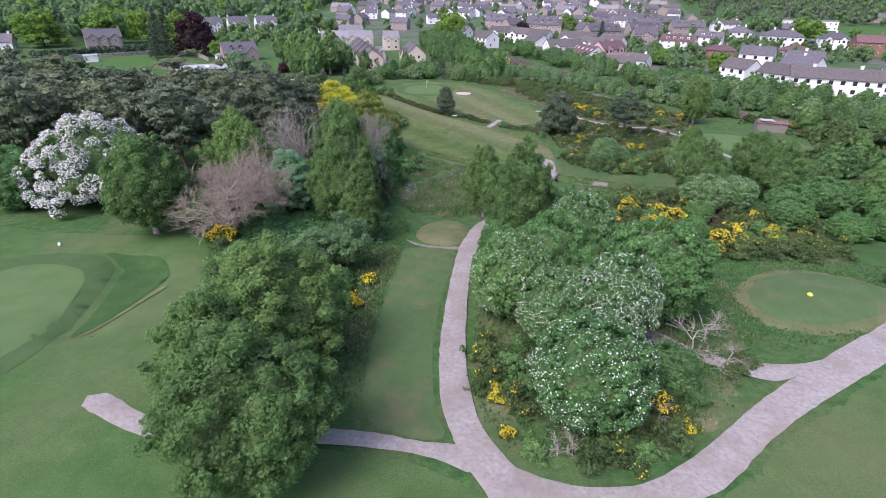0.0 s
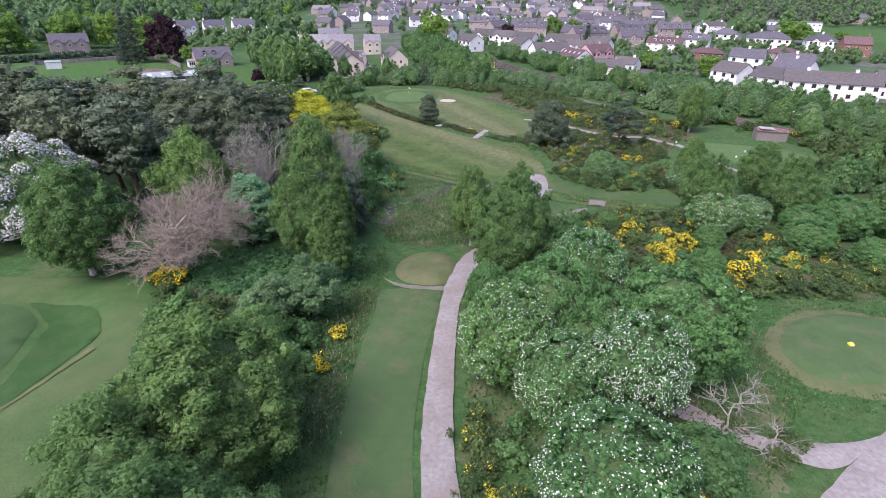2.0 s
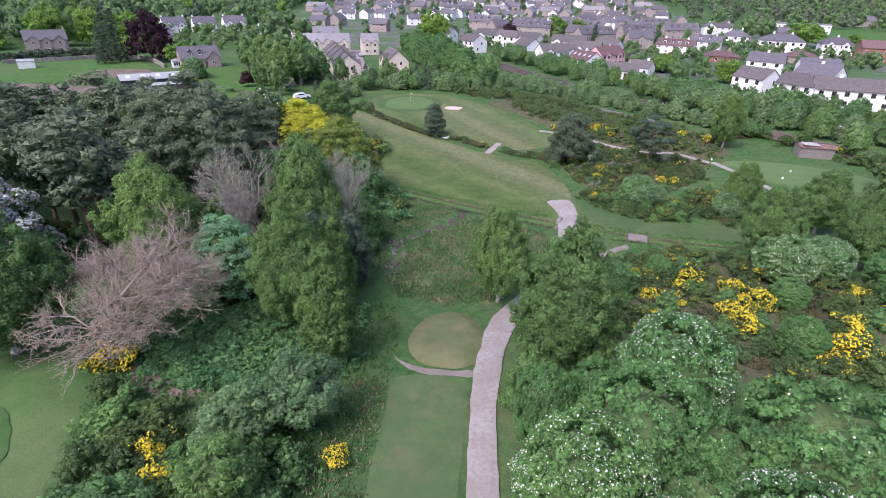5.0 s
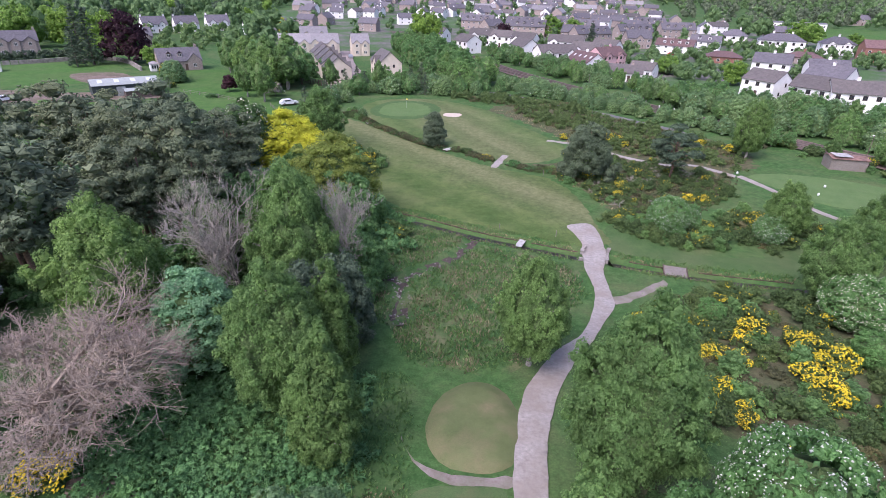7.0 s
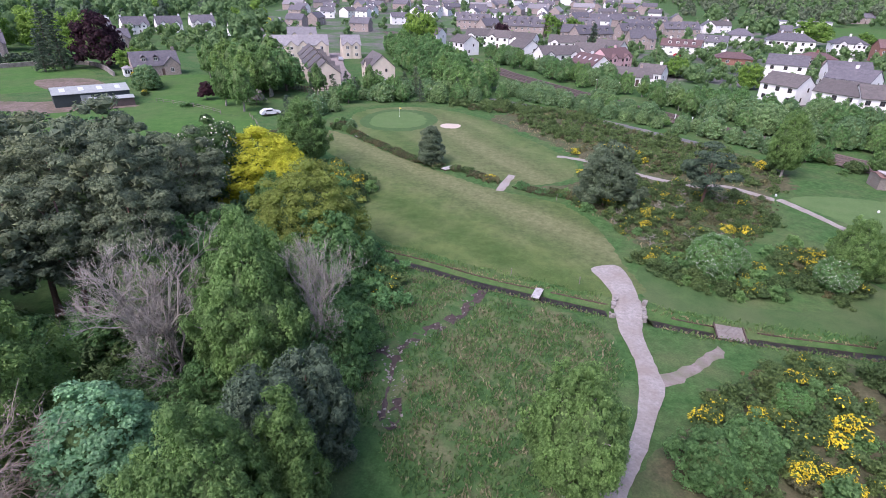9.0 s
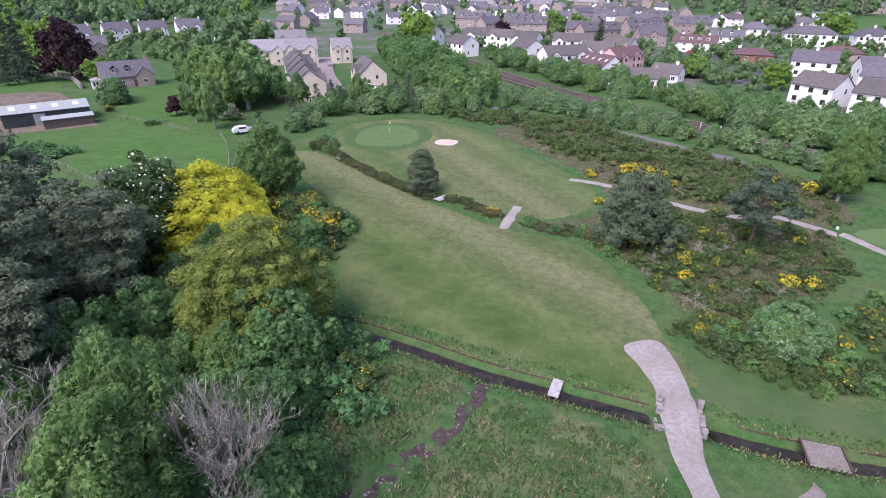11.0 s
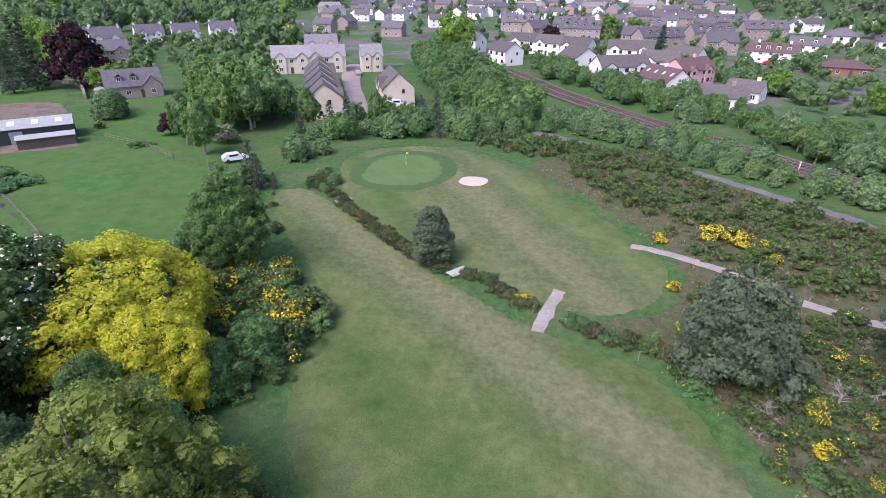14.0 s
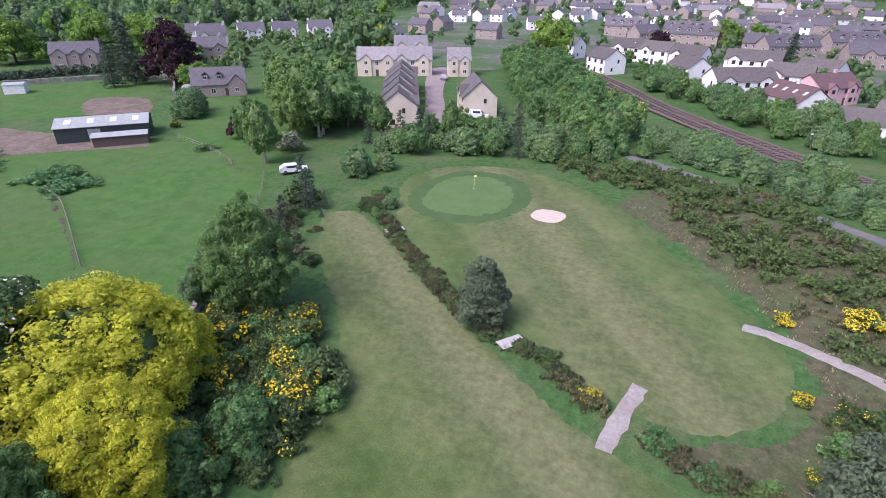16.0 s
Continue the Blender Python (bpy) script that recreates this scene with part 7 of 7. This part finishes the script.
woods("hill_broadleaves", crowd(RIGHT_FAR, 430, 14, 97, (9, 15), 0.45), L_HAZED, 32, 1.4, "green broadleaved trees along the forest edge", 7)
woods("right_woodland", clear_of_houses(crowd([(140, 110), (160, 150), (200, 200), (260, 260), (420, 200), (420, 60), (150, 20), (132, 60)], 190, 11, 98, (7, 13))), L_HAZED, 60, 0.8, "green woodland beyond the houses", 8)
woods("far_woodland", crowd([(-1600, 850), (1600, 850), (2300, 2400), (-2300, 2400)], 720, 44, 99, (14, 24), 1.5), L_HAZED, 34, 5.0, "distant wooded hills", 9, 6)
woods("far_conifer_woodland", crowd([(-1600, 1000), (1600, 850), (2300, 2500), (-2300, 2500)], 420, 60, 100, (20, 34), 1.2), L_PINE, 34, 5.0, "distant dark forest on the hills", 10, 6)
sheet("playing_field", [(210, 330), (300, 330), (330, 420), (260, 440)], PASTURE, 0.3, "bright green playing field", "field", 12.0, 0.3)

# ---- railway, roads and estate ground ----
RAIL = [(-60, 318), (-30, 249), (-7, 200.5), (4.8, 173), (16.1, 152.4), (30.2, 129.2), (52, 96), (72, 70), (100, 40)]
rail_line = smooth_line(RAIL, False, 2.0)


def offset_line(line, d):
    out = []
    for i, p in enumerate(line):
        t = (line[min(i + 1, len(line) - 1)] - line[max(i - 1, 0)]).normalized()
        out.append(p + Vector((t.y, -t.x)) * d)
    return out


ribbon("railway_bed", [tuple(p) for p in offset_line(rail_line, -4.2)[::4]], [tuple(p) for p in offset_line(rail_line, 4.2)[::4]], BALLAST, 0.35, "brown ballast bed of a double railway", "railway", 0.2)
for centre in (-1.75, 1.75):
    railway = new("railway_track")
    for side in (-0.74, 0.74):
        rail_pts = [(p.x, p.y, height(p.x, p.y) + 0.58) for p in offset_line(rail_line, centre + side)]
        v, f = tube([(p, 0.085) for p in rail_pts], 4)
        part("rail", (v, f), STEEL, railway)
    ties = []
    for i, p in enumerate(smooth_line([tuple(q) for q in offset_line(rail_line, centre)], False, 0.75)):
        if 100 < p.y < 215:
            m = Matrix.Translation((p.x, p.y, height(p.x, p.y) + 0.42)) @ Matrix.Rotation(radians(-61 + 90), 4, "Z")
            ties.append(turned(block(-1.25, 1.25, -0.13, 0.13, -0.1, 0.09), m))
    tagged(part("sleeper", join(ties), SLEEPER, railway), kind="stuff")
    tags(railway, "railway track of rusty rails on sleepers", "railway track", "railway tracks")
ribbon("old_road", [(0, 126), (11.6, 117.4), (19, 111), (34.2, 95.8), (44, 85)], [(-0.6, 123.4), (10.4, 115.2), (18, 108.8), (33, 94), (42.6, 83.6)], ASPHALT, 0.08, "old grey tarmac strip beside the railway", "road", 0.25)
ribbon("railway_siding", [(-11, 186), (-6, 176), (1, 163)], [(-16, 180), (-11, 170), (-4, 158)], EARTH, 0.3, "bare pinkish gravel yard beside the railway", "yard", 0.3)
ribbon("estate_road", [(-41.6, 139), (-47, 155), (-52.6, 170), (-58, 188), (-64, 214)], [(-46.2, 138), (-52, 154), (-58, 170), (-64.6, 188), (-71, 212)], PAVING, 0.15, "pinkish paved estate road", "road", 0.05)
for k in range(4):
    x, y = -49.4 - 3.75 * k, 142.5 + 9.2 * k
    sheet("front_lawn", [(x - 0.9, y - 1.2), (x + 2.4, y - 0.2), (x + 1.6, y + 2.4), (x - 1.8, y + 1.6)], PASTURE, 0.22, "small front lawn of the estate", "lawn", 1.0, 0.03, False)
sheet("house_lawn", [(-42, 164), (-46, 175), (-42, 177), (-38, 166)], PASTURE, 0.22, "small lawn beside a cream house", "lawn", 1.5, 0.05)
ribbon("pink_house_road", [(52, 172), (60, 184), (76, 196), (110, 206)], [(56, 168), (65, 179), (80, 190), (112, 200)], PAVING, 0.1, "pale street before the houses", "road", 0.1)
ribbon("villa_road", [(100, 232), (140, 246), (190, 246)], [(102, 226), (142, 238), (190, 238)], PAVING, 0.1, "pale street below the villas", "road", 0.1)


def fence(line, tall, gap, mat, label, rails=2, post=0.06, name="fence"):
    pts = smooth_line(line, False, gap)
    ob = new(name)
    for p in pts:
        z = height(p.x, p.y)
        part("post", block(p.x - post, p.x + post, p.y - post, p.y + post, z - 0.2, z + tall), mat, ob)
    for k in range(rails):
        h = tall * (0.92 - 0.45 * k)
        part("rail", tube([((p.x, p.y, height(p.x, p.y) + h), post * 0.6) for p in pts], 4), mat, ob)
    return tags(ob, label, "fence")


fence([(-9, 178.5), (-4, 172), (1.8, 165.4)], 2.4, 1.2, YELLOW, "yellow mesh barrier beside the railway", 4, 0.08)
fence([(-44.4, 65.6), (-52.4, 84), (-58.4, 94)], 1.0, 3.0, TIMBER, "timber post fence beside the pasture")
fence([(-66.5, 96.2), (-76, 102), (-88.4, 107)], 1.0, 3.0, TIMBER, "timber post fence below the lawn")
fence([(-45, 130), (-54, 126), (-66, 140), (-70, 160)], 1.7, 1.6, DARKWOOD, "dark timber garden fence", 3, 0.1)
fence([(-60, 61), (-80, 74.5), (-86, 76)], 0.9, 2.4, TIMBER, "timber post fence across the pasture")


def stone_wall(line, tall, thick, label, stone=0.42, name="stone_wall"):
    """A dry wall: rows of separate stones."""
    ob = new(name)
    shape = [block(-0.5, 0.5, -0.5, 0.5, -0.5, 0.5)]
    v, f = join(shape)
    v = [tuple(Vector(p) * (1 + 0.12 * noise.noise(Vector(p) * 3))) for p in v]
    me = mesh_of("stone", v, f, STONE)
    pts = smooth_line(line, False, stone)
    rows = max(1, round(tall / 0.26))
    for i, p in enumerate(pts):
        t = pts[min(i + 1, len(pts) - 1)] - pts[max(i - 1, 0)]
        a = math.degrees(math.atan2(t.y, t.x))
        for k in range(rows):
            s = new("stone", me)
            s.parent = ob
            s.matrix_basis = pose(p.x + random.uniform(-0.08, 0.08), p.y + random.uniform(-0.05, 0.05), height(p.x, p.y) + 0.12 + 0.25 * k, random.uniform(-6, 6), random.uniform(-6, 6), a + random.uniform(-8, 8)) @ Matrix.Diagonal(
                (stone * random.uniform(0.85, 1.15), thick * random.uniform(0.8, 1.15), 0.27 * random.uniform(0.85, 1.15), 1))
    return tags(ob, label, "wall")


stone_wall([(-39.2, 53.6), (-41, 58), (-43.9, 64.8)], 1.0, 0.5, "grey dry stone wall beside the pasture", 0.6)
far_wall = smooth_line([(-180, 137), (-168, 149), (-155, 162), (-140, 160), (-122, 142)], False, 2.0)
part_v, part_f = join([turned(block(-1.1, 1.1, -0.3, 0.3, -0.3, 1.4 + 0.1 * random.random()), Matrix.Translation((p.x, p.y, height(p.x, p.y))) @ Matrix.Rotation(math.atan2((q - p).y, (q - p).x), 4, "Z")) for p, q in zip(far_wall, far_wall[1:])])
tagged(new("garden_wall", mesh_of("garden_wall", part_v, part_f, STONE)), "long grey stone wall above the paddock", "wall", kind="structure")

# ---- bridges over the stream and the ditch ----
def plank_bridge(x, y, yaw, length, width, label, kerbs=True, boards=9, mat=TIMBER):
    """Planks across two beams; length is the way one walks."""
    ob = new("footbridge")
    z = max(height(x + math.cos(radians(yaw)) * length / 2 * s, y + math.sin(radians(yaw)) * length / 2 * s) for s in (-1, 1)) + 0.16
    ob.matrix_basis = pose(x, y, z, 0, 0, yaw)
    step = length / boards
    for k in range(boards):
        x0 = -length / 2 + k * step
        part("plank", block(x0 + 0.012, x0 + step - 0.012, -width / 2, width / 2, random.uniform(-0.01, 0.01), 0.055), mat, ob)
    for s in (-1, 1):
        part("beam", block(-length / 2 - 0.2, length / 2 + 0.2, s * width * 0.36 - 0.07, s * width * 0.36 + 0.07, -0.22, -0.012), DARKWOOD, ob)
        if kerbs:
            part("kerb", block(-length / 2, length / 2, s * width / 2 - 0.05, s * width / 2 + 0.07, 0.058, 0.2), DARKWOOD, ob)
    return tags(ob, label, "footbridge")


plank_bridge(20.7, 16.4, 76, 2.5, 2.7, "weathered timber plank bridge over the stream", True, 11)
plank_bridge(2.3, 22.7, 70, 2.3, 0.9, "narrow pale plank bridge over the stream", False, 8, SLAB)
plank_bridge(-9.8, 63.1, 47, 2.6, 1.3, "pale plank bridge across the ditch", False, 9, SLAB)
plank_bridge(-29.3, 81.3, 40, 2.6, 1.1, "pale plank bridge across the ditch", False, 9, SLAB)
for line in ([(9.7, 18.4), (9.9, 19.8), (10.7, 21.8)], [(12.7, 17.8), (13.1, 19.4), (13.6, 21.2)]):
    stone_wall(line, 0.5, 0.4, "low stone parapet of the path bridge", 0.38, "bridge_parapet")

# timber edging boards along the stream
for off in (-1.35, 1.35):
    bank = offset_line(smooth_line(STREAM[3:11], False, 1.5), off)
    edging = new("bank_edging")
    for p, q in zip(bank, bank[1:]):
        if 9.2 < p.x < 14.4 or abs(p.x - 20.7) < 1.6 or abs(p.x - 2.3) < 1.2:
            continue
        d = q - p
        m = Matrix.Translation((*p, height(p.x, p.y) + 0.05)) @ Matrix.Rotation(math.atan2(d.y, d.x), 4, "Z")
        part("board", turned(block(0.02, d.length - 0.02, -0.05, 0.05, -0.25, 0.04), m), DARKWOOD, edging)
    tags(edging, "weathered timber edging boards along the stream", "edging", "stream edging")

# ---- golf things ----
flag = new("golf_flag")
part("pole", tube([((0, 0, 0), 0.02), ((0, 0, 2.2), 0.015)], 6), WHITEPLASTIC, flag)
part("pennant", block(0.0, 0.42, -0.006, 0.006, 1.85, 2.18), YELLOW, flag, "small pale flag")
part("hole_rim", tube([((0, 0, -0.02), 0.07), ((0, 0, 0.02), 0.07)], 10), WHITEPLASTIC, flag)
flag.matrix_basis = pose(-23.6, 99.4, height(-23.6, 99.4) + 0.12)
tags(flag, "golf flag on a white pole", "flag")


def marker(x, y, mat, label, r=0.16, tall=0.22):
    ob = new("tee_marker")
    part("body", tube([((0, 0, 0), r * 0.8), ((0, 0, tall * 0.5), r), ((0, 0, tall), r * 0.5)], 8), mat, ob)
    part("spike", tube([((0, 0, -0.25), 0.02), ((0, 0, 0), 0.02)], 5), STEEL, ob)
    ob.matrix_basis = pose(x, y, height(x, y) + 0.08 + (0.5 if mat == YELLOW else 0))
    return tags(ob, label, "tee marker")


marker(35.3, -25.3, YELLOW, "yellow tee marker on the mown tee", 0.3, 0.3)
for x, y in ((53.6, 46.2), (57, 50.5), (44.3, 56), (-46.8, -26.2)):
    marker(x, y, WHITEPLASTIC, "white marker on the mown grass", 0.2, 0.4)


def post(x, y, tall, mat, label, r=0.05):
    ob = new("post")
    part("shaft", tube([((0, 0, -0.2), r), ((0, 0, tall), r)], 6), mat, ob)
    part("cap", block(-r * 1.3, r * 1.3, -r * 1.3, r * 1.3, tall + 0.004, tall + 0.08), mat, ob)
    ob.matrix_basis = pose(x, y, height(x, y))
    return tags(ob, label, "post")


for x, y in ((7.9, 50.2), (-29.9, 82.6), (7.2, 24.6), (-0.5, 25.9)):
    post(x, y, 0.9, TIMBER, "short timber post by the fairway")
for x, y in ((44, 106), (47, 103), (62, 84)):
    post(x, y, 1.6, WHITEPLASTIC, "white railway marker post", 0.12)
for x, y, tall in ((72, 64.5, 6), (-158, 158, 7), (-122, 148, 7), (30, 134, 5), (-3, 246, 8), (66, 200, 7)):
    lamp = new("lamp_post")
    part("shaft", tube([((0, 0, 0), 0.1), ((0, 0, tall), 0.06)], 6), STEEL, lamp)
    part("arm", tube([((0, 0, tall), 0.05), ((0.9, 0, tall + 0.15), 0.04)], 5), STEEL, lamp)
    part("lantern", block(0.7, 1.3, -0.12, 0.12, tall + 0.08, tall + 0.22), WHITEPLASTIC, lamp)
    lamp.matrix_basis = pose(x, y, height(x, y), 0, 0, random.uniform(0, 360))
    tags(lamp, "grey metal street lamp post", "lamp post")


def car(x, y, yaw, paint, label, length=4.3, tall=1.45, van=False):
    ob = new("car")
    h = length / 2
    prof = [(-h, 0.3), (h, 0.3), (h, 0.78), (h * 0.52, 0.92), (h * 0.22, tall), (-h * (0.95 if van else 0.62), tall), (-h * 0.98, 0.9)]
    v = [(px, s * (0.88 if pz < 1 else 0.72), pz) for s in (-1, 1) for px, pz in prof]
    n = len(prof)
    f = [tuple(range(n - 1, -1, -1)), tuple(range(n, 2 * n))] + [(i, (i + 1) % n, n + (i + 1) % n, n + i) for i in range(n)]
    part("body", (v, f), paint, ob)
    part("windscreen", turned(block(-0.03, 0.03, -0.68, 0.68, -0.3, 0.3), Matrix.Translation((h * 0.385, 0, (0.95 + tall) / 2)) @ Matrix.Rotation(radians(-48), 4, "Y")), GLASS, ob)
    for s in (-1, 1):
        part("side_window", block(-h * 0.5, h * 0.2, s * 0.8 - 0.02, s * 0.8 + 0.02, 0.98, tall - 0.12), GLASS, ob)
        for wx in (-h * 0.62, h * 0.62):
            wheel = part("tyre", turned(tube([((0, 0, -0.1), 0.31), ((0, 0, 0.1), 0.31)], 12), Matrix.Translation((wx, s * 0.82, 0.31)) @ Matrix.Rotation(radians(90), 4, "X")), RUBBER, ob)
            part("rim", turned(tube([((0, 0, -0.11), 0.18), ((0, 0, 0.11), 0.18)], 10), Matrix.Translation((wx, s * 0.82, 0.31)) @ Matrix.Rotation(radians(90), 4, "X")), STEEL, wheel)
        part("headlight", block(h - 0.04, h + 0.01, s * 0.62 - 0.14, s * 0.62 + 0.14, 0.6, 0.74), WHITEPLASTIC, ob)
    ob.matrix_basis = pose(x, y, height(x, y) + 0.16, 0, 0, yaw)
    return tags(ob, label, "car")


car(-54.4, 96.6, 38, CARWHITE, "white car parked on the grass", 4.6)
car(-35.4, 145, 10, CARWHITE, "white and blue van before a house", 4.8, 1.9, True)
car(-45.6, 133.5, 20, CARSILVER, "silver car parked beside a house")
car(72, 187, 60, CARWHITE, "white car parked on the street")
car(150, 246, -14, CARRED, "red car parked before the villas")
car(88, 238, -14, CARRED, "red car parked on the street")
car(-60, 192, 110, CARSILVER, "silver car parked on the estate road")
car(-126, 88, 70, CARWHITE, "white car parked in the farm yard")

# stones on the brook's mud
stones = []
for k in range(160):
    a, b = random.choice(list(zip(BROOK, BROOK[1:])) + list(zip(BROOK_ARM, BROOK_ARM[1:])) * 2)
    s = random.random()
    x, y = a[0] + (b[0] - a[0]) * s + random.uniform(-0.9, 0.9), a[1] + (b[1] - a[1]) * s + random.uniform(-0.9, 0.9)
    r = random.uniform(0.05, 0.13)
    stones.append(turned(block(-r, r, -r * 0.7, r * 0.7, -r * 0.5, r * 0.5), Matrix.Translation((x, y, height(x, y) + 0.08)) @ Euler((random.random(), random.random(), random.random() * 6)).to_matrix().to_4x4()))
tagged(new("brook_stones", mesh_of("brook_stones", *join(stones), STONE)), "grey stones scattered along the muddy brook", "stones", kind="stuff")

# ---- grass blades and tussocks ----
def blades(name, places, mat, tall, per, label, seed, spread_r=0.35):
    rng = np.random.default_rng(seed)
    out = []
    base = np.array([(x, y, height(x, y)) for x, y in places])
    pick = np.repeat(np.arange(len(base)), per)
    n = len(pick)
    pos = base[pick] + np.concatenate([rng.normal(size=(n, 2)) * spread_r, np.zeros((n, 1))], axis=1)
    lean = unit(np.concatenate([rng.normal(size=(n, 2)) * 0.55, np.ones((n, 1))], axis=1))
    s = tall * rng.uniform(0.5, 1.3, (n, 1))
    pos = pos + lean * s * 0.5
    nrm = unit(np.cross(lean, rng.normal(size=(n, 3))))
    u = lean
    v = np.cross(nrm, u)
    corners = np.stack([pos - u * s * 0.55 - v * 0.03, pos + v * 0.07, pos + u * s * 0.55, pos - v * 0.07], axis=1)
    tris = (np.array([(0, 1, 2), (0, 2, 3)])[None] + (np.arange(n) * 4)[:, None, None]).reshape(-1, 3)
    return tagged(new(name, leaf_mesh(name, [(corners.reshape(-1, 3), tris, 0)], [mat])), label, "grass", kind="stuff")


MEADOW_AREA = [(-16, 26), (-9, 24), (-4, 21), (3, 18.5), (8, 16), (8.5, 9), (4, 1), (0.5, -5), (-4, -7), (-9, -6), (-12, 0), (-19, 4), (-22, 12), (-21, 22)]
STREAM_GAP = [(STREAM, 1.2), (BROOK, 1.2), (BROOK_ARM, 1.2)]
blades("meadow_grass", scatter(MEADOW_AREA, 800, 0.5, 201, STREAM_GAP), L_GRASS, 0.4, 14, "green tussocks of meadow grass", 21)
blades("meadow_straw", scatter(MEADOW_AREA, 420, 0.5, 202, STREAM_GAP), L_STRAW, 0.4, 12, "straw-coloured tussocks of dry grass", 22)
COPSE = [(2.8, -46), (2.6, -30), (4, -20), (18, -18), (28, -20), (28, -32), (25, -37), (20, -45), (13, -49.6), (7, -49.8)]
blades("copse_grass", scatter(COPSE, 700, 0.6, 203), L_GRASS, 0.35, 12, "rough green grass round the copse", 23)
blades("copse_straw", scatter(COPSE, 140, 0.8, 204), L_STRAW, 0.3, 10, "dry straw grass round the copse", 24)
TEE_ROUGH = [(-7.6, -20), (-7.4, -30), (-6.6, -40), (-5.6, -47), (-8, -49), (-14, -48), (-24, -36), (-29, -24), (-22, -14), (-14, -8), (-9, -8), (-8, -15)]
blades("tee_rough_grass", scatter(TEE_ROUGH, 900, 0.6, 205), L_GRASS, 0.35, 12, "long green grass beside the tee", 25)
blades("tee_rough_straw", scatter([(-7.6, -20), (-7.4, -30), (-6.6, -40), (-9, -42), (-11, -30), (-10, -20)], 110, 0.5, 206), L_STRAW, 0.3, 10, "dry straw grass beside the tee", 26)
blades("bank_straw", [(p.x, p.y + random.uniform(-0.15, 0.15)) for off in (-1.5, 1.5) for p in offset_line(smooth_line(STREAM[3:11], False, 0.35), off) if not 9.4 < p.x < 14], L_STRAW, 0.22, 7, "straw-coloured grass on the stream banks", 27, 0.2)
blades("bank_grass", [(p.x, p.y + random.uniform(-0.3, 0.3)) for off in (-2.0, 2.0) for p in offset_line(smooth_line(STREAM[2:11], False, 0.5), off) if not 9 < p.x < 14.5], L_GRASS, 0.3, 10, "long green grass on the stream banks", 28, 0.35)
blades("moor_straw", scatter([(14, 43), (8, 51), (14, 58), (16, 66), (8, 86), (0, 100), (18, 100), (44, 74), (46, 60), (38, 44), (27, 33), (18, 32)], 600, 0.9, 207, MOOR_PATHS), L_STRAW, 0.3, 9, "dry straw grass on the moor", 29)
blades("right_rough_grass", scatter([(22, -18), (46, -14), (56, -22), (50, -24), (42, -28), (34, -33), (28, -35), (26, -26)], 600, 0.7, 208), L_GRASS, 0.25, 10, "rough grass round the tee", 30)
